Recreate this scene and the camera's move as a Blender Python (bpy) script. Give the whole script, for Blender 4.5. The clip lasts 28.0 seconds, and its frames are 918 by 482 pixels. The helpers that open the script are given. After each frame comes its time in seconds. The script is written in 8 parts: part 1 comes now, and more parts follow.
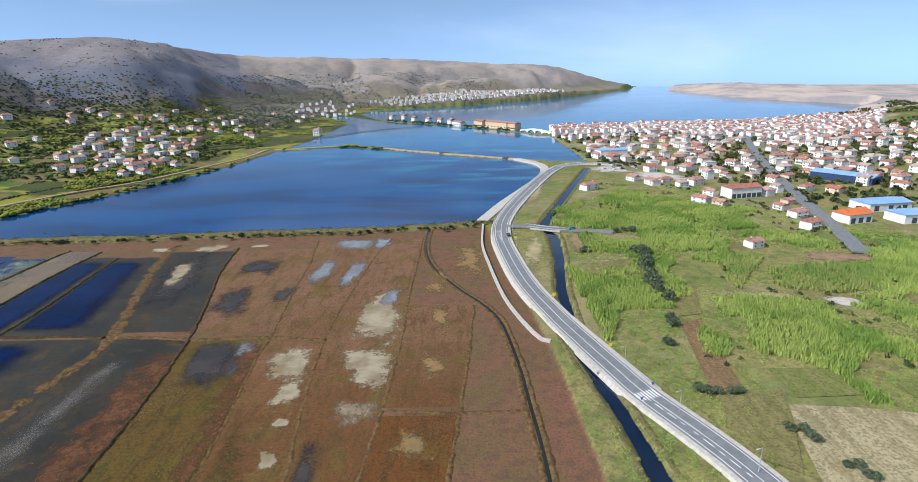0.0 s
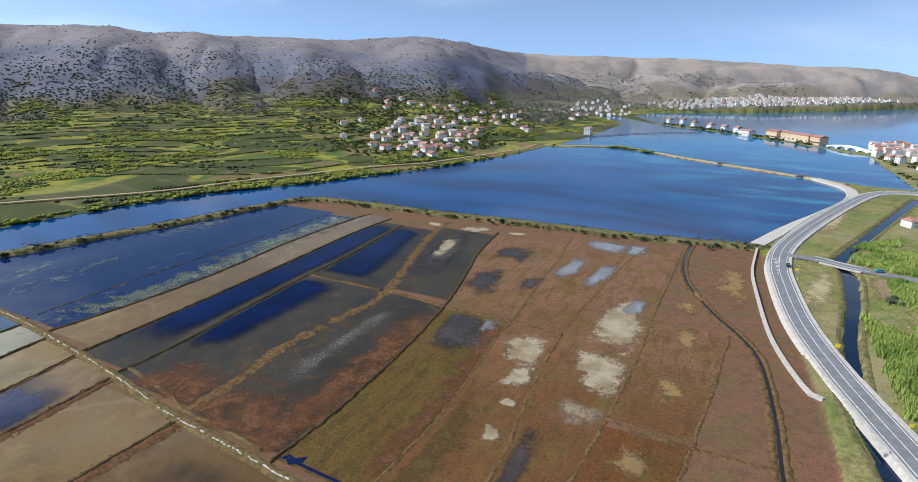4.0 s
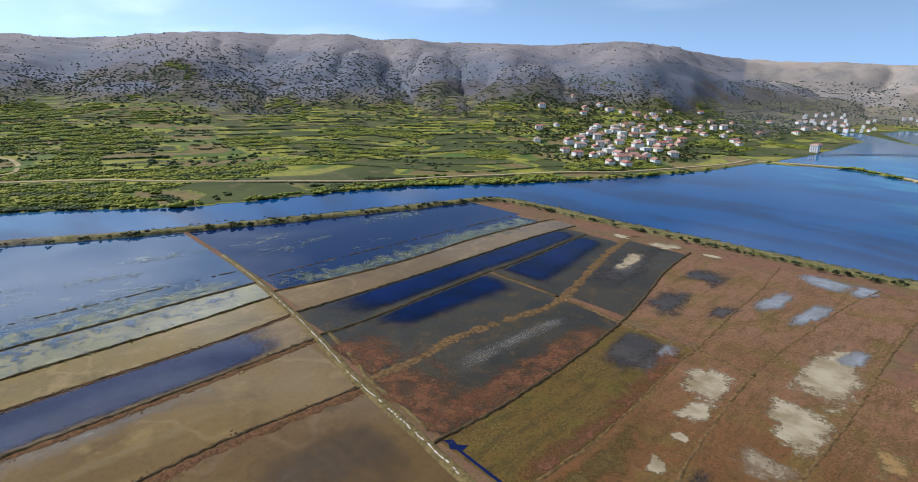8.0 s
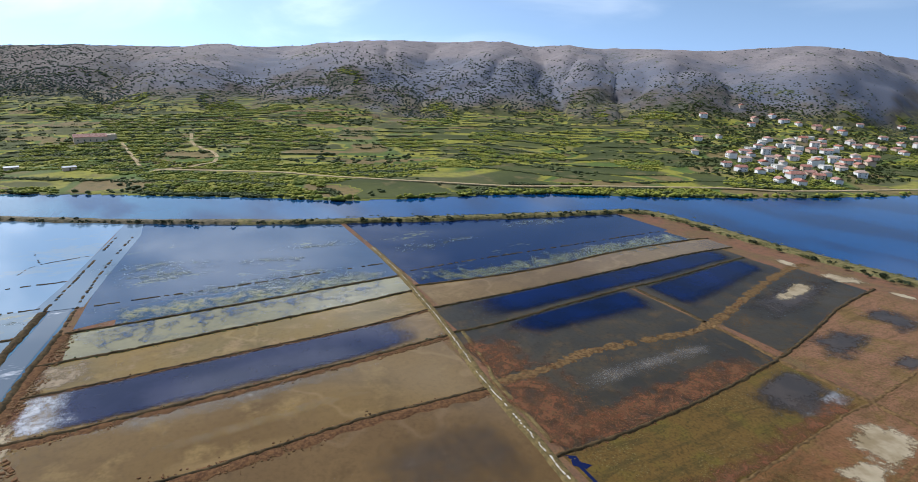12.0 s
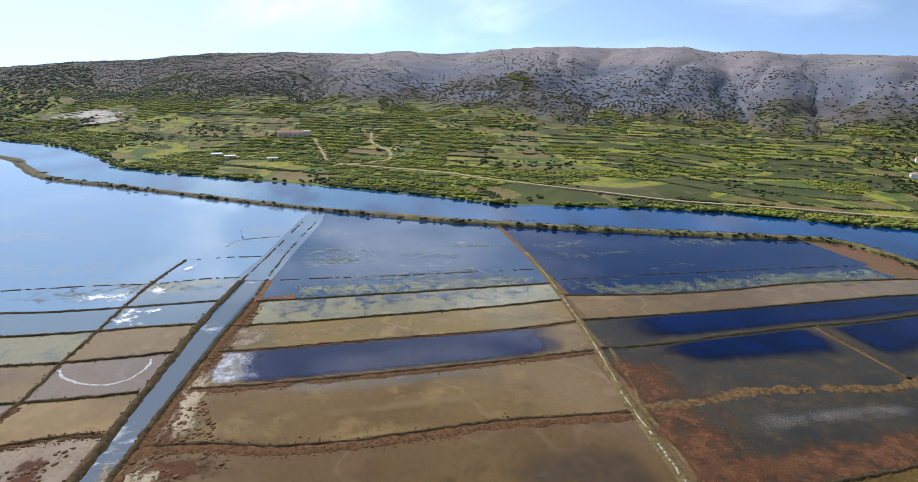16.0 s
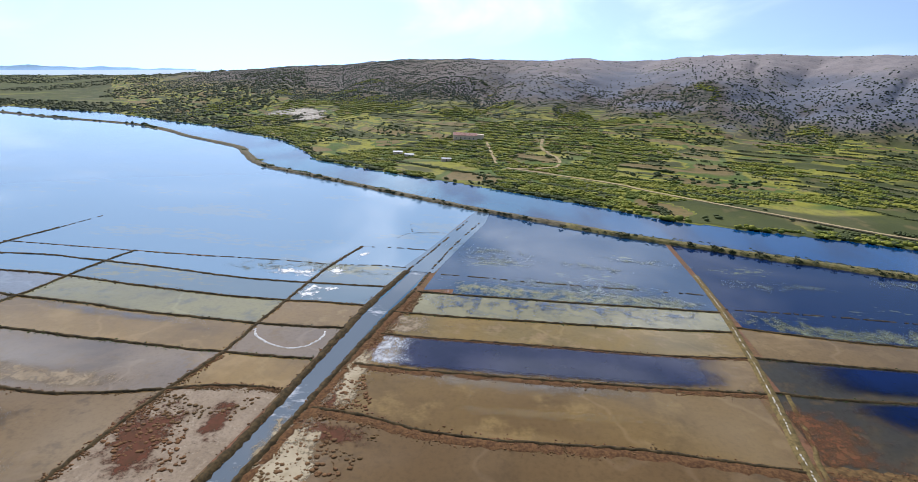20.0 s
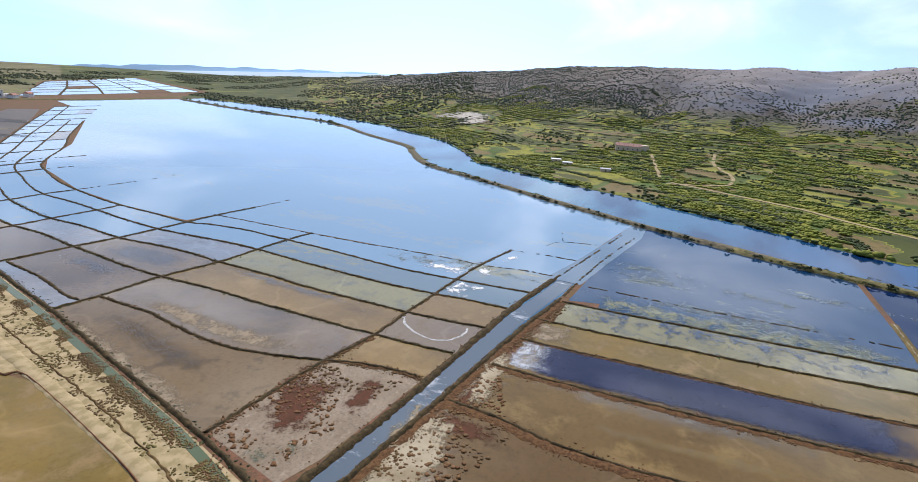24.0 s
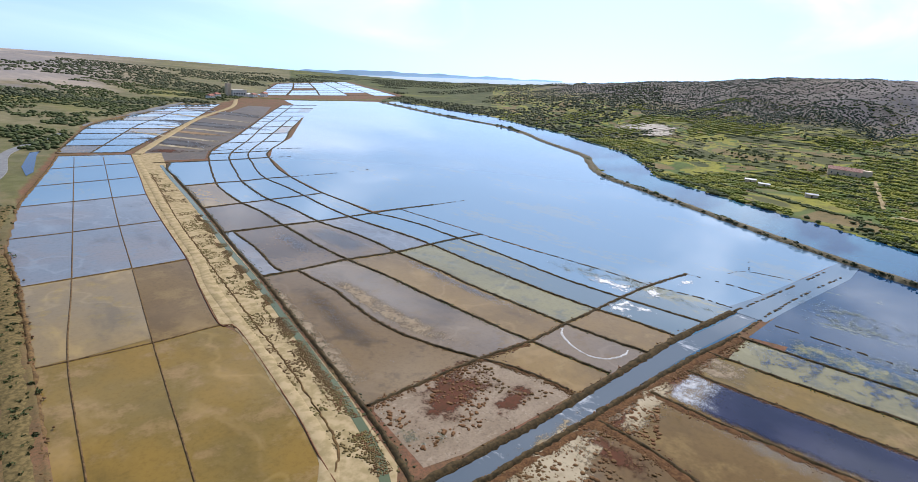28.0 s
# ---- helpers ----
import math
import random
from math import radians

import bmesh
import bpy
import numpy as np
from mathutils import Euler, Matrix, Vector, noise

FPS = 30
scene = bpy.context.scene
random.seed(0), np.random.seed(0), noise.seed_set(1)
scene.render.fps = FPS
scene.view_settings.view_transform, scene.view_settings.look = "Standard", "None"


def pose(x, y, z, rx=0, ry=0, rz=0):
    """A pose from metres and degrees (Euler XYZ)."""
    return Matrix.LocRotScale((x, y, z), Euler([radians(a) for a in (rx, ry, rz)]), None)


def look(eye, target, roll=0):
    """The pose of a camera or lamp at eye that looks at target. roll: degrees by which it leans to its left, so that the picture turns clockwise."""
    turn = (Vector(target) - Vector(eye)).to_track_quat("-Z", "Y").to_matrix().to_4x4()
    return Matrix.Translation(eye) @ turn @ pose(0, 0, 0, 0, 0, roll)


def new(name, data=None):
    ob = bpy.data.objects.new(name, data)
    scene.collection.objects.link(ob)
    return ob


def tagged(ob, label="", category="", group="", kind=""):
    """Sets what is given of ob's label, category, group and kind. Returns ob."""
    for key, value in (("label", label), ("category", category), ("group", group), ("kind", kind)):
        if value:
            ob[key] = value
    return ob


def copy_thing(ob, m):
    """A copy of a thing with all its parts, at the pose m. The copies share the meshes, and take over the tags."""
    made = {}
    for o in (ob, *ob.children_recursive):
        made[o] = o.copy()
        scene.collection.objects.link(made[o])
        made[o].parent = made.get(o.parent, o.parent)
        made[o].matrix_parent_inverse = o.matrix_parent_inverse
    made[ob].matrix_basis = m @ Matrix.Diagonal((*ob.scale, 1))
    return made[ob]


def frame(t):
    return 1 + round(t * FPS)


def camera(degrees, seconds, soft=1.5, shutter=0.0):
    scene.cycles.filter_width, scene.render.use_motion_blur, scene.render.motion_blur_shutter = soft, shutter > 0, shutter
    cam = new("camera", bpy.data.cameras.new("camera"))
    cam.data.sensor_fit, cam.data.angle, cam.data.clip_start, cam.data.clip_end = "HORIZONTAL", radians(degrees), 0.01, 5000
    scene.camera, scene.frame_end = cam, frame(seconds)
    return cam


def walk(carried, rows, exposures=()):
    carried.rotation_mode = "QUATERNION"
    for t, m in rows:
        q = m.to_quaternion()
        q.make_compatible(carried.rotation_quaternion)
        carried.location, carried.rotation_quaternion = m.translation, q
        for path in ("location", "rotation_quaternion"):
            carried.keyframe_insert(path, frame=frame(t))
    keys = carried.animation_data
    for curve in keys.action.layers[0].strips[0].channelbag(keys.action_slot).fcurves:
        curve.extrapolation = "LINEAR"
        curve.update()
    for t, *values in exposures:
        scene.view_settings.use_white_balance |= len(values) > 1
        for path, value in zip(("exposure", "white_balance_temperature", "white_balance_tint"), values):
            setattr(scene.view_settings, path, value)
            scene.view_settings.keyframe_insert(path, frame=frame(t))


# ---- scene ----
cam = camera(79.85, 28.0, 0.8)
HEIGHT = 90.0
ROWS = [
    (0.0, 72.95, 1.15, -0.02),
    (0.5, 72.96, 0.93, 2.76),
    (1.0, 72.98, 0.69, 6.76),
    (1.5, 73.01, 0.46, 10.09),
    (2.0, 73.02, 0.23, 13.54),
    (2.5, 73.04, 0.04, 16.77),
    (3.0, 73.06, -0.12, 20.44),
    (3.5, 73.05, -0.23, 23.82),
    (4.0, 73.05, -0.34, 27.49),
    (4.5, 73.07, -0.45, 30.70),
    (6.5, 73.20, -0.85, 41.34),
    (7.0, 73.24, -0.92, 43.39),
    (7.5, 73.28, -1.00, 45.26),
    (8.0, 73.31, -1.07, 47.33),
    (8.5, 73.35, -1.14, 49.03),
    (9.0, 73.38, -1.21, 50.77),
    (9.5, 73.41, -1.27, 52.60),
    (10.0, 73.44, -1.34, 54.71),
    (10.5, 73.48, -1.37, 56.58),
    (11.0, 73.52, -1.38, 58.49),
    (11.5, 73.56, -1.41, 60.31),
    (12.0, 73.60, -1.46, 62.50),
    (12.5, 73.63, -1.52, 64.63),
    (14.5, 73.68, -1.83, 72.68),
    (15.0, 73.68, -1.90, 75.11),
    (15.5, 73.68, -1.98, 77.19),
    (16.0, 73.68, -2.07, 79.32),
    (16.5, 73.69, -2.18, 81.02),
    (17.0, 73.69, -2.29, 82.89),
    (17.5, 73.69, -2.40, 84.82),
    (18.0, 73.68, -2.52, 87.40),
    (18.5, 73.66, -2.66, 90.14),
    (19.0, 73.63, -2.79, 92.49),
    (19.5, 73.59, -2.93, 94.64),
    (20.0, 73.54, -3.07, 96.91),
    (20.5, 73.47, -3.23, 99.29),
    (21.0, 73.40, -3.40, 102.09),
    (21.5, 73.34, -3.56, 104.54),
    (23.5, 73.21, -3.98, 110.94),
    (24.0, 73.13, -4.12, 113.45),
    (24.5, 73.05, -4.24, 115.81),
    (25.0, 72.97, -4.35, 117.94),
    (25.5, 72.89, -4.45, 119.84),
    (26.0, 72.81, -4.54, 122.37),
    (26.5, 72.71, -4.63, 124.75),
    (27.0, 72.61, -4.74, 127.42),
    (27.5, 72.53, -4.82, 129.63),
    (28.0, 72.45, -4.88, 131.80),
]
walk(cam, [(t, pose(0, 0, HEIGHT, rx, ry, rz)) for t, rx, ry, rz in ROWS], [(0.0, 0.0, 5900, 9), (10.0, -0.03, 5950, 10), (18.0, 0.0, 6050, 12), (28.0, 0.03, 6150, 13)])


# ---- sky, sun ----
SUN_AZ, SUN_EL = 115.0, 44.0      # degrees to the left of +y, and above the horizon
EXPO = 0.0
sun_dir = Vector((-math.sin(radians(SUN_AZ)) * math.cos(radians(SUN_EL)), math.cos(radians(SUN_AZ)) * math.cos(radians(SUN_EL)), math.sin(radians(SUN_EL))))
world = bpy.data.worlds.new("sky")
scene.world = world
world.use_nodes = True
wn, wl = world.node_tree.nodes, world.node_tree.links
sky = wn.new("ShaderNodeTexSky")
sky.sky_type, sky.sun_disc = "NISHITA", False
sky.sun_elevation, sky.sun_rotation = radians(SUN_EL), radians(-SUN_AZ)
sky.air_density, sky.dust_density, sky.ozone_density = 1.0, 0.7, 1.2
# the bright air reaches a little below the eye's level
lift = wn.new("ShaderNodeVectorMath")
lift.operation = "ADD"
wl.new(wn.new("ShaderNodeTexCoord").outputs["Generated"], lift.inputs[0])
lift.inputs[1].default_value = (0, 0, 0.05)
wl.new(lift.outputs[0], sky.inputs["Vector"])
# thin high cloud, drawn out along the wind, over the clear sky
wmap = wn.new("ShaderNodeMapping")
wmap.inputs["Scale"].default_value = (1.0, 1.6, 4.5)
wmap.inputs["Rotation"].default_value = (0.1, 0.0, 0.5)
wl.new(wn.new("ShaderNodeTexCoord").outputs["Generated"], wmap.inputs["Vector"])
cloud = wn.new("ShaderNodeTexNoise")
cloud.inputs["Scale"].default_value, cloud.inputs["Detail"].default_value, cloud.inputs["Distortion"].default_value = 1.8, 8.0, 0.6
wl.new(wmap.outputs[0], cloud.inputs["Vector"])
veil = wn.new("ShaderNodeMapRange")
veil.interpolation_type = "SMOOTHSTEP"
veil.inputs["From Min"].default_value, veil.inputs["From Max"].default_value = 0.46, 0.80
veil.inputs["To Min"].default_value, veil.inputs["To Max"].default_value = 0.0, 0.85
wl.new(cloud.outputs["Fac"], veil.inputs["Value"])
blend = wn.new("ShaderNodeMix")
blend.data_type = "RGBA"

# sea haze takes the yellow out of the air near the horizon
grey = wn.new("ShaderNodeRGBToBW")
wl.new(sky.outputs[0], grey.inputs[0])
tint = wn.new("ShaderNodeVectorMath")
tint.operation = "MULTIPLY"
wl.new(grey.outputs[0], tint.inputs[0])
tint.inputs[1].default_value = (0.66, 1.02, 1.60)
up = wn.new("ShaderNodeSeparateXYZ")
wl.new(wn.new("ShaderNodeTexCoord").outputs["Generated"], up.inputs[0])
low = wn.new("ShaderNodeMapRange")
low.interpolation_type = "SMOOTHSTEP"
low.inputs["From Min"].default_value, low.inputs["From Max"].default_value = -0.05, 0.55
low.inputs["To Min"].default_value, low.inputs["To Max"].default_value = 0.92, 0.25
wl.new(up.outputs[2], low.inputs["Value"])
haze = wn.new("ShaderNodeMix")
haze.data_type = "RGBA"
wl.new(low.outputs[0], haze.inputs[0])
wl.new(sky.outputs[0], haze.inputs[6])
wl.new(tint.outputs[0], haze.inputs[7])
wl.new(haze.outputs[2], blend.inputs[6])
rise = wn.new("ShaderNodeMapRange")
rise.interpolation_type = "SMOOTHSTEP"
rise.inputs["From Min"].default_value, rise.inputs["From Max"].default_value = 0.03, 0.35
rise.inputs["To Min"].default_value, rise.inputs["To Max"].default_value = 0.30, 0.9
wl.new(up.outputs[2], rise.inputs["Value"])
much = wn.new("ShaderNodeMath")
much.operation = "MULTIPLY"
wl.new(veil.outputs[0], much.inputs[0])
wl.new(rise.outputs[0], much.inputs[1])
wl.new(much.outputs[0], blend.inputs[0])
# thin cloud scatters the light forwards, so it is brightest round the sun
toward = wn.new("ShaderNodeVectorMath")
toward.operation = "DOT_PRODUCT"
wl.new(wn.new("ShaderNodeTexCoord").outputs["Generated"], toward.inputs[0])
toward.inputs[1].default_value = tuple(sun_dir)
glare = wn.new("ShaderNodeMapRange")
glare.interpolation_type = "SMOOTHSTEP"
glare.inputs["From Min"].default_value, glare.inputs["From Max"].default_value = 0.25, 1.0
wl.new(toward.outputs["Value"], glare.inputs["Value"])
white = wn.new("ShaderNodeMix")
white.data_type = "RGBA"
white.inputs[6].default_value, white.inputs[7].default_value = (8.5, 9.3, 10.4, 1), (24.0, 24.8, 25.6, 1)
wl.new(glare.outputs[0], white.inputs[0])
wl.new(white.outputs[2], blend.inputs[7])
bright = wn.new("ShaderNodeMath")
bright.operation = "MULTIPLY"
wl.new(glare.outputs[0], bright.inputs[0])
bright.inputs[1].default_value = 0.10
airy = wn.new("ShaderNodeMix")
airy.data_type = "RGBA"
wl.new(bright.outputs[0], airy.inputs[0])
wl.new(blend.outputs[2], airy.inputs[6])
wl.new(white.outputs[2], airy.inputs[7])
wl.new(airy.outputs[2], wn["Background"].inputs[0])
wn["Background"].inputs[1].default_value = 0.12
lamp = bpy.data.lights.new("sun", "SUN")
lamp.energy, lamp.angle, lamp.color = 4.8, radians(0.53), (1.0, 0.95, 0.87)
new("sun", lamp).matrix_world = look(sun_dir * 500, (0, 0, 0))
scene.view_settings.exposure = EXPO


# ---- materials ----
class Mat:
    """A node material under construction."""

    def __init__(self, name, rough=0.9, spec=0.3):
        self.m = bpy.data.materials.new(name)
        self.m.use_nodes = True
        self.n, self.l = self.m.node_tree.nodes, self.m.node_tree.links
        self.b = self.n["Principled BSDF"]
        self.b.inputs["Roughness"].default_value = rough
        self.b.inputs["Specular IOR Level"].default_value = spec
        self.pos = self.n.new("ShaderNodeNewGeometry").outputs["Position"]

    def put(self, sock, value):
        if isinstance(value, (int, float)):
            sock.default_value = value
        elif isinstance(value, tuple):
            sock.default_value = (*value, 1.0) if len(sock.default_value) == 4 and len(value) == 3 else value
        else:
            self.l.new(value, sock)

    def noise(self, size, detail=4.0, rough=0.55, stretch=(1, 1, 1), turn=0.0, distort=0.0):
        """Noise with features about that many metres across."""
        mp = self.n.new("ShaderNodeMapping")
        mp.inputs["Rotation"].default_value = (0, 0, radians(turn))
        mp.inputs["Scale"].default_value = stretch
        self.l.new(self.pos, mp.inputs["Vector"])
        t = self.n.new("ShaderNodeTexNoise")
        t.inputs["Scale"].default_value = 1.0 / size
        t.inputs["Detail"].default_value, t.inputs["Roughness"].default_value, t.inputs["Distortion"].default_value = detail, rough, distort
        self.l.new(mp.outputs[0], t.inputs["Vector"])
        return t.outputs["Fac"]

    def spots(self, size, rnd=1.0):
        t = self.n.new("ShaderNodeTexVoronoi")
        t.inputs["Scale"].default_value = 1.0 / size
        t.inputs["Randomness"].default_value = rnd
        self.l.new(self.pos, t.inputs["Vector"])
        return t.outputs["Distance"]

    def step(self, value, lo, hi):
        r = self.n.new("ShaderNodeMapRange")
        r.interpolation_type = "SMOOTHSTEP"
        self.put(r.inputs["Value"], value)
        r.inputs["From Min"].default_value, r.inputs["From Max"].default_value = lo, hi
        return r.outputs[0]

    def math(self, op, a, b=0.0):
        r = self.n.new("ShaderNodeMath")
        r.operation = op
        self.put(r.inputs[0], a)
        self.put(r.inputs[1], b)
        return r.outputs[0]

    def mix(self, fac, a, b):
        r = self.n.new("ShaderNodeMix")
        r.data_type = "RGBA"
        self.put(r.inputs[0], fac)
        self.put(r.inputs[6], a)
        self.put(r.inputs[7], b)
        return r.outputs[2]

    def attr(self, name):
        a = self.n.new("ShaderNodeAttribute")
        a.attribute_name = name
        s = self.n.new("ShaderNodeSeparateColor")
        self.l.new(a.outputs["Color"], s.inputs[0])
        return s.outputs

    def rand(self):
        return self.n.new("ShaderNodeObjectInfo").outputs["Random"]

    def island(self):
        return self.n.new("ShaderNodeNewGeometry").outputs["Random Per Island"]

    def height(self):
        s = self.n.new("ShaderNodeSeparateXYZ")
        self.l.new(self.pos, s.inputs[0])
        return s.outputs[2]

    def color(self, c):
        self.put(self.b.inputs["Base Color"], c)
        return self

    def rough(self, r):
        self.put(self.b.inputs["Roughness"], r)
        return self

    def bump(self, h, dist=0.3, strength=0.6):
        b = self.n.new("ShaderNodeBump")
        b.inputs["Distance"].default_value, b.inputs["Strength"].default_value = dist, strength
        self.l.new(h, b.inputs["Height"])
        self.l.new(b.outputs[0], self.b.inputs["Normal"])
        return self


def plain(name, c, c2, size=1.0, rough=0.85, spec=0.3, bump=0.0):
    """A surface of two mottled tones."""
    k = Mat(name, rough, spec)
    n = k.noise(size)
    k.color(k.mix(k.step(n, 0.35, 0.65), c, c2))
    if bump:
        k.bump(n, bump)
    return k.m


def rocky_land():
    """The land sheet: bare karst slopes, terraced scrub and reeds, dry ground, salt marsh, by land cover."""
    k = Mat("land", 0.95, 0.15)
    bare, lush, dry = k.attr("cover")[0:3]
    big, mid, fine = k.noise(160), k.noise(26), k.noise(4, 5, 0.65)
    top = k.step(k.math("ADD", k.math("MULTIPLY", k.height(), 0.008), k.math("MULTIPLY", k.math("SUBTRACT", big, 0.5), 1.4)), 0.70, 1.25)
    # the blue of haze and sky light is put into the lower rock tone
    rock = k.mix(top, (0.122, 0.132, 0.170), (0.238, 0.204, 0.200))
    rock = k.mix(k.math("MULTIPLY", k.step(k.noise(15, 4, 0.65), 0.48, 0.7), 0.6), rock, (0.125, 0.12, 0.13))
    rock = k.mix(k.math("MULTIPLY", k.step(fine, 0.35, 0.7), 0.45), rock, (0.128, 0.124, 0.130))
    rock = k.mix(k.math("MULTIPLY", k.step(k.noise(5.5, 3, 0.7), 0.60, 0.72), 0.7), rock, (0.072, 0.074, 0.060))
    scrub = k.mix(k.step(mid, 0.35, 0.65), (0.030, 0.042, 0.018), (0.075, 0.085, 0.030))
    rock = k.mix(k.step(k.math("ADD", k.math("MULTIPLY", k.noise(9, 4, 0.7), 0.7), k.math("MULTIPLY", k.noise(120), 0.42)), 0.63, 0.70), rock, scrub)
    tone = k.attr("field")
    green = k.mix(k.step(k.noise(40), 0.42, 0.6), (0.070, 0.090, 0.020), (0.165, 0.18, 0.026))
    plot = k.mix(k.step(tone[0], 0.30, 0.42), (0.048, 0.056, 0.018), (0.240, 0.222, 0.032))
    plot = k.mix(k.step(tone[0], 0.55, 0.62), plot, (0.070, 0.110, 0.022))
    plot = k.mix(k.step(tone[0], 0.72, 0.80), plot, (0.17, 0.115, 0.05))
    green = k.mix(tone[1], green, plot)
    meadow = k.mix(k.step(k.noise(16, 4), 0.38, 0.62), (0.215, 0.215, 0.062), (0.285, 0.235, 0.092))
    meadow = k.mix(k.step(k.noise(30, 4, 0.6), 0.5, 0.62), meadow, (0.150, 0.190, 0.045))
    meadow = k.mix(k.step(k.noise(1.3, 4, 0.7), 0.45, 0.7), meadow, (0.120, 0.112, 0.040))
    green = k.mix(tone[2], green, meadow)
    green = k.mix(k.math("MULTIPLY", k.step(k.noise(7, 4, 0.65), 0.45, 0.7), 0.55), green, (0.050, 0.058, 0.020))
    green = k.mix(k.math("MULTIPLY", k.step(k.noise(22), 0.55, 0.68), 0.6), green, (0.15, 0.115, 0.05))
    maquis = k.mix(k.step(k.noise(9, 5, 0.7), 0.42, 0.62), (0.048, 0.055, 0.040), (0.125, 0.115, 0.10))
    green = k.mix(k.step(k.math("ADD", k.height(), k.math("MULTIPLY", k.noise(60), 40)), 60, 85), green, maquis)
    sand = k.mix(k.step(k.noise(12), 0.35, 0.65), (0.33, 0.26, 0.17), (0.20, 0.165, 0.09))
    marsh = k.mix(k.step(k.noise(18), 0.35, 0.65), (0.185, 0.085, 0.050), (0.14, 0.092, 0.040))
    marsh = k.mix(k.step(fine, 0.45, 0.65), marsh, (0.125, 0.068, 0.042))
    grain = k.step(k.noise(0.7, 5, 0.75), 0.42, 0.68)
    marsh = k.mix(k.math("MULTIPLY", grain, 0.7), marsh, (0.065, 0.048, 0.026))
    green = k.mix(k.math("MULTIPLY", k.math("MULTIPLY", grain, tone[2]), 0.6), green, (0.10, 0.10, 0.032))
    c = k.mix(bare, marsh, rock)
    c = k.mix(lush, c, green)
    c = k.mix(dry, c, sand)
    chalk = k.mix(k.step(k.noise(90, 5, 0.65, (1, 0.4, 1)), 0.40, 0.62), (0.46, 0.37, 0.31), (0.27, 0.24, 0.23))
    c = k.mix(k.math("MULTIPLY", bare, dry), c, chalk)
    k.color(c)
    k.bump(fine, 0.7, 0.4)
    return k.m


def water(name, deep, rough=0.03, ripple=0.012, patch=None, amount=0.0, spec=0.5, ior=1.333):
    k = Mat(name, rough, spec)
    k.b.inputs["IOR"].default_value = ior
    c = deep
    if patch:
        n = k.math("ADD", k.math("MULTIPLY", k.noise(45, 3, 0.5, (1.6, 0.6, 1)), 0.6), k.math("MULTIPLY", k.noise(5, 5, 0.65, (1.6, 0.7, 1)), 0.4))
        c = k.mix(k.math("MULTIPLY", k.step(n, 0.60 - amount, 0.68 - amount), 0.85), deep, patch)
    k.color(c)
    k.rough(k.math("MULTIPLY", k.math("ADD", k.noise(140, 2), 0.6), rough))
    k.bump(k.noise(1.6, 3), ripple, 0.25)
    return k.m


def pan_floor(name, c1, c2, c3, wet=0.0, big=30.0, gloss=0.06):
    """The bottom of a salt pan: silt under a film of brine, dried in parts."""
    k = Mat(name, 0.6, 0.10 + gloss * wet ** 2)
    n1, n2, n3 = k.noise(big, 5, 0.6), k.noise(big * 0.25, 5, 0.65), k.noise(1.6 if wet > 0.3 else 0.8, 5, 0.75)
    c = k.mix(k.step(n1, 0.38, 0.62), c1, c2)
    c = k.mix(k.step(n2, 0.5, 0.68), c, c3)
    c = k.mix(k.math("MULTIPLY", k.step(n3, 0.45, 0.68), 0.85 - 0.6 * wet), c, tuple(v * 0.5 for v in c1))
    if wet > 0.6:
        # a pale tide line where the brine drew back, and darker silt on its dry side
        shore = k.math("ABSOLUTE", k.math("SUBTRACT", k.noise(big * 1.6, 4, 0.5), 0.53))
        c = k.mix(k.math("MULTIPLY", k.step(shore, 0.012, 0.0), 0.22), c, tuple(min(0.4, v * 1.5 + 0.04) for v in c1))
        c = k.mix(k.math("MULTIPLY", k.step(k.noise(big * 1.6, 4, 0.5), 0.53, 0.75), 0.6), c, tuple(v * 0.75 for v in c2))
    rim = k.attr("rim")[0]
    edge = k.step(k.math("ADD", rim, k.math("MULTIPLY", k.math("SUBTRACT", k.noise(3.5, 5, 0.7), 0.5), 1.3)), 0.55, 0.95)
    if wet > 0.6:
        smudge = k.step(k.noise(big * 0.55, 5, 0.6, (1, 0.6, 1), 20, 0.4), 0.50, 0.72)
        c = k.mix(k.math("MULTIPLY", smudge, 0.6), c, tuple(v * 0.5 for v in c2))
        glow = k.step(k.noise(big * 0.4, 4, 0.55, (1, 0.5, 1), -35, 0.3), 0.56, 0.72)
        c = k.mix(k.math("MULTIPLY", glow, 0.45), c, tuple(min(0.5, v * 1.35 + 0.02) for v in c3))
        band = k.step(k.math("ADD", rim, k.math("MULTIPLY", k.math("SUBTRACT", k.noise(6, 5, 0.65), 0.5), 1.5)), 0.25, 0.75)
        c = k.mix(k.math("MULTIPLY", band, 0.7), c, (0.25, 0.185, 0.115))
    c = k.mix(edge, c, (0.135, 0.070, 0.034))
    k.color(c)
    k.rough(k.math("ADD", max(0.06, 0.8 - 0.95 * wet), k.math("MULTIPLY", k.step(n2, 0.4, 0.65), 0.18 * (1 - wet))))
    k.bump(n3, 0.05 * (1.0 - wet) ** 1.5, 0.4)
    return k.m


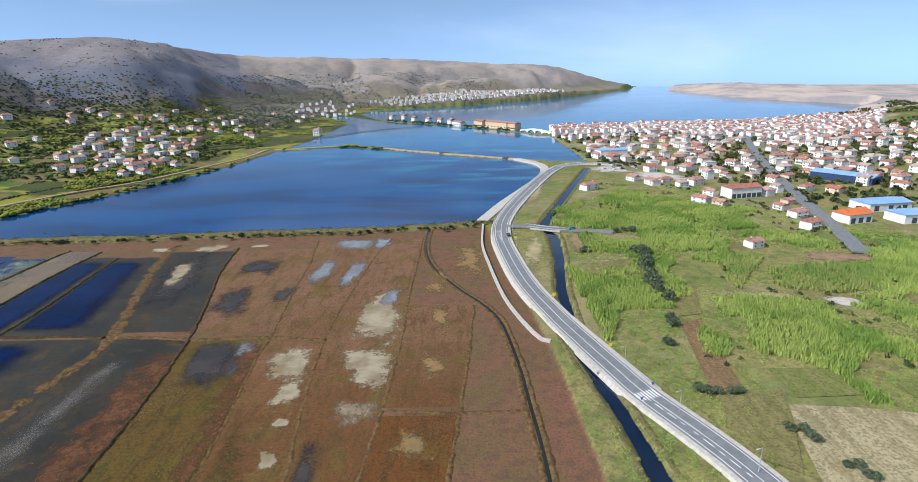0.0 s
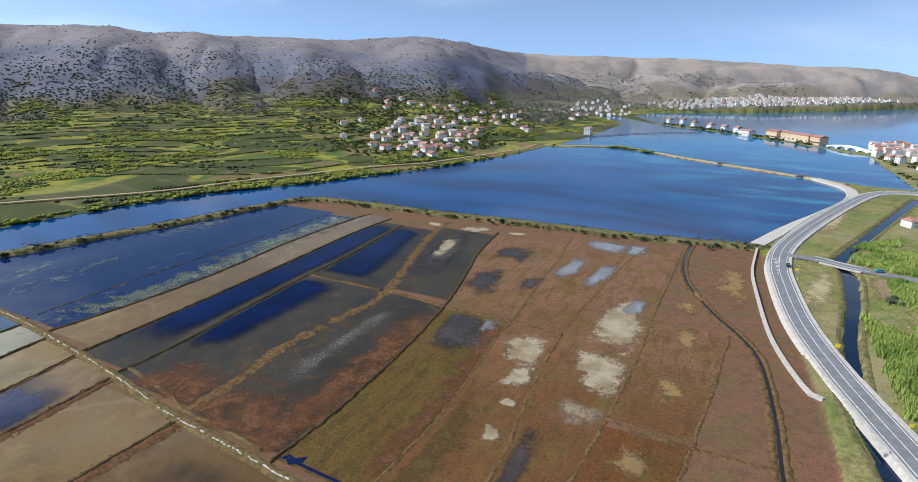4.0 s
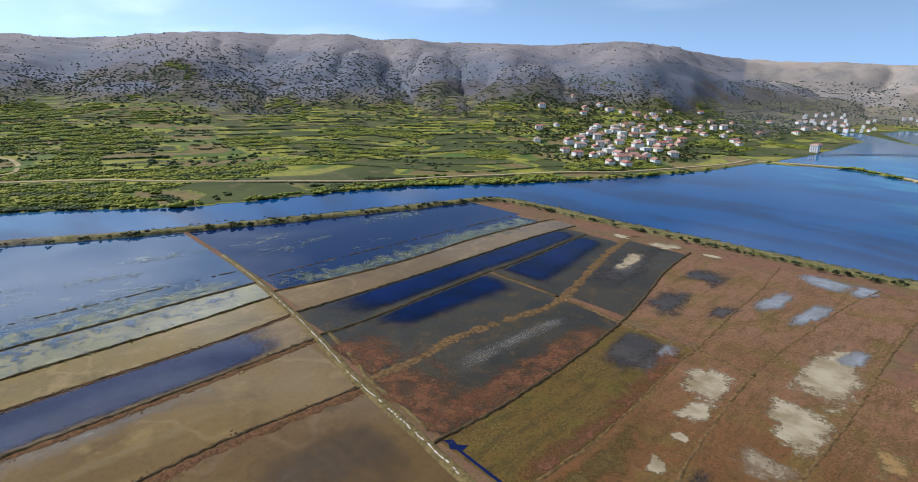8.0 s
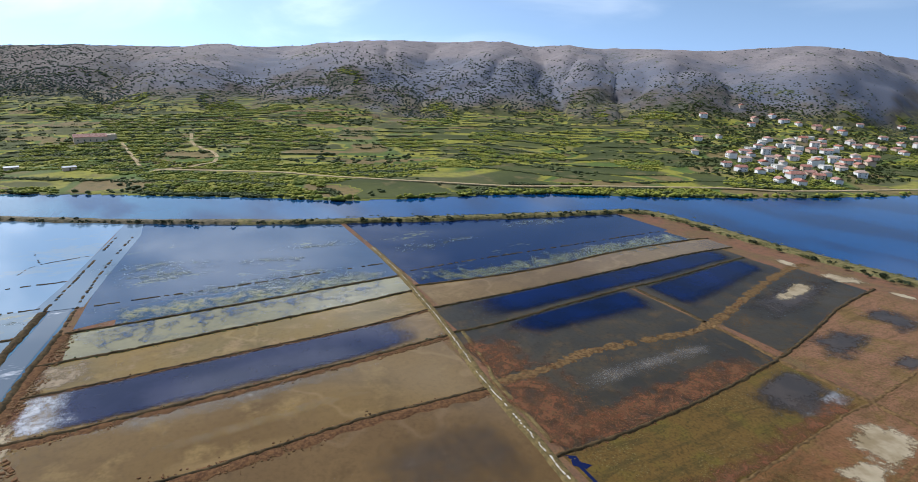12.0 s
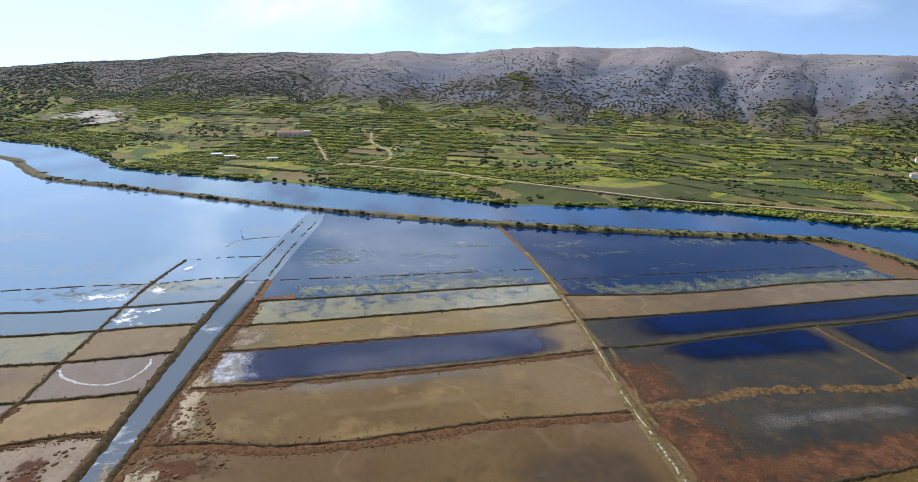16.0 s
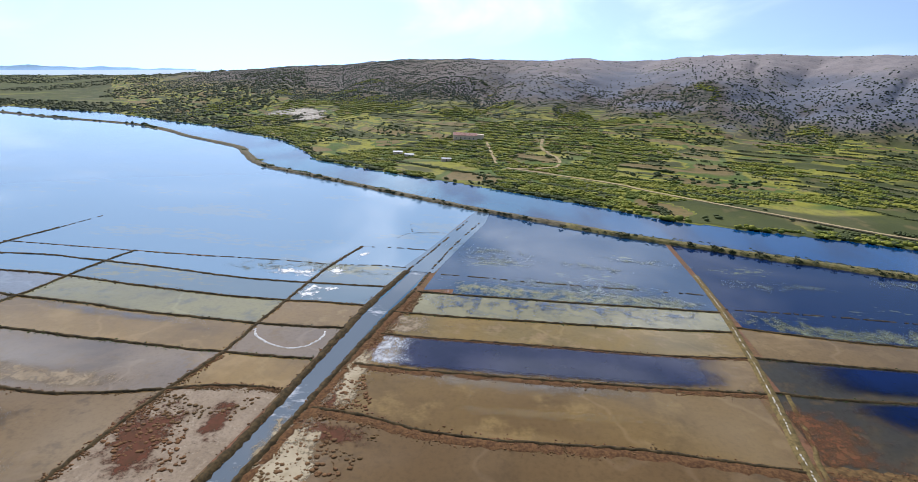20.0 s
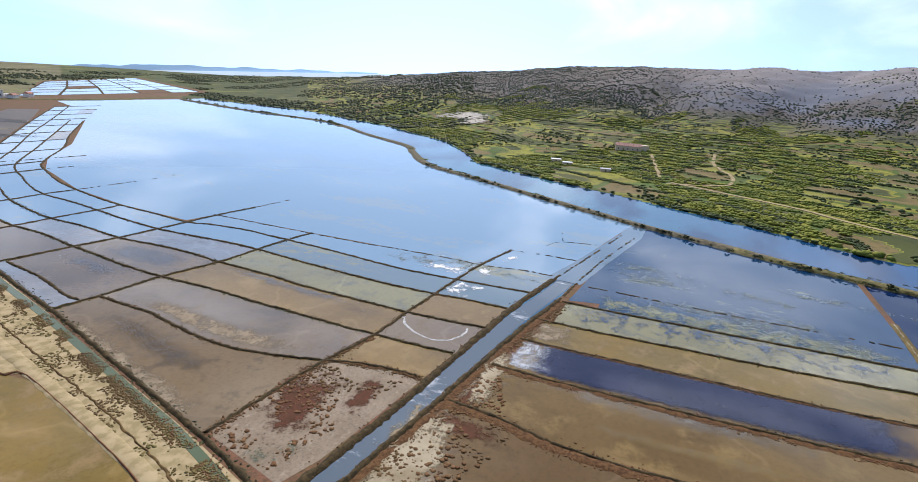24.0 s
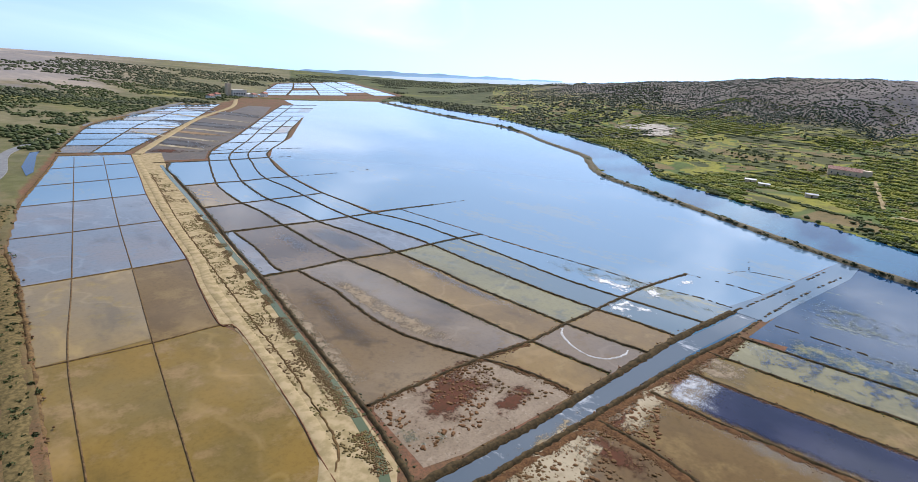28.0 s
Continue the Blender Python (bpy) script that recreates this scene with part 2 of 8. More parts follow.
def marsh_floor(name, low, high, dark, olive):
    """Dry pan grown over with glasswort: dark red near the lane, paler and purplish towards the dike, in streaks along the pan."""
    k = Mat(name, 0.95, 0.1)
    s = k.n.new("ShaderNodeSeparateXYZ")
    k.l.new(k.pos, s.inputs[0])
    y = k.math("ADD", s.outputs[1], k.math("MULTIPLY", k.math("SUBTRACT", k.noise(45, 4, 0.6), 0.5), 130))
    c = k.mix(k.step(y, 115, 215), low, high)
    c = k.mix(k.math("MULTIPLY", k.step(k.noise(17, 5, 0.65), 0.48, 0.64), 0.75), c, olive)
    streak = k.noise(3.2, 5, 0.7, (1, 0.22, 1), 4)
    c = k.mix(k.math("MULTIPLY", k.step(streak, 0.46, 0.66), 0.65), c, dark)
    c = k.mix(k.math("MULTIPLY", k.step(k.noise(9, 5, 0.7), 0.54, 0.68), 0.6), c, dark)
    grain = k.noise(0.8, 5, 0.75)
    c = k.mix(k.math("MULTIPLY", k.step(grain, 0.44, 0.66), 0.7), c, tuple(v * 0.6 for v in dark))
    c = k.mix(k.math("MULTIPLY", k.step(k.noise(1.6, 4, 0.7), 0.60, 0.70), 0.45), c, tuple(min(0.4, v * 1.7) for v in high))
    k.color(c)
    k.bump(grain, 0.10, 0.5)
    return k.m


M_LAND = rocky_land()
def lagoon():
    """Lagoon and sea: deep blue basin, paler to the north; sky reflections are put into the colour."""
    k = Mat("lagoon_water", 0.05, 0.26)
    k.b.inputs["IOR"].default_value = 1.333
    s = k.n.new("ShaderNodeSeparateXYZ")
    k.l.new(k.pos, s.inputs[0])
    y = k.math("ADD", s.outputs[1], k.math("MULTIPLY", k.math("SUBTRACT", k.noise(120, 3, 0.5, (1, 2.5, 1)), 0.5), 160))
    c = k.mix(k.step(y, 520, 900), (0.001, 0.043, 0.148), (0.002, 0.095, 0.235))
    # bright sky mirrored in the southern channel, put in as a paler base colour
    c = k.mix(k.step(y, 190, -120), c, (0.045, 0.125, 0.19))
    # pale sandbanks near the quay and the dam
    bank = k.math("MULTIPLY", k.step(k.noise(38, 4, 0.6, (0.6, 1.6, 1), 25), 0.48, 0.62), k.step(k.math("ADD", y, k.math("MULTIPLY", s.outputs[0], 1.1)), 300, 620))
    c = k.mix(k.math("MULTIPLY", bank, 0.75), c, (0.035, 0.19, 0.27))
    # dark streaks of reflected cloud, put into the deep basin's colour
    cloud_streak = k.step(k.noise(75, 4, 0.55, (0.5, 1.7, 1), 20, 0.4), 0.44, 0.60)
    c = k.mix(k.math("MULTIPLY", cloud_streak, k.math("MULTIPLY", k.step(y, 640, 460), 0.85)), c, (0.001, 0.014, 0.062))
    k.color(c)
    k.rough(k.math("MULTIPLY", k.math("ADD", k.noise(140, 2, 0.5, (0.5, 1.8, 1)), 0.3), 0.10))
    k.bump(k.noise(1.6, 3), 0.018, 0.25)
    return k.m


M_SEA = lagoon()
M_BLUE = water("brine_blue", (0.004, 0.008, 0.045), 0.02, 0.004, spec=0.35)
M_FLOOD = water("brine_shallow", (0.004, 0.016, 0.060), 0.025, 0.004, (0.105, 0.115, 0.060), 0.0, spec=0.24, ior=1.22)
M_FLOODW = water("brine_shallow_south", (0.005, 0.034, 0.088), 0.025, 0.004, (0.13, 0.145, 0.085), 0.02, spec=0.50, ior=1.28)
M_LAKE = water("brine_lake", (0.120, 0.205, 0.300), 0.02, 0.003, (0.165, 0.215, 0.25), 0.06, spec=0.9)
M_SHALLOW = water("brine_thin", (0.105, 0.150, 0.185), 0.02, 0.003, (0.195, 0.185, 0.105), 0.07, spec=0.7)
M_SLATE = pan_floor("brine_slate", (0.15, 0.165, 0.19), (0.18, 0.165, 0.165), (0.15, 0.17, 0.20), 0.95, 40, 0.45)
M_MAUVE = pan_floor("silt_mauve", (0.225, 0.150, 0.052), (0.18, 0.132, 0.064), (0.25, 0.165, 0.038), 0.92, 40, 0.45)
M_PINKGREY = pan_floor("silt_pink_grey", (0.158, 0.112, 0.066), (0.128, 0.098, 0.074), (0.145, 0.095, 0.042), 0.93, 34, 0.3)
M_DARKBROWN = pan_floor("silt_dark_brown", (0.078, 0.050, 0.027), (0.125, 0.080, 0.040), (0.095, 0.068, 0.045), 0.85, 30, 0.4)
M_TAN = pan_floor("silt_tan", (0.152, 0.095, 0.030), (0.118, 0.071, 0.023), (0.188, 0.122, 0.041), 0.84, 55)
M_TANWET = pan_floor("silt_tan_wet", (0.194, 0.118, 0.028), (0.146, 0.088, 0.023), (0.220, 0.141, 0.040), 0.9, 45, 0.25)
M_BROWNWET = pan_floor("silt_brown_wet", (0.122, 0.074, 0.026), (0.155, 0.098, 0.038), (0.085, 0.052, 0.018), 0.88, 40, 0.2)
M_OLIVE = pan_floor("silt_olive", (0.198, 0.172, 0.074), (0.165, 0.146, 0.068), (0.12, 0.115, 0.075), 0.88, 40, 0.35)
M_DITCHGREEN = water("ditch_brine", (0.085, 0.105, 0.055), 0.03, 0.004, spec=0.5)
M_OCHRE = pan_floor("silt_ochre", (0.195, 0.122, 0.026), (0.148, 0.104, 0.030), (0.225, 0.145, 0.058), 0.84, 40)
M_BROWN = pan_floor("silt_brown", (0.102, 0.060, 0.022), (0.128, 0.078, 0.030), (0.080, 0.047, 0.017), 0.80, 60)
M_GREY = pan_floor("silt_grey", (0.029, 0.026, 0.019), (0.046, 0.038, 0.024), (0.068, 0.047, 0.024), 0.42)
M_RED = marsh_floor("glasswort_red", (0.142, 0.063, 0.024), (0.200, 0.107, 0.062), (0.088, 0.054, 0.022), (0.138, 0.095, 0.028))
M_DEEPRED = marsh_floor("glasswort_deep_red", (0.138, 0.056, 0.018), (0.138, 0.064, 0.025), (0.070, 0.036, 0.013), (0.118, 0.070, 0.019))
M_MUDFLAT = pan_floor("pale_mud", (0.235, 0.175, 0.120), (0.19, 0.138, 0.09), (0.28, 0.22, 0.16), 0.2, 12)
M_CANAL = water("salt_canal_water", (0.075, 0.098, 0.125), 0.03, 0.006, (0.42, 0.43, 0.45), 0.05, spec=0.6)
M_NAVYCANAL = water("canal_water", (0.004, 0.012, 0.032), 0.03, 0.008)
M_MOSS = marsh_floor("marsh_olive", (0.112, 0.066, 0.018), (0.130, 0.080, 0.026), (0.046, 0.038, 0.014), (0.104, 0.080, 0.016))
M_BUND = plain("bund_earth", (0.036, 0.027, 0.014), (0.080, 0.054, 0.025), 1.2, 0.95, 0.1, 0.2)
M_MARSHBUND = plain("marsh_bund_earth", (0.075, 0.045, 0.020), (0.150, 0.092, 0.038), 1.3, 0.95, 0.1, 0.2)
M_LANEEARTH = plain("lane_earth", (0.085, 0.064, 0.026), (0.165, 0.120, 0.050), 1.1, 0.95, 0.1, 0.15)
M_GRASSY = plain("bund_grass", (0.088, 0.085, 0.032), (0.175, 0.142, 0.062), 2.2, 0.95, 0.1, 0.2)
M_ASPHALT = plain("asphalt", (0.16, 0.16, 0.165), (0.20, 0.20, 0.20), 2.5, 0.9, 0.2)
M_STONE = plain("pale_stone", (0.50, 0.46, 0.40), (0.40, 0.36, 0.31), 1.2, 0.9, 0.2, 0.1)
M_PAINT = plain("road_paint", (0.75, 0.75, 0.73), (0.62, 0.62, 0.60), 0.8, 0.7)
M_SAND = plain("sandy_track", (0.38, 0.29, 0.165), (0.26, 0.20, 0.10), 3.0, 0.95, 0.1, 0.1)


# ---- plan of the water and the land ----
LAGOON = [(14, 332), (-39, 322), (-112, 318), (-193, 312), (-259, 311), (-289, 297), (-302, 240), (-323, 154), (-347, 70), (-386, -25), (-420, -92), (-463, -170), (-505, -246), (-573, -300),
          (-615, -331), (-675, -428), (-763, -557), (-790, -750), (-850, -985), (-916, -1010), (-915, -730), (-812, -480), (-700, -315), (-640, -267), (-560, -215), (-520, -139), (-484, -48),
          (-450, 20), (-425, 70), (-400, 108), (-388, 165), (-380, 225), (-364, 281), (-326, 348), (-290, 428), (-265, 500), (-245, 575), (-236, 640), (-230, 694)]
LAGOON_DAM = [(-143, 722), (-61, 665), (9, 617), (58, 584), (76, 560), (78, 541), (76, 496), (53, 434), (30, 379), (15, 335)]
UPPER = [(-225, 705), (-143, 730), (-61, 673), (9, 625), (60, 592), (100, 568), (130, 565), (131, 635), (130, 705), (130, 808), (118, 812), (78, 868), (5, 973), (-72, 1048), (-160, 1120), (-265, 1290), (-300, 1240), (-215, 1100), (-215, 830)]
SEA = [(-160, 1140), (-72, 1066), (5, 990), (78, 885), (124, 824), (140, 850), (150, 927), (308, 935), (508, 944), (645, 1040), (885, 1190), (957, 1289), (918, 1464), (837, 1632), (886, 2417), (1300, 3250),
       (1100, 3400), (739, 2603), (485, 2179), (241, 1858), (26, 1630), (-164, 1506), (-219, 1452), (-240, 1330)]
CANAL_W = [(120, 526), (72, 394), (47, 322), (48.5, 298), (46, 262), (40.7, 223), (38.3, 198), (35.2, 173), (40.6, 129), (41.7, 103), (41, 60)]
CANAL_E = [(125.5, 525), (77.5, 394), (53, 320), (55, 298), (51.4, 262), (45.2, 223), (42.3, 187), (41.4, 168), (44.6, 134), (47, 103), (47, 60)]
SALT_CANAL_W = [(-60, -69), (-112, -62.5), (-149, -59.5), (-200, -55.5), (-244, -49), (-274, -43.5), (-349, -31)]
SALT_CANAL_E = [(-60, -64), (-111.5, -57.2), (-140, -54), (-182, -49), (-220, -43), (-284, -36), (-349, -25)]


def inside(px, py, poly):
    """Whether points lie in a polygon (arrays in, array out)."""
    hit = np.zeros(px.shape, bool)
    for (x1, y1), (x2, y2) in zip(poly, poly[1:] + poly[:1]):
        if y1 != y2:
            cross = (y1 > py) != (y2 > py)
            hit ^= cross & (px < (x2 - x1) * (py - y1) / (y2 - y1) + x1)
    return hit


def ramp(v, lo, hi):
    s = np.clip((v - lo) / (hi - lo), 0, 1)
    return s * s * (3 - 2 * s)


def lattice(px, py, size, seed=0):
    """Smooth value noise on arrays, 0 to 1."""
    gen = np.random.RandomState(seed)
    table = gen.rand(256, 256)
    x, y = px / size + 71.3, py / size + 39.7
    i, j = np.floor(x).astype(int), np.floor(y).astype(int)
    u, v = x - i, y - j
    u, v = u * u * (3 - 2 * u), v * v * (3 - 2 * v)
    a, b = table[i % 256, j % 256], table[(i + 1) % 256, j % 256]
    c, d = table[i % 256, (j + 1) % 256], table[(i + 1) % 256, (j + 1) % 256]
    return (a * (1 - u) + b * u) * (1 - v) + (c * (1 - u) + d * u) * v


# the ranges of hills round the valley: bearing (degrees left of +y), foot distance and height, crest distance and height
HILLS = [(-60, 900, 8, 1300, 60), (-45, 800, 8, 1250, 45), (-40, 800, 6, 1250, 24), (-38, 900, 4, 1300, 10), (-36.5, 1000, 2, 1500, 3), (-34, 1600, 2, 2150, 48), (-31, 1700, 2, 2150, 16), (-27.5, 1850, 2, 2300, 44), (-23.5, 2200, 1, 2600, 28), (-21.5, 2400, 1, 2800, 12), (-20, 2500, 1, 2900, 22), (-16, 2900, 1, 3000, 2)]
HILLS_WEST = [(-12.5, 2600, 20, 2900, 68), (-10, 2350, 25, 2700, 123), (-6.8, 2200, 25, 2700, 122), (-1, 2000, 27, 2600, 138), (10.5, 1750, 27, 2400, 159), (21, 1350, 28, 2100, 158), (25, 1150, 28, 1750, 170), (28, 1000, 29, 1600, 185),
              (41, 900, 32, 1450, 169), (50, 890, 34, 1450, 172), (60, 880, 35, 1450, 180), (70, 880, 38, 1500, 180), (78, 880, 40, 1550, 163), (86, 880, 44, 1600, 155), (95, 920, 42, 1650, 146)]
HILLS_SOUTH = [(103, 950, 40, 1700, 135), (109, 1000, 36, 1800, 110), (115, 1100, 30, 1900, 90), (118, 1200, 28, 1950, 79), (122, 1350, 26, 2050, 60), (128, 1700, 12, 2500, 34), (135, 2200, 4, 2800, 14), (139, 2400, 1, 2900, 1), (146, 2300, 1, 2600, 1), (154, 1500, 2, 2200, 6), (158, 1200, 4, 1900, 14), (162, 1000, 5, 1750, 24),
               (166, 900, 6, 1650, 34), (171, 850, 6, 1600, 38), (185, 850, 8, 1500, 50), (240, 900, 8, 1400, 50), (300, 900, 8, 1300, 60)]
STATIONS = HILLS + HILLS_WEST + HILLS_SOUTH
REACH = 3250.0


# ravines of the west range: bearing at the crest and at the foot
RAVINES = [(25, 17), (40.3, 33.2), (48.4, 46.9), (55.2, 51.5), (64.2, 66), (79.6, 84.3), (90, 94.8), (99.6, 102.3), (107, 110.5)]


def land_height(px, py):
    """Height of the land without the water cut into it, and the share of bare rock."""
    d = np.hypot(px, py)
    az = np.degrees(np.arctan2(-px, py))
    az = np.where(az < -60, az + 360, az)
    table = np.array(STATIONS)
    fd, fz, cd, cz = (sum(np.interp(az + o, table[:, 0], table[:, k]) for o in (-3, -1.5, 0, 1.5, 3)) / 5 for k in (1, 2, 3, 4))
    near = np.interp(az, [-45, -38, -30, 10, 20, 34, 52, 61, 80, 88, 105, 117, 129, 138, 150, 160, 185], [420, 420, 430, 1480, 760, 520, 465, 445, 425, 450, 545, 830, 1180, 1370, 900, 520, 420])
    near = np.minimum(near, fd - 60)
    low = 1.2 + (fz - 1.2) * np.clip((d - near) / (fd - near), 0, 1) ** 1.35
    s = np.clip((d - fd) / (cd - fd), 0, 1)
    up = fz + (cz - fz) * (0.55 * s + 0.45 * np.sin(s * math.pi / 2))
    back = cz - (d - cd) * 0.10
    z = np.where(d < fd, low, np.where(d < cd, up, back))
    # ravines run down the slope between rounded spurs; the small ones are irregular
    side = radians(1) * az * 1500
    wob = 130 * (lattice(px, py, 330, 3) - 0.5)
    s = np.clip((d - fd * 0.95) / (cd + 30 - fd * 0.95), 0, 1)
    bend = az + 1.5 * (lattice(px, py, 150, 3) - 0.5) + 0.6 * (lattice(px, py, 60, 4) - 0.5)
    left, right = np.full(az.shape, 40.0), np.full(az.shape, 40.0)
    for top, foot in RAVINES:
        gap = bend - (foot + (top - foot) * s)
        left = np.where(gap >= 0, np.minimum(left, gap), left)
        right = np.where(gap < 0, np.minimum(right, -gap), right)
    half = np.clip((left + right) / 2, 0.5, 7)
    u = np.clip(np.minimum(left, right) / half, 0, 1)
    spur = np.sin(np.sqrt(0.03 + 0.97 * u * u) * math.pi / 2) ** 1.15
    west_range = ramp(az, 19, 25) * (1 - ramp(az, 118, 128))
    cut = np.sin(s ** 0.85 * math.pi) ** 0.8
    z = z - west_range * np.clip((cz - fz) * 0.5, 0, 60) * np.clip(half / 4, 0.25, 1.25) * cut * (0.40 * (1 - spur) - 0.10)
    n1 = np.clip((lattice(side + wob * 1.6, d * 0.28, 290, 5) - 0.5) * 2.1 + 0.5, 0, 1)
    n2 = np.clip((lattice(side + wob, d * 0.55, 95, 6) - 0.5) * 1.8 + 0.5, 0, 1)
    rib = (1 - np.abs(2 * n1 - 1)) ** 1.5
    rib2 = (1 - np.abs(2 * n2 - 1)) ** 1.4
    depth = np.clip((cz - fz) * 0.5, 0, 70) * cut
    z = z - depth * (rib * 0.55 * (1 - west_range) + rib2 * (0.13 + 0.03 * (1 - west_range)) - 0.14)
    z += ramp(d, 500, 1100) * (lattice(px, py, 45, 8) - 0.5) * 5 * np.clip(fz / 25, 0, 1)
    z += ramp(d, fd, fd + 150) * ((lattice(px, py, 30, 50) - 0.5) * 3.4 + (lattice(px, py, 13, 51) - 0.5) * 1.0) * np.clip((cz - 10) / 60, 0, 1)
    bare = ramp((d - fd) / (cd - fd) + 0.34 * (lattice(px, py, 90, 9) - 0.5) + 0.2 * (lattice(px, py, 25, 52) - 0.5), -0.02, 0.30) * np.where(az > 148, ramp(cz, 12, 40), ramp(cz, 25, 70)) * (1 - 0.6 * ramp(az, 82, 106) * (1 - ramp(az, 140, 150)))
    # terraces on the slopes over the west shore
    west = ramp(az, 24, 32) * (1 - ramp(az, 120, 128))
    tread = 2.2
    zz = z + 5 * (lattice(px, py, 120, 12) - 0.5)
    q = zz / tread
    stepped = (np.floor(q) + ramp(q - np.floor(q), 0.72, 1.0)) * tread - (zz - z)
    w = west * ramp(d, near + 40, near + 140) * (1 - ramp(d, fd - 60, fd + 60))
    z = z * (1 - w) + stepped * w
    return z, bare, d, az


def terrain():
    az = np.concatenate([np.arange(-44, 176, 0.25), np.arange(176, 316, 4.0)])
    rad = [45.0]
    while rad[-1] < REACH:
        rad.append(rad[-1] * 1.0105)
    rad = np.array(rad)
    A, D = np.meshgrid(np.radians(az), rad, indexing="ij")
    X, Y = -np.sin(A) * D, np.cos(A) * D
    z, bare, d, a = land_height(X, Y)
    wet = np.zeros(X.shape, bool)
    for poly in (LAGOON + LAGOON_DAM, UPPER, SEA, CANAL_W + CANAL_E[::-1], SALT_CANAL_W + SALT_CANAL_E[::-1]):
        wet |= inside(X, Y, poly)
    pans = inside(X, Y, SALTWORKS)
    z = np.where(pans, 0.12, z)
    z = np.where(~pans & (z < 3) & ~wet, 0.8 + 0.15 * lattice(X, Y, 14, 4) + (z - 1.2) * ramp(z, 1.2, 3), z)
    z = np.where(wet, -1.2, z)
    town = inside(X, Y, TOWN)
    bare = np.where((a < 22) & (a > -16) & (d > 950), np.maximum(bare, 0.6 * ramp(z, 2, 9)), bare)
    lush = (1 - bare) * (1 - ramp(z, 150, 200)) * (~pans)
    lush = np.where((a > 148) & (d < 420), lush * (0.25 + 0.75 * ramp(d, 230, 420)), lush)
    dry = np.zeros(X.shape)
    dry = np.where(town, 0.12 + 0.75 * ramp(lattice(X, Y, 40, 23), 0.45, 0.65) * ramp(Y - 0.6 * X, 250, 420), dry)
    west = (a > 6) & (a < 132) & ~wet & ~pans
    q = np.floor((z + 5 * (lattice(X, Y, 120, 12) - 0.5)) / 2.2)
    plotty = lattice(X + 90 * (lattice(X, Y, 70, 44) - 0.5) + q * 710, Y + 90 * (lattice(X, Y, 70, 45) - 0.5) + q * 430, 62, 15)
    dry = np.where(west, 0.12 * ramp(lattice(X, Y, 70, 29), 0.55, 0.8) * (1 - bare), dry)
    dry = np.where((a > 148) & ~pans, 0.16 + 0.38 * lattice(X, Y, 90, 18), dry)
    dry = np.where((a > 148) & ~pans, dry * ramp(d, 200, 450), dry)
    dry = np.where((X > 28) & (X < 260) & (Y > 40) & (Y < 480) & ~town, 0.02 + 0.35 * ramp(lattice(X, Y, 26, 19), 0.5, 0.8), dry)
    dry = np.where((a < 21) & (a > -16) & (d > 1500), 0.5 * ramp(d, 1500, 1900) * bare, dry)
    pale = (a < -18) & (d > 1250)
    bare = np.where(pale & (d > 1300), 1.0, bare)
    lush = np.where(pale & (d > 1300), 0.0, lush)
    dry = np.where(pale & (d > 1300), 1.0, dry)
    n0, n1 = X.shape
    verts = np.stack([X, Y, z], -1).reshape(-1, 3)
    idx = np.arange(n0 * n1).reshape(n0, n1)
    nxt = np.roll(idx, -1, axis=0)
    faces = np.stack([idx[:, :-1], nxt[:, :-1], nxt[:, 1:], idx[:, 1:]], -1).reshape(-1, 4)[:, ::-1]
    me = bpy.data.meshes.new("ground")
    me.vertices.add(len(verts))
    me.vertices.foreach_set("co", verts.ravel())
    me.loops.add(len(faces) * 4)
    me.loops.foreach_set("vertex_index", faces.ravel().astype(np.int32))
    me.polygons.add(len(faces))
    me.polygons.foreach_set("loop_start", np.arange(0, len(faces) * 4, 4, dtype=np.int32))
    me.update(calc_edges=True)
    me.polygons.foreach_set("use_smooth", np.ones(len(faces), bool))
    col = me.color_attributes.new("cover", "FLOAT_COLOR", "POINT")
    rgba = np.stack([bare, lush, dry, np.ones_like(z)], -1).reshape(-1, 4)
    col.data.foreach_set("color", rgba.astype(np.float32).ravel())
    col = me.color_attributes.new("field", "FLOAT_COLOR", "POINT")
    col.data.foreach_set("color", np.stack([np.where(a > 128, 0.18 + 0.2 * lattice(X, Y, 60, 46), np.clip((plotty - 0.5) * 1.5 + 0.5 - 0.16 * (1 - ramp(a, 56, 74)), 0, 1)), west * 0.85 + (a > 128) * 0.8 * ~west, ((X > 20) & (a < 10) & (d < 900)) * 1.0, np.ones_like(z)], -1).reshape(-1, 4).astype(np.float32).ravel())
    me.materials.append(M_LAND)
    return tagged(new("ground", me), "valley floor with marsh, terraced green slopes and bare karst hills", "ground", kind="structure")


SALTWORKS = [(14, 330), (-112, 317), (-193, 311), (-259, 309), (-287, 296), (-300, 240), (-321, 154), (-345, 70), (-384, -25), (-418, -92), (-461, -170), (-503, -246), (-571, -300), (-612, -331), (-672, -428), (-760, -557), (-787, -750), (-845, -985),
             (-890, -1040), (-1100, -1180), (-1380, -1800), (-890, -1520), (-640, -1140), (-430, -905), (-345, -880), (-175, -668), (-112, -512), (-66, -390), (-52, -328), (-33, -255), (-26, -172), (-18, -118), (-14, -60), (20, 20), (32, 100), (30, 165)]
TOWN = [(132, 560), (150, 535), (185, 470), (215, 420), (240, 330), (300, 330), (420, 400), (600, 520), (820, 800), (900, 1150), (640, 1030), (508, 940), (308, 930), (150, 925), (133, 800)]
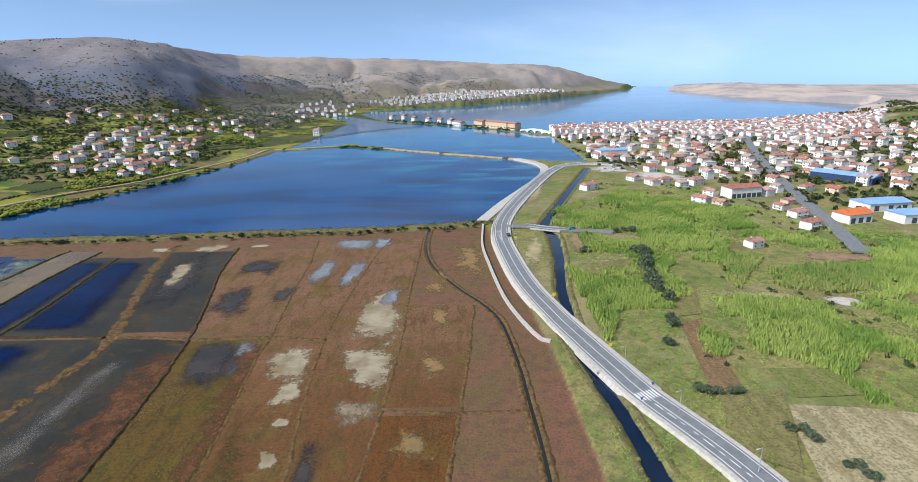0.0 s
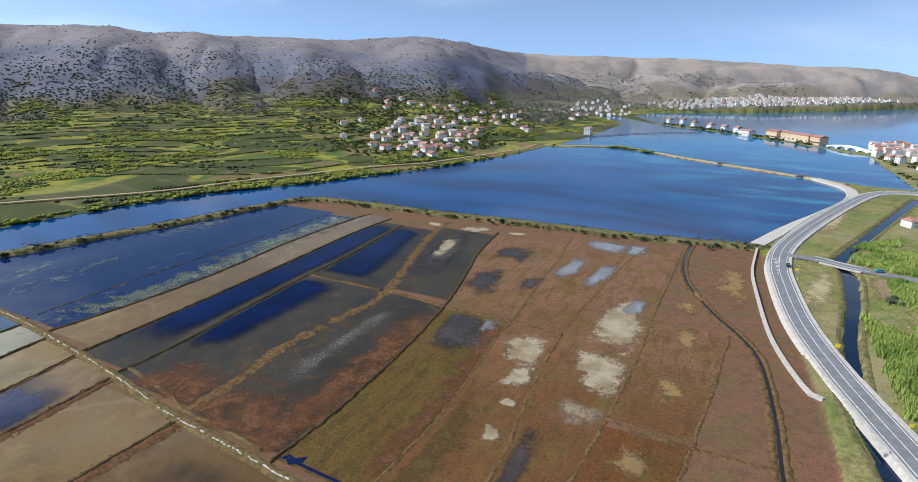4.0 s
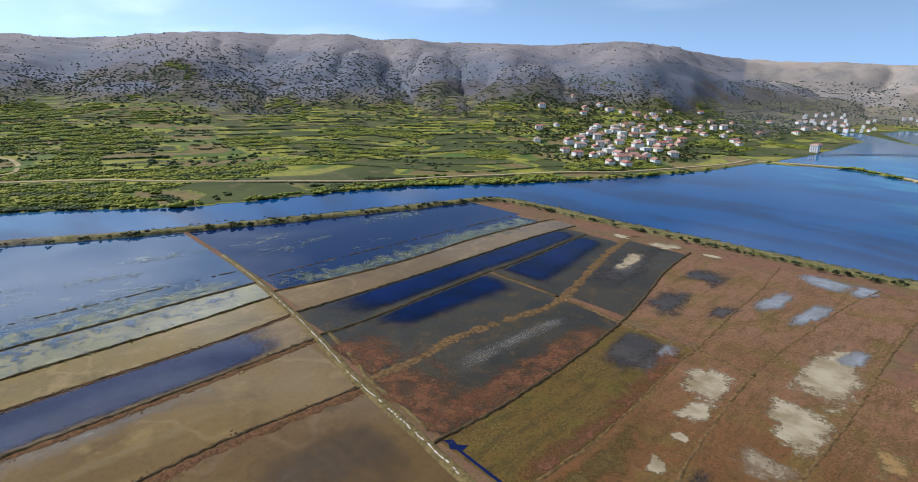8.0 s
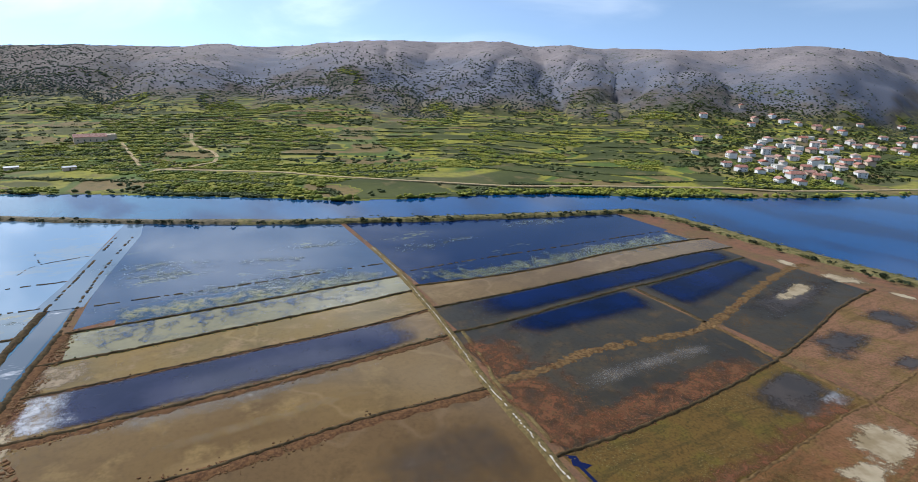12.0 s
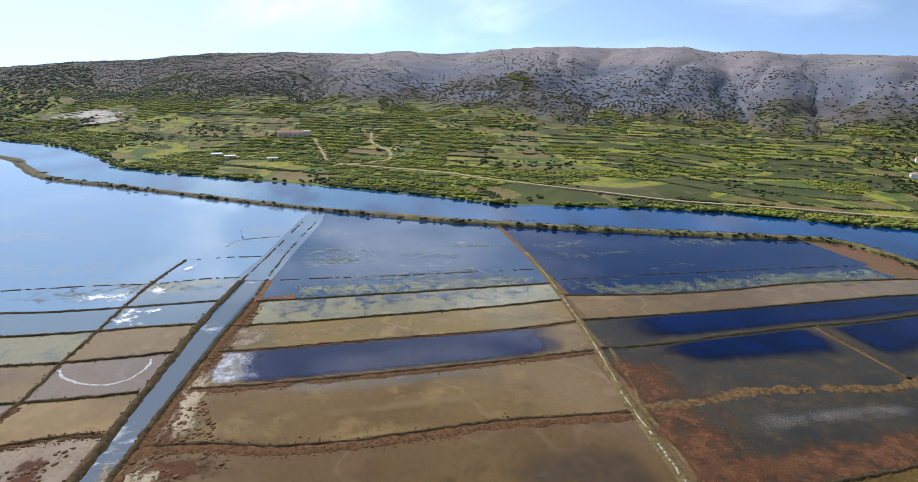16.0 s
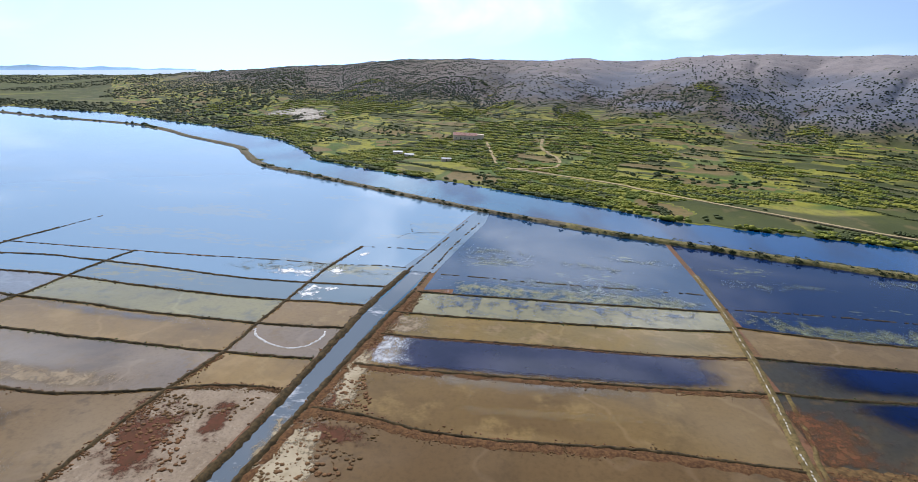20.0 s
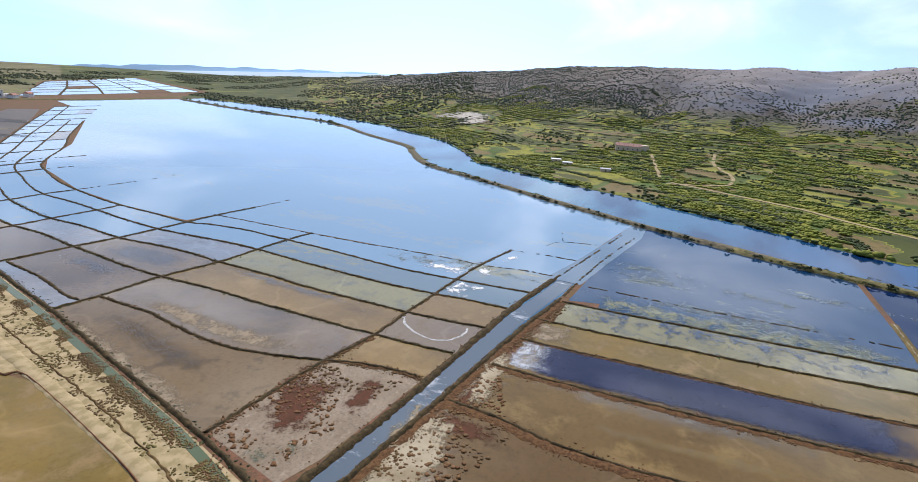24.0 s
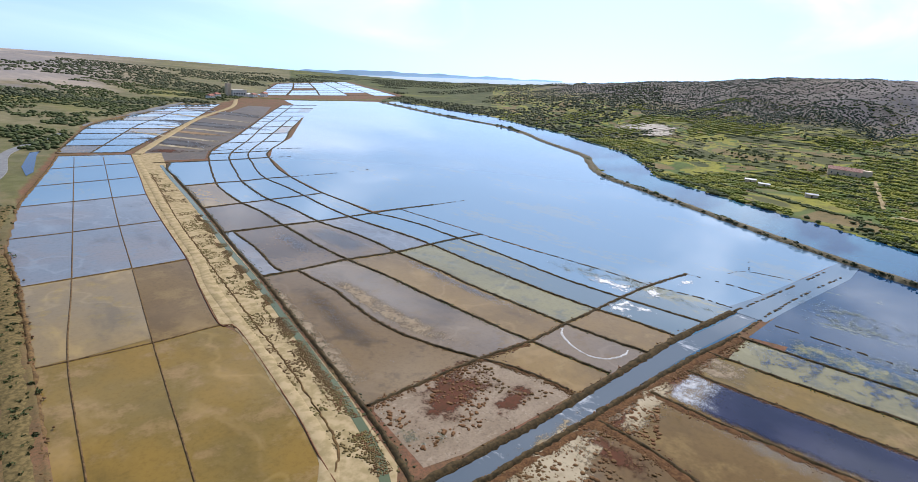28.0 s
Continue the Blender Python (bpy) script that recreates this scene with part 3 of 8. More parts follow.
terrain()


def sheet(name, pts, z, material, label="", category="", group="", kind="", rim=0.0):
    """A flat sheet with a polygonal outline."""
    bm = bmesh.new()
    vs = [bm.verts.new((x, y, z)) for x, y in pts]
    f = bm.faces.new(vs)
    if f.normal.z < 0 or f.calc_area() and (f.normal_update() or f.normal.z < 0):
        f.normal_flip()
    if rim:
        lay = bm.verts.layers.float_color.new("rim")
        for v in bm.verts:
            v[lay] = (1, 1, 1, 1)
        made = bmesh.ops.inset_region(bm, faces=[f], thickness=rim, depth=0.0, use_even_offset=True)
        for v in f.verts:
            v[lay] = (0, 0, 0, 1)
        bm.faces.index_update()
        outer, keep = bm.copy(), f.index
        outer.faces.ensure_lookup_table()
        bmesh.ops.delete(outer, geom=[outer.faces[keep]], context="FACES_ONLY")
        bmesh.ops.delete(bm, geom=[g for g in bm.faces if g is not f], context="FACES_ONLY")
    bmesh.ops.triangulate(bm, faces=bm.faces[:])
    me = bpy.data.meshes.new(name)
    bm.to_mesh(me)
    bm.free()
    me.materials.append(material)
    ob = tagged(new(name, me), label, category, group, kind)
    if rim:
        bmesh.ops.triangulate(outer, faces=outer.faces[:])
        me = bpy.data.meshes.new("drying_rim")
        outer.to_mesh(me)
        outer.free()
        me.materials.append(material)
        edge = new("drying_rim", me)
        edge.parent = ob
        tagged(edge, "rim of drier silt")
    return ob


near_ring = [(math.cos(i * math.tau / 48) * 47, math.sin(i * math.tau / 48) * 47) for i in range(48)]
sheet("ground", near_ring, 0.10, M_LAND, "red-brown salt marsh beneath the bunds", "ground", kind="structure")
ring = [(math.cos(i * math.tau / 96) * REACH, math.sin(i * math.tau / 96) * REACH) for i in range(96)]
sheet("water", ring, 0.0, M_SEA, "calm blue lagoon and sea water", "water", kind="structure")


def smooth_line(pts, gap=6.0):
    """A rounded line through plan points, with a vertex every few metres."""
    pts = [Vector((*p, 0)) if len(p) == 2 else Vector(p) for p in pts]
    if len(pts) < 3:
        n = max(1, int((pts[1] - pts[0]).length / gap))
        return [pts[0].lerp(pts[1], i / n) for i in range(n + 1)]
    full = [pts[0] * 2 - pts[1], *pts, pts[-1] * 2 - pts[-2]]
    out = []
    for a, b, c, d in zip(full, full[1:], full[2:], full[3:]):
        n = max(1, int((c - b).length / gap))
        for i in range(n):
            t = i / n
            out.append(0.5 * ((2 * b) + (c - a) * t + (2 * a - 5 * b + 4 * c - d) * t * t + (3 * b - a - 3 * c + d) * t ** 3))
    out.append(pts[-1])
    return out


def strip(name, pts, width, z0, z1, material, label="", category="", group="", kind="", crown=0.55, rough=0.0, gap=6.0, gaps=0.0, seed=0):
    """A bank, wall or carriageway along a line: a top of the share crown of its width at z1, sides down to z0. rough: metres of unevenness."""
    gen = random.Random(seed or len(pts) * 7 + int(pts[0][0]))
    line = smooth_line(pts, gap)
    bm = bmesh.new()
    rows = []
    for i, p in enumerate(line):
        a, b = line[max(0, i - 1)], line[min(len(line) - 1, i + 1)]
        side = Vector((b.y - a.y, a.x - b.x, 0)).normalized()
        w = width / 2 * (1 + rough * gen.uniform(-0.7, 0.9))
        h = z1 + p.z + rough * gen.uniform(-0.3, 0.3)
        c = p + side * rough * gen.uniform(-0.8, 0.8)
        r = [(-w, z0), (-w * crown, h), (0, h + rough * gen.uniform(0, 0.35)), (w * crown, h), (w, z0)]
        rows.append([bm.verts.new((c.x + side.x * o, c.y + side.y * o, z + (p.z if k in (0, 4) else 0))) for k, (o, z) in enumerate(r)])
    for i, (r, q) in enumerate(zip(rows, rows[1:])):
        if gaps and gen.random() < gaps:
            continue
        for k in range(4):
            bm.faces.new((r[k], r[k + 1], q[k + 1], q[k])).smooth = rough > 0
    if not gaps:
        bm.faces.new(rows[0][::-1])
        bm.faces.new(rows[-1])
    bmesh.ops.recalc_face_normals(bm, faces=bm.faces[:])
    me = bpy.data.meshes.new(name)
    bm.to_mesh(me)
    bm.free()
    me.materials.append(material)
    return tagged(new(name, me), label, category, group, kind)


# ---- salt pans ----
PANS = "salt pans"


PAN_LIST = []


def pan(pts, material, label, z=0.16):
    ob = sheet("salt_pan", pts, z, material, label, "salt pan", PANS, rim=4.5)
    PAN_LIST.append((pts, ob))
    return ob


def along(line, y):
    """x of a north-south line at y."""
    p = sorted((b, a) for a, b in line)
    return float(np.interp(y, [v[0] for v in p], [v[1] for v in p]))


def across(line, x):
    p = sorted(line)
    return float(np.interp(x, [v[0] for v in p], [v[1] for v in p]))


LANE = [(-60, 73), (-77, 74.5), (-92, 76), (-104, 77), (-117, 78), (-132, 79.3), (-153, 82.6), (-177, 86), (-201, 88.5), (-233, 91.5), (-276, 93)]
E2 = [(-233, 91), (-235, 115), (-236.8, 150), (-237.5, 190), (-239.2, 240), (-239.5, 275)]
E3 = [(-214, 90), (-211, 129), (-212, 168), (-217.5, 215), (-218, 269), (-216, 288)]
E4 = [(-188, 87), (-188.8, 120), (-190.7, 154), (-194, 200), (-197.6, 246), (-197, 284)]
E5 = [(-164, 84), (-164.5, 110), (-168, 138), (-172, 177), (-172.5, 195), (-175, 222), (-178.5, 248), (-181, 273)]
E6 = [(-127, 79), (-128, 104), (-131, 121), (-129, 149), (-127, 168), (-130.5, 188), (-141, 219), (-151, 250), (-159, 282), (-159, 294)]
E7 = [(-91, 76), (-90.6, 99), (-91.8, 120), (-93.8, 143), (-97, 166), (-101, 188), (-110, 223), (-117, 250), (-123, 287)]
E8 = [(-65, 74), (-64.2, 105), (-65, 124), (-67.1, 143), (-69.3, 164), (-70, 182), (-73.9, 221), (-76.5, 259), (-82, 300)]
E9 = [(-41, 74), (-42.3, 105), (-44.7, 123), (-47.6, 149), (-49.4, 172), (-49.5, 196), (-48.2, 220), (-45, 266), (-40, 300)]
E10 = [(-27, 74), (-25.2, 104.5), (-23.8, 122.5), (-22.6, 151.6), (-22.1, 184.6), (-22.8, 218.5), (-22.3, 265), (-22, 300)]
E11 = [(-8, 74), (-4.3, 104), (-2.4, 122), (-0.2, 144), (1.3, 162), (2.8, 183.5), (4.5, 204)]
W0 = [(-244, -38), (-245, -22), (-245.5, 14), (-248, 64), (-249, 92)]
W1 = [(-220, -40), (-221, -18), (-222.6, 8), (-224.5, 33), (-226.7, 60), (-229, 91)]
W2 = [(-196.5, -45), (-198, -16), (-200.2, 7), (-202, 31), (-204.5, 55), (-209, 89)]
W3 = [(-176.4, -45), (-177.4, -24), (-179, -3), (-180.3, 18), (-181.2, 39), (-183, 61), (-187, 87)]
W4 = [(-154, -48), (-153.8, -30), (-154.9, -12), (-156, 7), (-159, 45), (-163, 84)]
W5 = [(-128, -52), (-127.4, -41), (-126, -31), (-124, -23), (-123.2, -9), (-123.7, 6), (-125.2, 22), (-126.6, 38), (-126.2, 53), (-125.5, 78)]
A = [(-84.6, -99), (-99.5, -98), (-127.6, -95.6), (-152, -91.6), (-174.8, -91.1), (-197, -89.8), (-218.5, -88.9), (-244.4, -87), (-276.5, -81.7)]
B = [(-109, -198.5), (-127, -196.2), (-150.5, -195), (-178, -189.8), (-200.3, -189.2), (-220.4, -188), (-238, -186)]
C = [(-123, -262), (-154.5, -258.2), (-175.3, -255), (-197, -253.5), (-214, -252.6), (-234, -252), (-263, -248.5), (-292, -246)]
D = [(-136, -311), (-159.4, -310.7), (-177.5, -310.8), (-202.6, -310), (-217.5, -310.5)]
D2 = [(-148, -368), (-171, -368), (-188.4, -366), (-207.3, -367), (-227, -365), (-251.6, -364), (-280, -362), (-301, -364)]
DE = [(-161, -451), (-181, -447.5), (-203, -445), (-220, -443.5), (-236, -443.5), (-254, -443.3), (-274, -440.5)]
DF = [(-194, -492), (-222, -489.5), (-246, -490), (-262, -487), (-280, -484.5), (-310, -479.5)]
L0 = [(-280.2, -45), (-279.5, -63), (-276.5, -81.7)]
L1 = [(-249.4, -50), (-248.6, -67), (-244.4, -87), (-243.9, -108), (-242, -134), (-239.5, -154), (-238, -186), (-236.4, -222), (-235, -254)]
L2 = [(-222.4, -52), (-220.8, -67), (-218.5, -89), (-217, -106), (-216.8, -121), (-218, -139), (-220, -160), (-221, -181), (-221.5, -200), (-222, -218), (-219, -238), (-214.5, -254), (-216.3, -280), (-217.6, -310), (-221.4, -338), (-227, -365), (-236.3, -400), (-254, -443), (-262, -460), (-281, -484), (-327, -535), (-371, -597), (-462, -712)]
L3 = [(-200, -56), (-199.3, -75), (-197.6, -90), (-196.3, -106), (-196.4, -124), (-197.2, -142), (-198.3, -162), (-200.3, -189), (-200.2, -210), (-198, -231), (-196.8, -254), (-199, -284), (-202.7, -310), (-206, -339), (-207.8, -367), (-215.7, -394), (-229, -426), (-243, -459), (-262, -487), (-306, -540), (-368.6, -618), (-455, -726)]
L4 = [(-178.5, -59), (-176.5, -72), (-174.9, -91), (-174.8, -110), (-174.7, -140), (-176.5, -160), (-177, -190), (-178.6, -209), (-178.2, -228), (-175.8, -255), (-178.3, -286), (-178, -311), (-181.4, -335), (-188.4, -366), (-201.3, -400), (-213.6, -432), (-226.5, -460), (-247.6, -491), (-290, -544), (-352, -628), (-444, -744), (-560, -893)]
L5 = [(-154, -62), (-153, -75), (-152.3, -91), (-151.7, -106), (-151.8, -127), (-151.6, -146), (-152.2, -170), (-151, -196), (-151.5, -218), (-154.8, -248), (-156, -262), (-159.6, -288), (-159.8, -311), (-162.8, -334), (-168, -359), (-175, -379), (-188, -412), (-204, -450), (-215, -473), (-236, -506), (-274, -549), (-336, -630), (-423, -745), (-538, -892)]
L6 = [(-135, -66), (-134.5, -76), (-132, -87), (-128.5, -96), (-124.5, -107), (-121, -121), (-120, -135), (-121.8, -151), (-124.8, -168), (-125, -182), (-125, -196)]
L6B = [(-119, -199), (-119.5, -208), (-125, -230), (-128.5, -259)]
DITCH_S = [(-70, -63), (-76, -75), (-81.6, -92.4), (-84.8, -103.7), (-90.6, -125.6), (-99, -158.5), (-108.5, -196), (-118.5, -240.5), (-132.4, -296), (-144.5, -347), (-150, -373), (-156, -399), (-161, -425), (-172, -447)]
EDGE = [(-258, 309), (-285, 294), (-299, 240), (-320, 154), (-344, 70), (-383, -25), (-417, -92)]


def between(p, q, y0, y1, n=8):
    """The outline between two lines from y0 to y1."""
    ys = [y0 + (y1 - y0) * i / n for i in range(n + 1)]
    return [(along(p, y), y) for y in ys] + [(along(q, y), y) for y in reversed(ys)]


pan(between(EDGE, E2, 94, 280) , M_FLOOD, "shallow blue salt pan with pale algae patches", 0.15)
pan(between(E2, E3, 94, 275), M_FLOOD, "shallow blue and tan salt pan beside a straight earth bund")
pan(between(E3, E4, 92, 286), M_TAN, "long tan silt pan under a film of brine")
pan(between(E4, E5, 88, 275), M_GREY, "long deep blue salt pan, brown silt at one end")
pan(between(E5, E6, 84, 180), M_GREY, "blue salt pan drying to dark grey silt")
pan(between(E5, E6, 182, 274), M_GREY, "small deep blue salt pan with a silted edge")
pan(between(E6, E7, 81, 180), M_GREY, "drying dark grey salt pan with a reddish rim")
pan(between(E6, E7, 185, 282), M_GREY, "dark silt pan with a pale dried middle")
pan(between(E7, E8, 79, 178), M_MOSS, "brown salt pan overgrown with olive and rust marsh plants")
pan(between(E7, E8, 184, 284), M_RED, "red marsh pan with dark wet silt in patches")
pan(between(E8, E9, 76, 296), M_RED, "dry red-brown glasswort pan with pale silt patches")
pan(between(E9, E10, 76, 298), M_RED, "dry red-brown glasswort pan with pale silt patches")
pan(between(E10, E11, 76, 130), M_DEEPRED, "deep red glasswort pan with a straw patch")
pan(between(E10, E11, 134, 206), M_RED, "dry red-brown glasswort pan with ochre patches")
pan(between(EDGE, W1, -25, 91), M_FLOODW, "wide flooded salt pan reflecting the sky", 0.15)
pan([(-223, -38), (-284, -33), (-349, -21), (-384, -24), (-382, -21), (-228, -21)], M_FLOODW, "flooded corner beside the salt canal", 0.14)
pan(between(W1, W2, -38, 89), M_OLIVE, "narrow olive-green brine pan between earth bunds")
pan(between(W2, W3, -41, 87), M_OCHRE, "long ochre silt pan under thin brine")
pan(between(W3, W4, -44, 85), M_TAN, "long dark blue salt pan with a frosted end")
pan(between(W4, W5, -48, 79), M_TAN, "wide tan-brown silt pan with faint streaks")
pan([(-127, 78), *[(along(W5, y), y) for y in (60, 40, 20, 0, -25, -50)], (-100, -56), (-60, -61), (-55, 30), (-62, 75)], M_BROWN, "wide brown silt pan with reddish rim plants")


def cell(p, q, top, bottom):
    """The outline between two north-south lines and two cross lines."""
    out = []
    for line, order in ((p, 1), (q, -1)):
        xm = sum(v[0] for v in line) / len(line)
        y0, y1 = across(top, along(line, across(top, xm))), across(bottom, along(line, across(bottom, xm)))
        ys = [y0 + (y1 - y0) * i / 6 for i in range(7)][::order]
        out += [(along(line, y), y) for y in ys]
    return out


pan([(-79, -71.5), (-90, -68.2), (-112, -65.6), (-133, -63.6), (-134, -76), (-131.5, -87), (-127.5, -95), (-103, -97), (-85, -98.5)], M_MUDFLAT, "mud pan half covered with red glasswort")
CANAL_BANK = [(-60, -72), (-112, -65.2), (-149, -62), (-200, -57.2), (-244, -51), (-280, -44.5)]
for p, q, m, text in ((L5, L6, M_TANWET, "small tan silt pan by the salt canal"), (L4, L5, M_PINKGREY, "small grey pan with a white crescent of salt"), (L3, L4, M_TANWET, "small tan pan under brine"),
                      (L2, L3, M_SHALLOW, "flooded pan with white salt foam"), (L1, L2, M_SHALLOW, "flooded pan with white salt foam"), (L0, L1, M_LAKE, "flooded pan open to the great basin")):
    pan(cell(p, q, CANAL_BANK, A), m, text)
for p, q, m, text in ((L6, DITCH_S, M_BROWNWET, "broad brown silt pan, drying at the rim"), (L5, L6, M_PINKGREY, "long tan pan with a wavy tide line"), (L4, L5, M_TANWET, "long tan shallow brine pan"), (L3, L4, M_OLIVE, "long olive shallow brine pan"), (L2, L3, M_SHALLOW, "long blue and olive shallow brine pan"), (L1, L2, M_LAKE, "long flooded pan reflecting cloud")):
    pan(cell(p, q, A, B), m, text)
pan(cell(L6B, DITCH_S, B, C), M_SLATE, "narrow wedge of grey brine by the ditch")
for p, q, m, text in ((L5, L6B, M_DARKBROWN, "dark brown drying silt pan"), (L4, L5, M_PINKGREY, "pink-grey and blue brine pan"), (L3, L4, M_SLATE, "shallow blue-grey brine pan"), (L2, L3, M_LAKE, "shallow blue brine pan"), (L1, L2, M_LAKE, "shallow blue brine pan")):
    pan(cell(p, q, B, C), m, text)
for p, q, m, text in ((L5, DITCH_S, M_DARKBROWN, "dark brown silt pan, half dry"), (L4, L5, M_SLATE, "mauve and blue shallow brine pan"), (L3, L4, M_LAKE, "pale shallow brine pan"), (L2, L3, M_LAKE, "pale shallow brine pan")):
    pan(cell(p, q, C, D), m, text)
for a, b in ((D, D2), (D2, DE), (DE, DF)):
    for p, q in ((L5, DITCH_S), (L4, L5), (L3, L4), (L2, L3)):
        if not (b is DF and q is DITCH_S):
            pan(cell(p, q, a, b), M_LAKE if q is not DITCH_S or a is D2 else M_TANWET, "pale brine pan mirroring the sky")
pan([(-281, -46), (-277, -82), (-245, -88), (-242, -140), (-239, -187), (-236, -253), (-217, -256), (-219, -312), (-228, -366), (-255, -443), (-282, -485), (-340, -545), (-470, -720), (-560, -880), (-600, -985), (-640, -1000), (-845, -985), (-787, -750), (-760, -557), (-672, -428), (-612, -331), (-571, -300), (-503, -246), (-461, -170),
     (-418, -92), (-388, -28)], M_LAKE, "great flooded basin mirroring the bright sky", 0.15)

M_GAP = water("brine_gap", (0.085, 0.13, 0.18), 0.02, 0.003, spec=0.6)
sheet("flooded_gap", [(-246, -54), (-274, -47.5), (-349, -34), (-390, -28), (-387, -19), (-349, -20), (-284, -31), (-245, -37)], 0.175, M_GAP, "open water where the salt canal meets the flooded basin", "water", kind="structure")
strip("salt_canal_water", [((a + c) / 2, (b + d) / 2) for (a, b), (c, d) in zip(SALT_CANAL_W, SALT_CANAL_E)], 7.5, 0.02, 0.06, M_CANAL, "silvery salt canal between two bunds", "canal", kind="structure", crown=0.97)
strip("canal_water", [((a + c) / 2, (b + d) / 2) for (a, b), (c, d) in zip(CANAL_W, CANAL_E)], 9.0, 0.02, 0.06, M_NAVYCANAL, "dark blue canal beside the road", "canal", kind="structure", crown=0.97)

# bunds
BUNDS = "earth bunds between the salt pans"


def bund(pts, width=1.5, top=0.45, material=M_BUND, gaps=0.0, rough=0.38):
    return strip("bund", pts, width, 0.05, 0.12 + top, material, "low earth bund with dry marsh plants", "bund", BUNDS, crown=0.42, rough=rough, gap=1.7, gaps=gaps)


for line in (E3, E4, E5, E7, W1, W2, W3, W4, W5, A, B, C[:7], L3, L4, L5, L6, L6B):
    bund(line)
bund(E6, 6.5, 0.10, M_MARSHBUND, rough=0.35)
for line in (E8, E9, E10, E11):
    bund(line, 1.5, 0.13, M_MARSHBUND, rough=0.4)
for line in (D, D2[:5], DE[:6], L2):
    bund(line, 1.8, 0.4)
for line, share in ((E2, 0.3), (W0, 0.55), (L0, 0.5), (L1, 0.3), (C[6:], 0.5), (D2[4:], 0.45), (DE[5:], 0.5), (DF, 0.35)):
    tagged(bund(line, 1.3, 0.22, gaps=share), kind="stuff")
for line in ([(-318, -40), (-310, -62), (-296, -68)], [(-312, -61), (-330, -66)]):
    tagged(bund(line, 1.0, 0.15, gaps=0.4), kind="stuff")
bund([(-171.5, 182.5), (-157, 182), (-144, 182.5), (-131, 181)], 2.0, 0.4)
bund([(-127, 181), (-111, 180), (-94, 178), (-72, 179), (-49, 176)], 2.4, 0.35, M_MARSHBUND)
bund([(-23.5, 133), (-4, 131), (17, 131.8)], 1.4, 0.2, M_MARSHBUND)
for line, w in (([(x, y - 1.2) for x, y in SALT_CANAL_W], 2.8), ([(x, y + 1.2) for x, y in SALT_CANAL_E], 2.2)):
    bund(line[:5], w, 0.7)
    tagged(bund(line[4:], 1.5, 0.25, gaps=0.55), kind="stuff")
bund(DITCH_S, 1.7, 0.6)
strip("dirt_track", [(-165, 89.5), (-150, 87), (-137, 84.6), (-129, 82.4), (-115, 81), (-104, 80.6), (-96, 80)], 1.5, 0.1, 0.32, M_LANEEARTH, "trodden dirt path beside the lane", "path", kind="structure", crown=0.8, rough=0.2, gap=2)
strip("lane", LANE, 3.4, 0.05, 0.65, M_LANEEARTH, "narrow raised lane of pale stones and grass", "lane", kind="structure", crown=0.75, rough=0.12, gap=3)
strip("dike", [(20, 329), (-39, 319), (-112, 315), (-193, 309), (-259, 308), (-287, 295), (-300, 240), (-321, 154), (-345, 70), (-360, 33)],
      11, -0.5, 1.5, M_GRASSY, "long grassy dike between the lagoon and the salt pans", "dike", kind="structure", crown=0.6, rough=0.35, gap=5)
M_DIKESOUTH = plain("dike_stone_earth", (0.075, 0.066, 0.042), (0.15, 0.125, 0.08), 2.4, 0.95, 0.1, 0.3)
strip("dike", [(-345, 70), (-360, 33), (-384, -25), (-418, -92), (-461, -170), (-503, -246), (-571, -300), (-612, -331), (-672, -428), (-760, -557), (-787, -750), (-845, -985)],
      10, -0.5, 1.45, M_DIKESOUTH, "dark earth and stone dike between the channel and the great basin", "dike", kind="structure", crown=0.6, rough=0.4, gap=5)

# eastern pans
EX = [[(5, -58), (-9, -58), (-29, -60), (-66, -88)], [(-26, -173), (-34.4, -171.5), (-56, -168.3), (-76.6, -167), (-80, -162)], [(-35.6, -238), (-72, -235.5), (-95, -234)], [(-42, -300), (-68, -298), (-108, -297)], [(-59, -356), (-122, -356)], [(-76, -402), (-136, -406)], [(-94, -452), (-151, -456)], [(-112, -500), (-160, -491)]]
EL0 = [(-8, -50), (-14, -100), (-26, -172), (-36, -238), (-43, -300), (-59, -356), (-76, -402), (-94, -450), (-112, -502)]
EL1 = [(-7, -50), (-20, -100), (-34, -171), (-50, -229), (-73, -315), (-120, -491)]
EL2 = [(-26, -50), (-39, -100), (-56, -169), (-73, -236), (-93, -316), (-138, -486)]
EL3 = [(-56, -58), (-63, -89), (-69, -110.5), (-79.7, -161), (-76.8, -168), (-85.2, -202), (-94.5, -235), (-108, -297), (-122, -356), (-136, -406), (-159, -490)]
for i in range(7):
    for j, (p, q) in enumerate(((EL0, EL1), (EL1, EL2), (EL2, EL3))):
        m = (M_OCHRE if i == 0 else M_TAN if i == 1 and j == 2 else M_MAUVE if i == 1 else M_SLATE if i < 4 else M_LAKE)
        pan(between(p, q, across(EX[i], along(p, -120 - 55 * i)), across(EX[i + 1], along(p, -170 - 55 * i))), m, ("shallow ochre brine pan" if i == 0 else "mauve-grey brine pan" if i < 2 else "shallow blue-grey brine pan") + " beside a thin board wall")
for line in EX[1:]:
    bund(line, 0.8, 0.3, M_MARSHBUND, rough=0.05)
for line in (EL1, EL2):
    bund(line, 0.6, 0.3, M_MARSHBUND, rough=0.04)
bund(EL0, 1.8, 0.6, M_MARSHBUND)
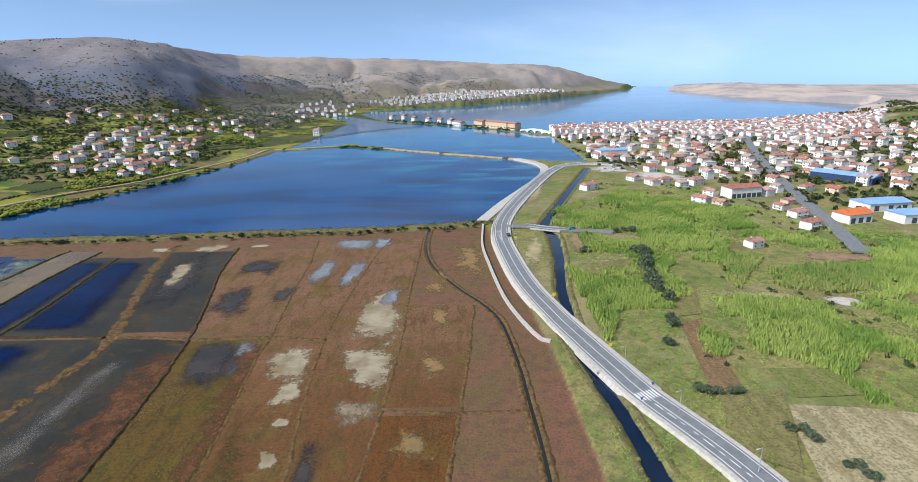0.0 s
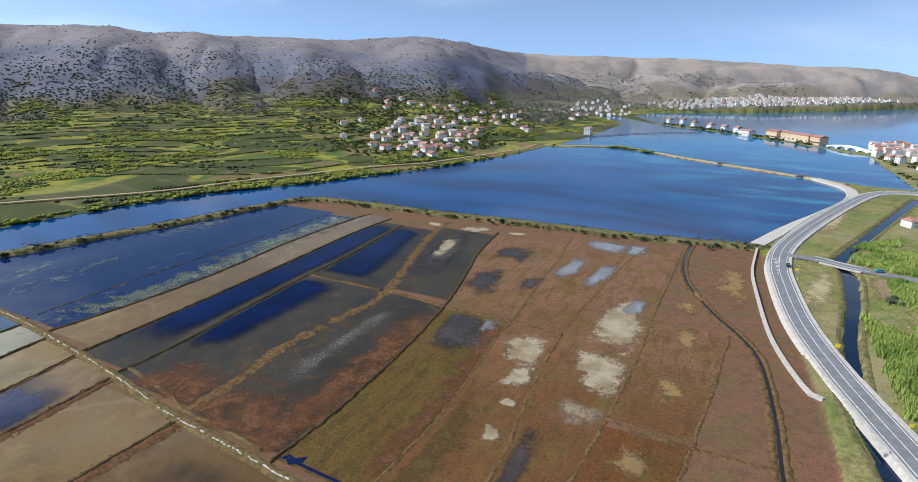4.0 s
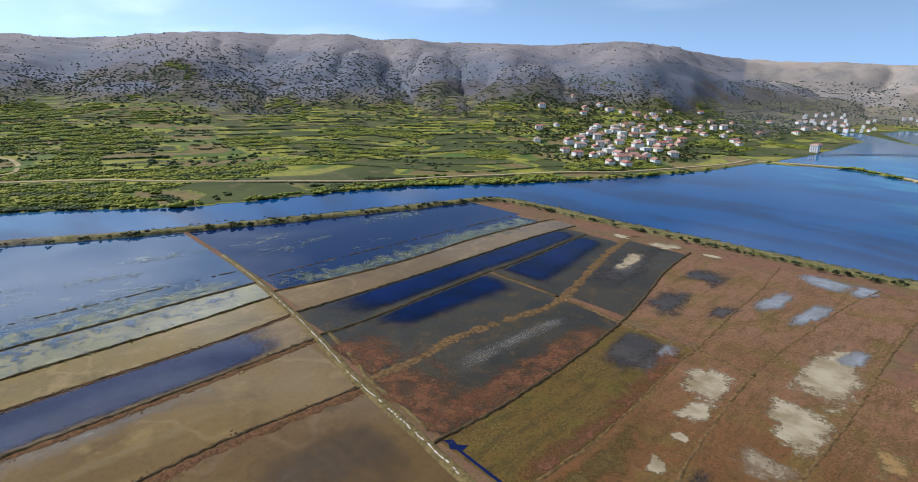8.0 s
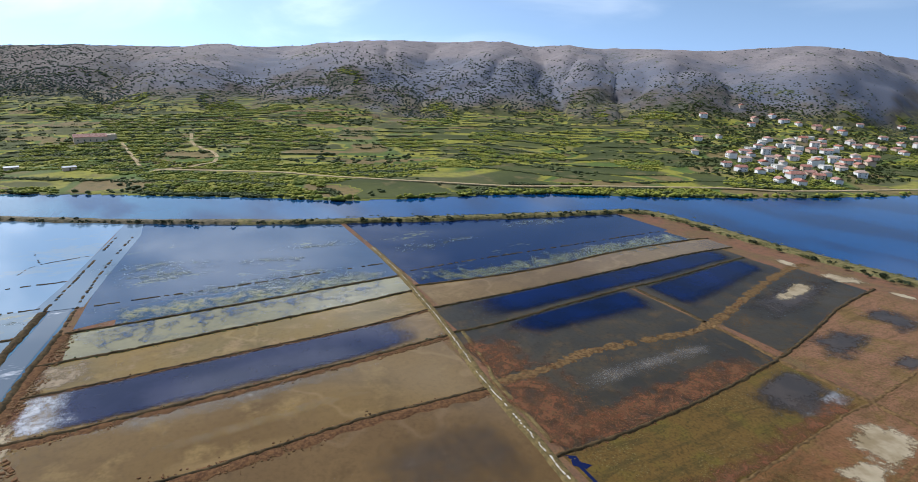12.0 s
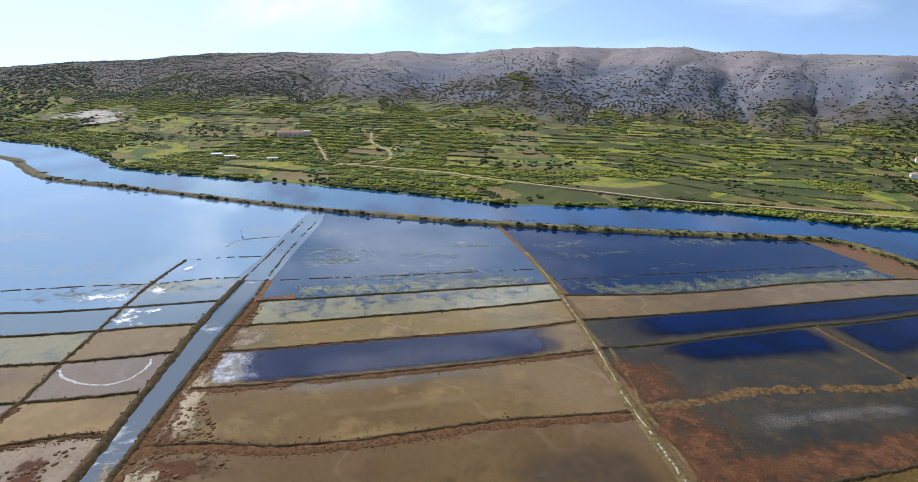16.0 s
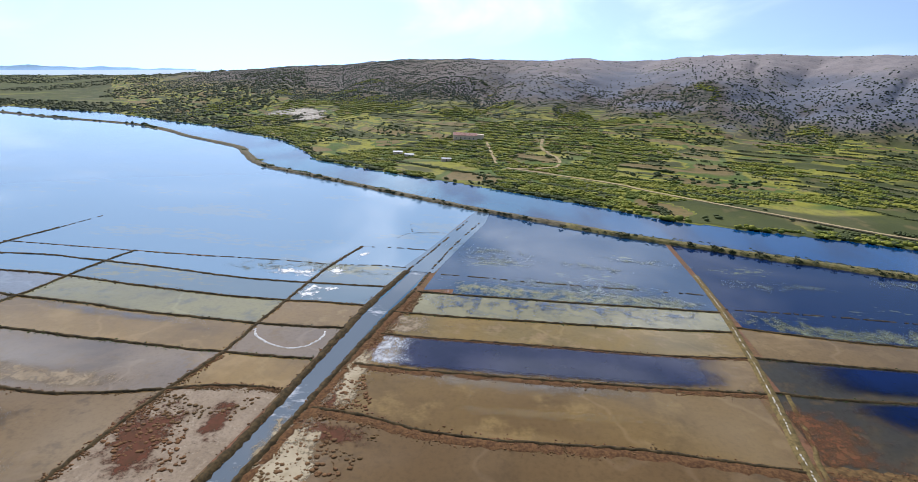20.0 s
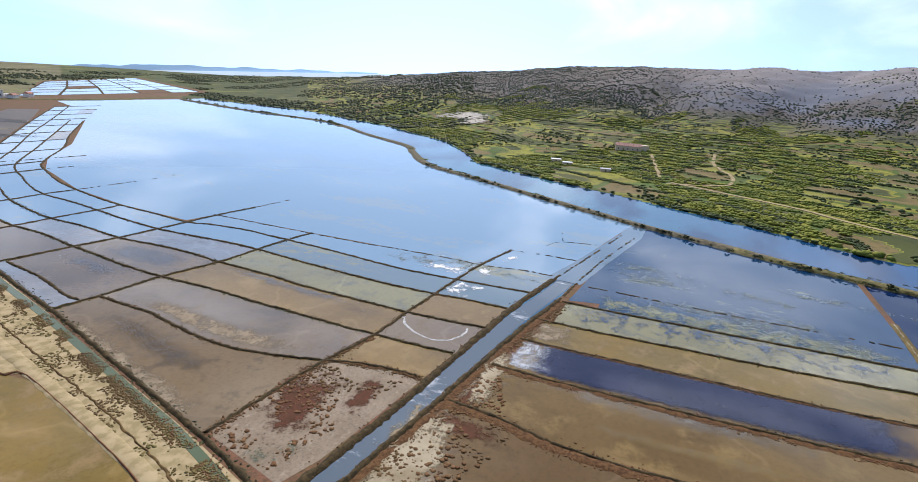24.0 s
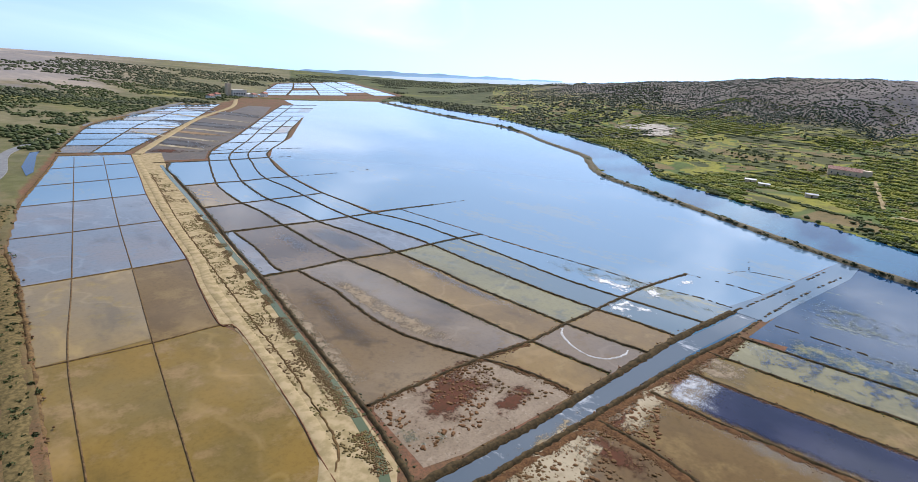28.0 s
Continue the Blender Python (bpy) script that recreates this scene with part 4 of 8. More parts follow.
M_RUSTBOARD = plain("rusty_boards", (0.120, 0.050, 0.026), (0.180, 0.085, 0.045), 0.8, 0.9, 0.1)
bund(EL3, 0.6, 0.42, M_RUSTBOARD, rough=0.03)
sheet("sandy_strip", [(-36, -50), (-48, -66), (-57, -80), (-60, -84), (-63.5, -89), (-69.2, -110.5), (-80, -162), (-77, -168), (-85.5, -202), (-95, -235), (-108, -297), (-122, -356), (-136, -406), (-160, -492), (-183, -492), (-163, -430), (-147, -370), (-130, -296), (-107, -197), (-97.5, -160), (-83.5, -105), (-75, -76), (-69, -70), (-50, -52)], 0.24, M_SAND, "pale sandy strip between pans and ditch", "sand", kind="structure")
strip("sandy_track", [(-40, -58), (-50, -70), (-58, -80), (-66, -92), (-73, -121), (-81.5, -161), (-88.5, -197), (-99, -235), (-112, -293), (-139, -401), (-160, -485)], 4.5, 0.2, 0.5, M_SAND, "pale sandy track beside the pans", "track", kind="structure", crown=0.7, rough=0.12, gap=3)
strip("ditch_water", [(-66, -70), (-73, -80), (-81.6, -104.5), (-87.5, -127), (-96, -159.5), (-105.5, -197), (-115.5, -241.5), (-129.5, -297), (-141.5, -348), (-153, -400), (-163, -440)], 2.6, 0.2, 0.30, M_DITCHGREEN, "narrow ditch of greenish brine", "ditch", kind="structure", crown=0.98, rough=0.0)
bund([(-54, -72), (-63, -84), (-70, -94), (-80, -132), (-89, -176), (-103, -240), (-117, -302), (-145, -410)], 0.9, 0.3, M_MARSHBUND)

# ---- road, dam, quay ----
ROAD = [(75, 70), (65.4, 102.7), (59.5, 118), (51.4, 136), (46.6, 151), (41.4, 168.2), (35.2, 190.3), (28, 223.4), (23.8, 263.5), (22.5, 300), (28, 340), (49, 410), (79.5, 495), (100, 533), (124.9, 545), (150, 535)]
strip("road_shoulder", ROAD, 12.5, 0.2, 1.75, M_STONE, "pale gravel shoulder of the road", "road shoulder", kind="structure", crown=0.86, gap=5)
strip("road", ROAD, 8.2, 1.7, 1.80, M_ASPHALT, "grey two-lane asphalt road", "road", kind="structure", crown=0.97, gap=5)
strip("side_road", [(24, 316), (39, 316), (52, 309), (86, 300)], 6.0, 1.2, 1.82, M_ASPHALT, "grey asphalt side road over the canal", "road", kind="structure", crown=0.95, gap=5)
strip("dam", [(-236, 700), (-143, 726), (-61, 669), (9, 621), (58, 588), (82, 566)], 8, -0.8, 1.3, M_SAND, "long low stone dam across the lagoon", "dam", kind="structure", crown=0.6, rough=0.2)
strip("quay", [(13, 332), (30, 379), (53, 434), (74, 490), (80, 541), (60, 586)], 9, -1, 1.6, M_STONE, "curved pale concrete quay along the lagoon", "quay", kind="structure", crown=0.8)
strip("low_wall", [(13, 324), (11, 284), (13, 251), (17, 211), (22.4, 186), (27, 172.6), (30, 171)], 1.2, 0.2, 1.3, M_STONE, "low white concrete wall below the road", "wall", kind="structure", crown=0.9)
M_MARSHDITCH = water("ditch_water_brown", (0.02, 0.022, 0.018), 0.05, 0.008, spec=0.3)
DITCH = [(-19, 321), (-19.3, 281), (-14.3, 252), (-2.7, 224), (6.9, 207), (13.9, 189), (17.4, 158), (18.3, 135), (19, 117), (19, 100), (18, 60)]
for o in (-1.7, 1.7):
    strip("ditch_bank", [(x + o * 0.8, y + (0.5 if o > 0 else -0.5)) for x, y in DITCH], 1.9, 0.05, 0.4, M_MARSHBUND, "low earth bank of a small ditch", "bank", kind="structure", crown=0.4, rough=0.3, gap=2)
strip("ditch_water", DITCH, 1.0, 0.14, 0.19, M_MARSHDITCH, "narrow dark ditch in the marsh", "ditch", kind="structure", crown=0.95)
for line, o in ((CANAL_W, -1.6), (CANAL_E, 1.6)):
    strip("canal_bank", [(x + o, y) for x, y in line], 5.0, -0.6, 0.95, M_GRASSY, "grassy bank of the canal", "bank", kind="structure", crown=0.3, rough=0.15, gap=3)
strip("town_road", [(196, 255, 2), (214, 306, 2), (247, 405, 2), (314, 586, 3), (398, 782, 4)], 8, -0.5, 0.6, M_ASPHALT, "asphalt road into the town", "road", kind="structure", crown=0.9)


# ---- houses ----
def part(name, bm, material, parent, label=""):
    me = bpy.data.meshes.new(name)
    bm.to_mesh(me)
    bm.free()
    me.materials.append(material)
    ob = new(name, me)
    ob.parent = parent
    return tagged(ob, label)


def box(x0, y0, z0, x1, y1, z1):
    bm = bmesh.new()
    bmesh.ops.create_cube(bm, size=1.0, matrix=Matrix.Translation(((x0 + x1) / 2, (y0 + y1) / 2, (z0 + z1) / 2)) @ Matrix.Diagonal((x1 - x0, y1 - y0, z1 - z0, 1)))
    return bm


def prism(w, d, z, rise, hip, over=0.4, thick=0.25):
    """A pitched roof over w x d with its ridge along x; hip: metres by which the ridge is drawn in."""
    bm = bmesh.new()
    a, b = w / 2 + over, d / 2 + over
    low = [bm.verts.new(p) for p in ((-a, -b, z), (a, -b, z), (a, b, z), (-a, b, z))]
    mid = [bm.verts.new(p) for p in ((-a, -b, z + thick), (a, -b, z + thick), (a, b, z + thick), (-a, b, z + thick))]
    r = [bm.verts.new((-a + hip, 0, z + thick + rise)), bm.verts.new((a - hip, 0, z + thick + rise))]
    bm.faces.new(low[::-1])
    for i in range(4):
        bm.faces.new((low[i], low[(i + 1) % 4], mid[(i + 1) % 4], mid[i]))
    bm.faces.new((mid[0], mid[1], r[1], r[0]))
    bm.faces.new((mid[2], mid[3], r[0], r[1]))
    bm.faces.new((mid[1], mid[2], r[1]))
    bm.faces.new((mid[3], mid[0], r[0]))
    bmesh.ops.recalc_face_normals(bm, faces=bm.faces[:])
    return bm


def wall_paint(name, c, c2):
    k = Mat(name, 0.85, 0.2)
    t = k.mix(k.rand(), c, c2)
    k.color(k.mix(k.step(k.noise(3), 0.4, 0.8), t, tuple(v * 0.75 for v in c)))
    return k.m


def tile_paint(name, c, c2):
    k = Mat(name, 0.85, 0.2)
    t = k.mix(k.rand(), c, c2)
    k.color(k.mix(k.step(k.noise(1.5), 0.4, 0.7), t, tuple(v * 0.65 for v in c)))
    return k.m


M_WALL = wall_paint("white_render", (0.82, 0.81, 0.79), (0.74, 0.71, 0.67))
M_WALL2 = wall_paint("cream_render", (0.72, 0.58, 0.42), (0.60, 0.46, 0.34))
M_TILE = tile_paint("red_tiles", (0.37, 0.145, 0.100), (0.42, 0.255, 0.205))
M_TILE2 = tile_paint("pale_tiles", (0.47, 0.36, 0.30), (0.40, 0.26, 0.20))
M_GLASS = plain("window_glass", (0.05, 0.06, 0.075), (0.09, 0.10, 0.11), 0.7, 0.2, 0.5)


def house(w, d, storeys, wall, tile, label, hip=0.0, flat=False, wing=False):
    base = tagged(new("house"), label, "house", "houses of the town")
    h = 2.9 * storeys
    part("wall", box(-w / 2, -d / 2, -3, w / 2, d / 2, h), wall, base)
    if flat:
        part("roof", box(-w / 2 - 0.3, -d / 2 - 0.3, h, w / 2 + 0.3, d / 2 + 0.3, h + 0.35), M_STONE, base, "flat pale roof")
    else:
        part("roof", prism(w, d, h, d * 0.30, hip, 0.55), tile, base)
        part("chimney", box(w * 0.22, -0.9, h + 0.5, w * 0.22 + 0.7, -0.2, h + d * 0.30 + 0.9), wall, base)
    for s in range(storeys):
        for sx in (-0.28, 0.28):
            for sy in (-1, 1):
                part("window", box(sx * w - 0.65, sy * (d / 2 + 0.02) - 0.05, s * 2.9 + 1.0, sx * w + 0.65, sy * (d / 2 + 0.02) + 0.05, s * 2.9 + 2.3), M_GLASS, base)
    if wing:
        part("balcony", box(-w * 0.4, -d / 2 - 1.4, 2.8, w * 0.4, -d / 2, 3.0), M_STONE, base)
    return base


KINDS = [house(11, 9, 2, M_WALL, M_TILE, "white rendered house with a red tiled roof", wing=True), house(10, 10, 2, M_WALL, M_TILE2, "white rendered house with a pale tiled hipped roof", hip=3.5), house(14, 9, 2, M_WALL, M_TILE, "long white house with a red roof", hip=2.5),
         house(9, 8, 3, M_WALL, M_TILE2, "tall white house with a weathered tiled roof"), house(10, 9, 2, M_WALL2, M_TILE, "cream rendered house with an orange-red roof"), house(11, 10, 2, M_WALL, M_TILE, "white flat-roofed modern house", flat=True)]


# ---- silt, brine and plants lying in the pans ----
def ragged(mat_name, base, jag=1.0, thin=1.0, lo=0.22, hi=0.42):
    """A surface that breaks up along its rim, and all over where it is thin."""
    k = base
    edge = k.attr("rim")[0]
    n = k.math("ADD", k.math("MULTIPLY", k.noise(6, 5, 0.65), 0.6), k.math("MULTIPLY", k.noise(1.1, 5, 0.75), 0.4))
    a = k.step(k.math("ADD", k.math("MULTIPLY", edge, thin), k.math("MULTIPLY", k.math("SUBTRACT", n, 0.5), jag)), lo, hi)
    k.put(k.b.inputs["Alpha"], a)
    return k.m


def two_tone(name, c, c2, size, rough, spec=0.4):
    k = Mat(name, rough, spec)
    k.color(k.mix(k.step(k.noise(size, 5, 0.6), 0.35, 0.68), c, c2))
    return k


M_PALE = ragged("p", two_tone("pale_silt", (0.34, 0.28, 0.185), (0.20, 0.150, 0.082), 9, 0.75, 0.2), 1.9, 0.9, 0.15, 0.45)
M_PALETHIN = ragged("p", two_tone("thin_pale_silt", (0.27, 0.21, 0.14), (0.19, 0.14, 0.09), 4, 0.8, 0.15), 2.6, 0.8, 0.15, 0.85)
M_FROST = ragged("p", two_tone("salt_frost", (0.36, 0.39, 0.44), (0.20, 0.23, 0.30), 2.5, 0.4, 0.4), 2.2, 0.8, 0.10, 1.1)
M_SHEEN = ragged("p", two_tone("grey_silt_film", (0.19, 0.165, 0.135), (0.14, 0.12, 0.10), 9, 0.35, 0.3), 1.8, 0.75, 0.1, 1.3)
M_GOLDSILT = ragged("p", two_tone("golden_silt", (0.25, 0.165, 0.055), (0.20, 0.13, 0.045), 12, 0.3, 0.3), 1.2, 0.75, 0.1, 1.2)
M_DARKSILT = ragged("p", two_tone("dark_silt", (0.062, 0.040, 0.020), (0.078, 0.050, 0.024), 14, 0.3, 0.3), 1.5, 0.8, 0.1, 1.1)
M_OLIVEMAT = ragged("p", two_tone("olive_plants", (0.098, 0.066, 0.022), (0.078, 0.052, 0.020), 2, 0.95, 0.1), 2.4, 0.8, 0.1, 0.9)
M_ALGAEFILM = ragged("p", two_tone("olive_algae_film", (0.165, 0.165, 0.078), (0.120, 0.128, 0.070), 9, 0.12, 0.35), 3.4, 0.62, 0.15, 0.85)
M_DEEPFILM = ragged("p", two_tone("deeper_brine_film", (0.035, 0.060, 0.110), (0.060, 0.080, 0.115), 8, 0.05, 0.4), 4.2, 0.45, 0.2, 0.8)
# next layer but none deeper: blue sky reflection put into a thin colour
M_SKYTINT = ragged("p", two_tone("blue_sky_tint", (0.095, 0.118, 0.155), (0.120, 0.130, 0.150), 20, 0.04, 0.6), 1.6, 0.8, 0.1, 1.4)
M_ASHY = ragged("p", two_tone("grey_wet_silt", (0.24, 0.25, 0.26), (0.15, 0.14, 0.13), 6, 0.28, 0.5), 1.1, 0.9, 0.12, 0.6)
M_RUSTY = ragged("p", two_tone("ochre_plants", (0.24, 0.14, 0.045), (0.16, 0.11, 0.045), 5, 0.9), 2.4, 0.7, 0.15, 0.6)
M_DARKMUD = ragged("p", two_tone("dark_mud", (0.034, 0.029, 0.026), (0.058, 0.046, 0.038), 9, 0.5, 0.2), 1.8, 0.95, 0.05, 0.75)
# standing brine, with the deep blue of the reflected sky put into its colour
deep_brine = two_tone("deep_brine", (0.002, 0.007, 0.030), (0.003, 0.012, 0.060), 22, 0.05, 0.12)
deep_brine.b.inputs["IOR"].default_value = 1.2
slate_brine = two_tone("slate_brine", (0.010, 0.015, 0.042), (0.020, 0.024, 0.058), 14, 0.05, 0.4)
slate_brine.b.inputs["IOR"].default_value = 1.28
M_SLATEBRINE = ragged("p", slate_brine, 1.6, 1.2, 0.05, 0.9)
M_NAVY = ragged("p", deep_brine, 0.9, 1.2, 0.05, 0.95)
M_WINE = ragged("p", two_tone("red_glasswort_mat", (0.100, 0.038, 0.022), (0.072, 0.034, 0.018), 2, 0.9, 0.1), 2.6, 0.8, 0.15, 0.55)
M_RUSTMAT = ragged("p", two_tone("rust_plants", (0.135, 0.055, 0.028), (0.100, 0.055, 0.026), 1.2, 0.95, 0.1), 3.0, 0.7, 0.1, 0.85)
M_SALT = ragged("p", two_tone("white_salt", (0.66, 0.67, 0.68), (0.42, 0.43, 0.44), 2, 0.6), 4.2, 0.75, 0.3, 0.9)
M_ALGAE = ragged("p", two_tone("pale_algae", (0.135, 0.140, 0.065), (0.085, 0.098, 0.060), 6, 0.2, 0.3), 4.0, 0.5, 0.2, 0.9)
M_STRAWY = ragged("p", two_tone("dry_straw", (0.38, 0.31, 0.17), (0.25, 0.21, 0.10), 5, 0.95, 0.1), 1.6, 0.8, 0.15, 0.6)
M_DIRT = ragged("p", two_tone("bare_dirt", (0.28, 0.19, 0.115), (0.20, 0.14, 0.08), 5, 0.95, 0.1), 1.5, 0.9, 0.15, 0.5)
M_LAWN = ragged("p", two_tone("green_grass", (0.10, 0.17, 0.03), (0.15, 0.19, 0.05), 6, 0.95, 0.1), 1.2, 0.9, 0.15, 0.6)
M_GRAVEL = ragged("p", two_tone("white_gravel", (0.52, 0.47, 0.40), (0.36, 0.31, 0.25), 3, 0.95, 0.1), 1.6, 0.9, 0.15, 0.5)
LAYER = [0.0]


def patch(x, y, rx, ry, material, label, category="silt patch", turn=0.0, z=0.185, kind="", seed=None):
    """A thin ragged layer lying on the ground."""
    LAYER[0] = (LAYER[0] + 0.0031) % 0.14
    gen = random.Random(int(x * 7 + y * 13) if seed is None else seed)
    n, rings = 36, (0.0, 0.45, 0.8, 1.0, 1.25)
    ph = [gen.uniform(0, 6.28) for _ in range(4)]
    bm = bmesh.new()
    lay = bm.verts.layers.float_color.new("rim")
    ca, sa = math.cos(radians(turn)), math.sin(radians(turn))
    loops = []
    for r in rings:
        loop = []
        for i in range(n):
            t = i * math.tau / n
            k = r * (1 + 0.16 * math.sin(2 * t + ph[0]) + 0.10 * math.sin(3 * t + ph[1]) + 0.07 * math.sin(5 * t + ph[2]) + 0.04 * math.sin(9 * t + ph[3]))
            # squarish blobs, as the bunds shape them
            c, s = math.copysign(abs(math.cos(t)) ** 0.75, math.cos(t)), math.copysign(abs(math.sin(t)) ** 0.75, math.sin(t))
            u, v = rx * k * c, ry * k * s
            q = bm.verts.new((x + u * ca - v * sa, y + u * sa + v * ca, z + LAYER[0]))
            e = 1.0 - r / 1.25
            q[lay] = (e, e, e, 1)
            loop.append(q)
            if r == 0.0:
                break
        loops.append(loop)
    for i in range(n):
        bm.faces.new((loops[0][0], loops[1][i], loops[1][(i + 1) % n]))
    for a, b in zip(loops[1:], loops[2:]):
        for i in range(n):
            bm.faces.new((a[i], b[i], b[(i + 1) % n], a[(i + 1) % n]))
    me = bpy.data.meshes.new("patch")
    bm.to_mesh(me)
    bm.free()
    me.materials.append(material)
    ob = new(category.replace(" ", "_"), me)
    for outline, owner in PAN_LIST:
        if z < 0.5 and inside(np.array([x]), np.array([y]), outline)[0]:
            ob.parent = owner
            return tagged(ob, label)
    return tagged(ob, label, category, "patches on the plain", kind)


def blot(p, q, y0, y1, u0, u1, material, label, fade=(0.2, 0.2, 0.15, 0.15), z=0.21, name="silt_patch", na=10, nb=26):
    """A thin layer between two lines of the plan, from the share u0 to u1 across and y0 to y1 along, thinning out towards its four sides by the shares in fade."""
    LAYER[0] = (LAYER[0] + 0.0031) % 0.14
    bm = bmesh.new()
    lay = bm.verts.layers.float_color.new("rim")

    def soft(v, w):
        v = min(1.0, max(0.0, v / max(w, 1e-3)))
        return v * v * (3 - 2 * v)

    rows = []
    for j in range(nb + 1):
        b = j / nb
        y = y0 + (y1 - y0) * b
        xa, xb = along(p, y), along(q, y)
        row = []
        for i in range(na + 1):
            a = i / na
            v = bm.verts.new((xa + (xb - xa) * (u0 + (u1 - u0) * a), y, z + LAYER[0]))
            e = 0.8 * soft(a, fade[0]) * soft(1 - a, fade[1]) * soft(b, fade[2]) * soft(1 - b, fade[3])
            v[lay] = (e, e, e, 1)
            row.append(v)
        rows.append(row)
    for r, t in zip(rows, rows[1:]):
        for i in range(na):
            bm.faces.new((r[i], r[i + 1], t[i + 1], t[i]))
    bmesh.ops.recalc_face_normals(bm, faces=bm.faces[:])
    me = bpy.data.meshes.new(name)
    bm.to_mesh(me)
    bm.free()
    me.materials.append(material)
    ob = new(name, me)
    xm, ym = (along(p, (y0 + y1) / 2) * (1 - (u0 + u1) / 2) + along(q, (y0 + y1) / 2) * (u0 + u1) / 2), (y0 + y1) / 2
    for outline, owner in PAN_LIST:
        if inside(np.array([xm]), np.array([ym]), outline)[0]:
            ob.parent = owner
            return tagged(ob, label)
    return tagged(ob, label, "silt patch", "patches on the plain")


PALE_SPOTS = ((-33, 195, 7.4, 18, -1), (-31, 158, 7, 11, 5), (-31, 132, 6, 6, 0), (-57, 160, 5.2, 11, 9), (-53, 142, 3, 5.2, 14), (-50, 128, 1.7, 2.1, 11), (-49, 113, 1.5, 3.6, 13), (-14, 118, 3, 3, 3))
for i, (x, y, rx, ry, tn) in enumerate(PALE_SPOTS):
    patch(x, y, rx * 1.22, ry * 1.15, M_PALETHIN if i == 2 else M_PALE, "pale dried silt in the red marsh", turn=tn)
for x, y, rx, ry, tn in ((-75, 165, 3.6, 10.5, 10), (-67, 248, 4.6, 14, 0), (-52, 245, 4, 15, -3), (-59, 291, 9, 10, 0), (-30.5, 214, 3.5, 8, 0), (-44, 292, 5, 8, 0)):
    patch(x, y, rx * 1.15, ry * 1.1, M_ASHY, "grey wet silt mirroring the sky", turn=tn)
for x, y, rx, ry in ((-9, 195, 3.6, 18), (-10, 156, 4.8, 7), (4, 262, 7, 34), (-12, 225, 4, 9), (-9, 240, 3, 8), (-14, 118, 5.5, 6.5)):
    patch(x, y, rx, ry, M_RUSTY, "ochre marsh plants on damp silt")
for x, y, rx, ry, tn in ((-100, 256, 9, 12.5, 8), (-97, 213, 6.5, 19, 9), (-77, 219, 4.6, 9, 3), (-80, 160, 8, 12, 4), (-133, 240, 9, 34, 14)):
    patch(x, y, rx, ry, M_DARKMUD, "dark wet mud drying in the pan", turn=tn)
for x, y, rx, ry, tn in ((-137, 250, 4.5, 14, 16), (-138, 288, 9, 6, 6), (-165, 286, 7, 3.4, 0), (-112, 290, 5, 3, 0)):
    patch(x, y, rx, ry, M_PALE, "pale dried silt in a dark pan", z=0.23, turn=tn)
for p, q, y0, y1, u0, u1 in ((W0, W1, -36, 86, 0.15, 1.0), (W0, W1, 10, 88, 0.4, 1.0), (E2, E3, 92, 270, 0.35, 1.0), (E2, E3, 190, 284, 0.1, 1.0)):
    blot(p, q, y0, y1, u0, u1, M_ALGAEFILM, "olive algae film on shallow brine", (0.45, 0.1, 0.15, 0.15), 0.17, "algae_film")
blot(W1, W2, -38, 86, 0.0, 1.0, M_DEEPFILM, "blotches of deeper brine", (0.1, 0.7, 0.1, 0.2), 0.19, "brine_film")
NAVY = "deep blue brine standing in the pan"
blot(E4, E5, 90, 271, 0.02, 0.98, M_NAVY, NAVY, (0.12, 0.35, 0.22, 0.06), name="brine_pool")
blot(E5, E6, 98, 180, 0.02, 0.62, M_NAVY, NAVY, (0.10, 0.65, 0.35, 0.12), name="brine_pool")
blot(E5, E6, 184, 270, 0.02, 0.86, M_NAVY, NAVY, (0.08, 0.55, 0.12, 0.12), name="brine_pool")
blot(W3, W4, -42, 82, 0.01, 0.99, M_SLATEBRINE, NAVY, (0.12, 0.18, 0.10, 0.22), name="brine_pool")
blot(W3, W4, -45, -27, 0.03, 0.97, M_FROST, "frosted salt at the end of the pan", (0.12, 0.15, 0.15, 0.75), 0.36, "salt_crust")
blot(E6, E7, 80, 178, 0.55, 1.02, M_RUSTMAT, "rust-coloured plants creeping over the silt", (0.5, 0.05, 0.1, 0.2), name="plant_mat")
blot(E6, E7, 78, 112, 0.0, 1.0, M_RUSTMAT, "rust-coloured plants creeping over the silt", (0.1, 0.1, 0.1, 0.7), name="plant_mat")
blot(E5, E6, 82, 112, 0.1, 1.0, M_RUSTMAT, "rust-coloured plants creeping over the silt", (0.3, 0.05, 0.1, 0.8), name="plant_mat")
# whitish sheen on the dark silt, laid on as a pale colour layer
blot(E6, E7, 96, 172, 0.18, 0.60, M_SHEEN, "greyish sheen painted on the drying silt", (0.5, 0.5, 0.3, 0.2), 0.22, "salt_film")
blot(E7, E8, 80, 178, 0.68, 1.0, M_RUSTMAT, "rust-coloured plants along a bund", (0.6, 0.05, 0.1, 0.1), name="plant_mat")
blot(E7, E8, 140, 178, 0.1, 0.8, M_DARKMUD, "dark mud in the overgrown pan", (0.3, 0.4, 0.5, 0.2), name="mud_patch")
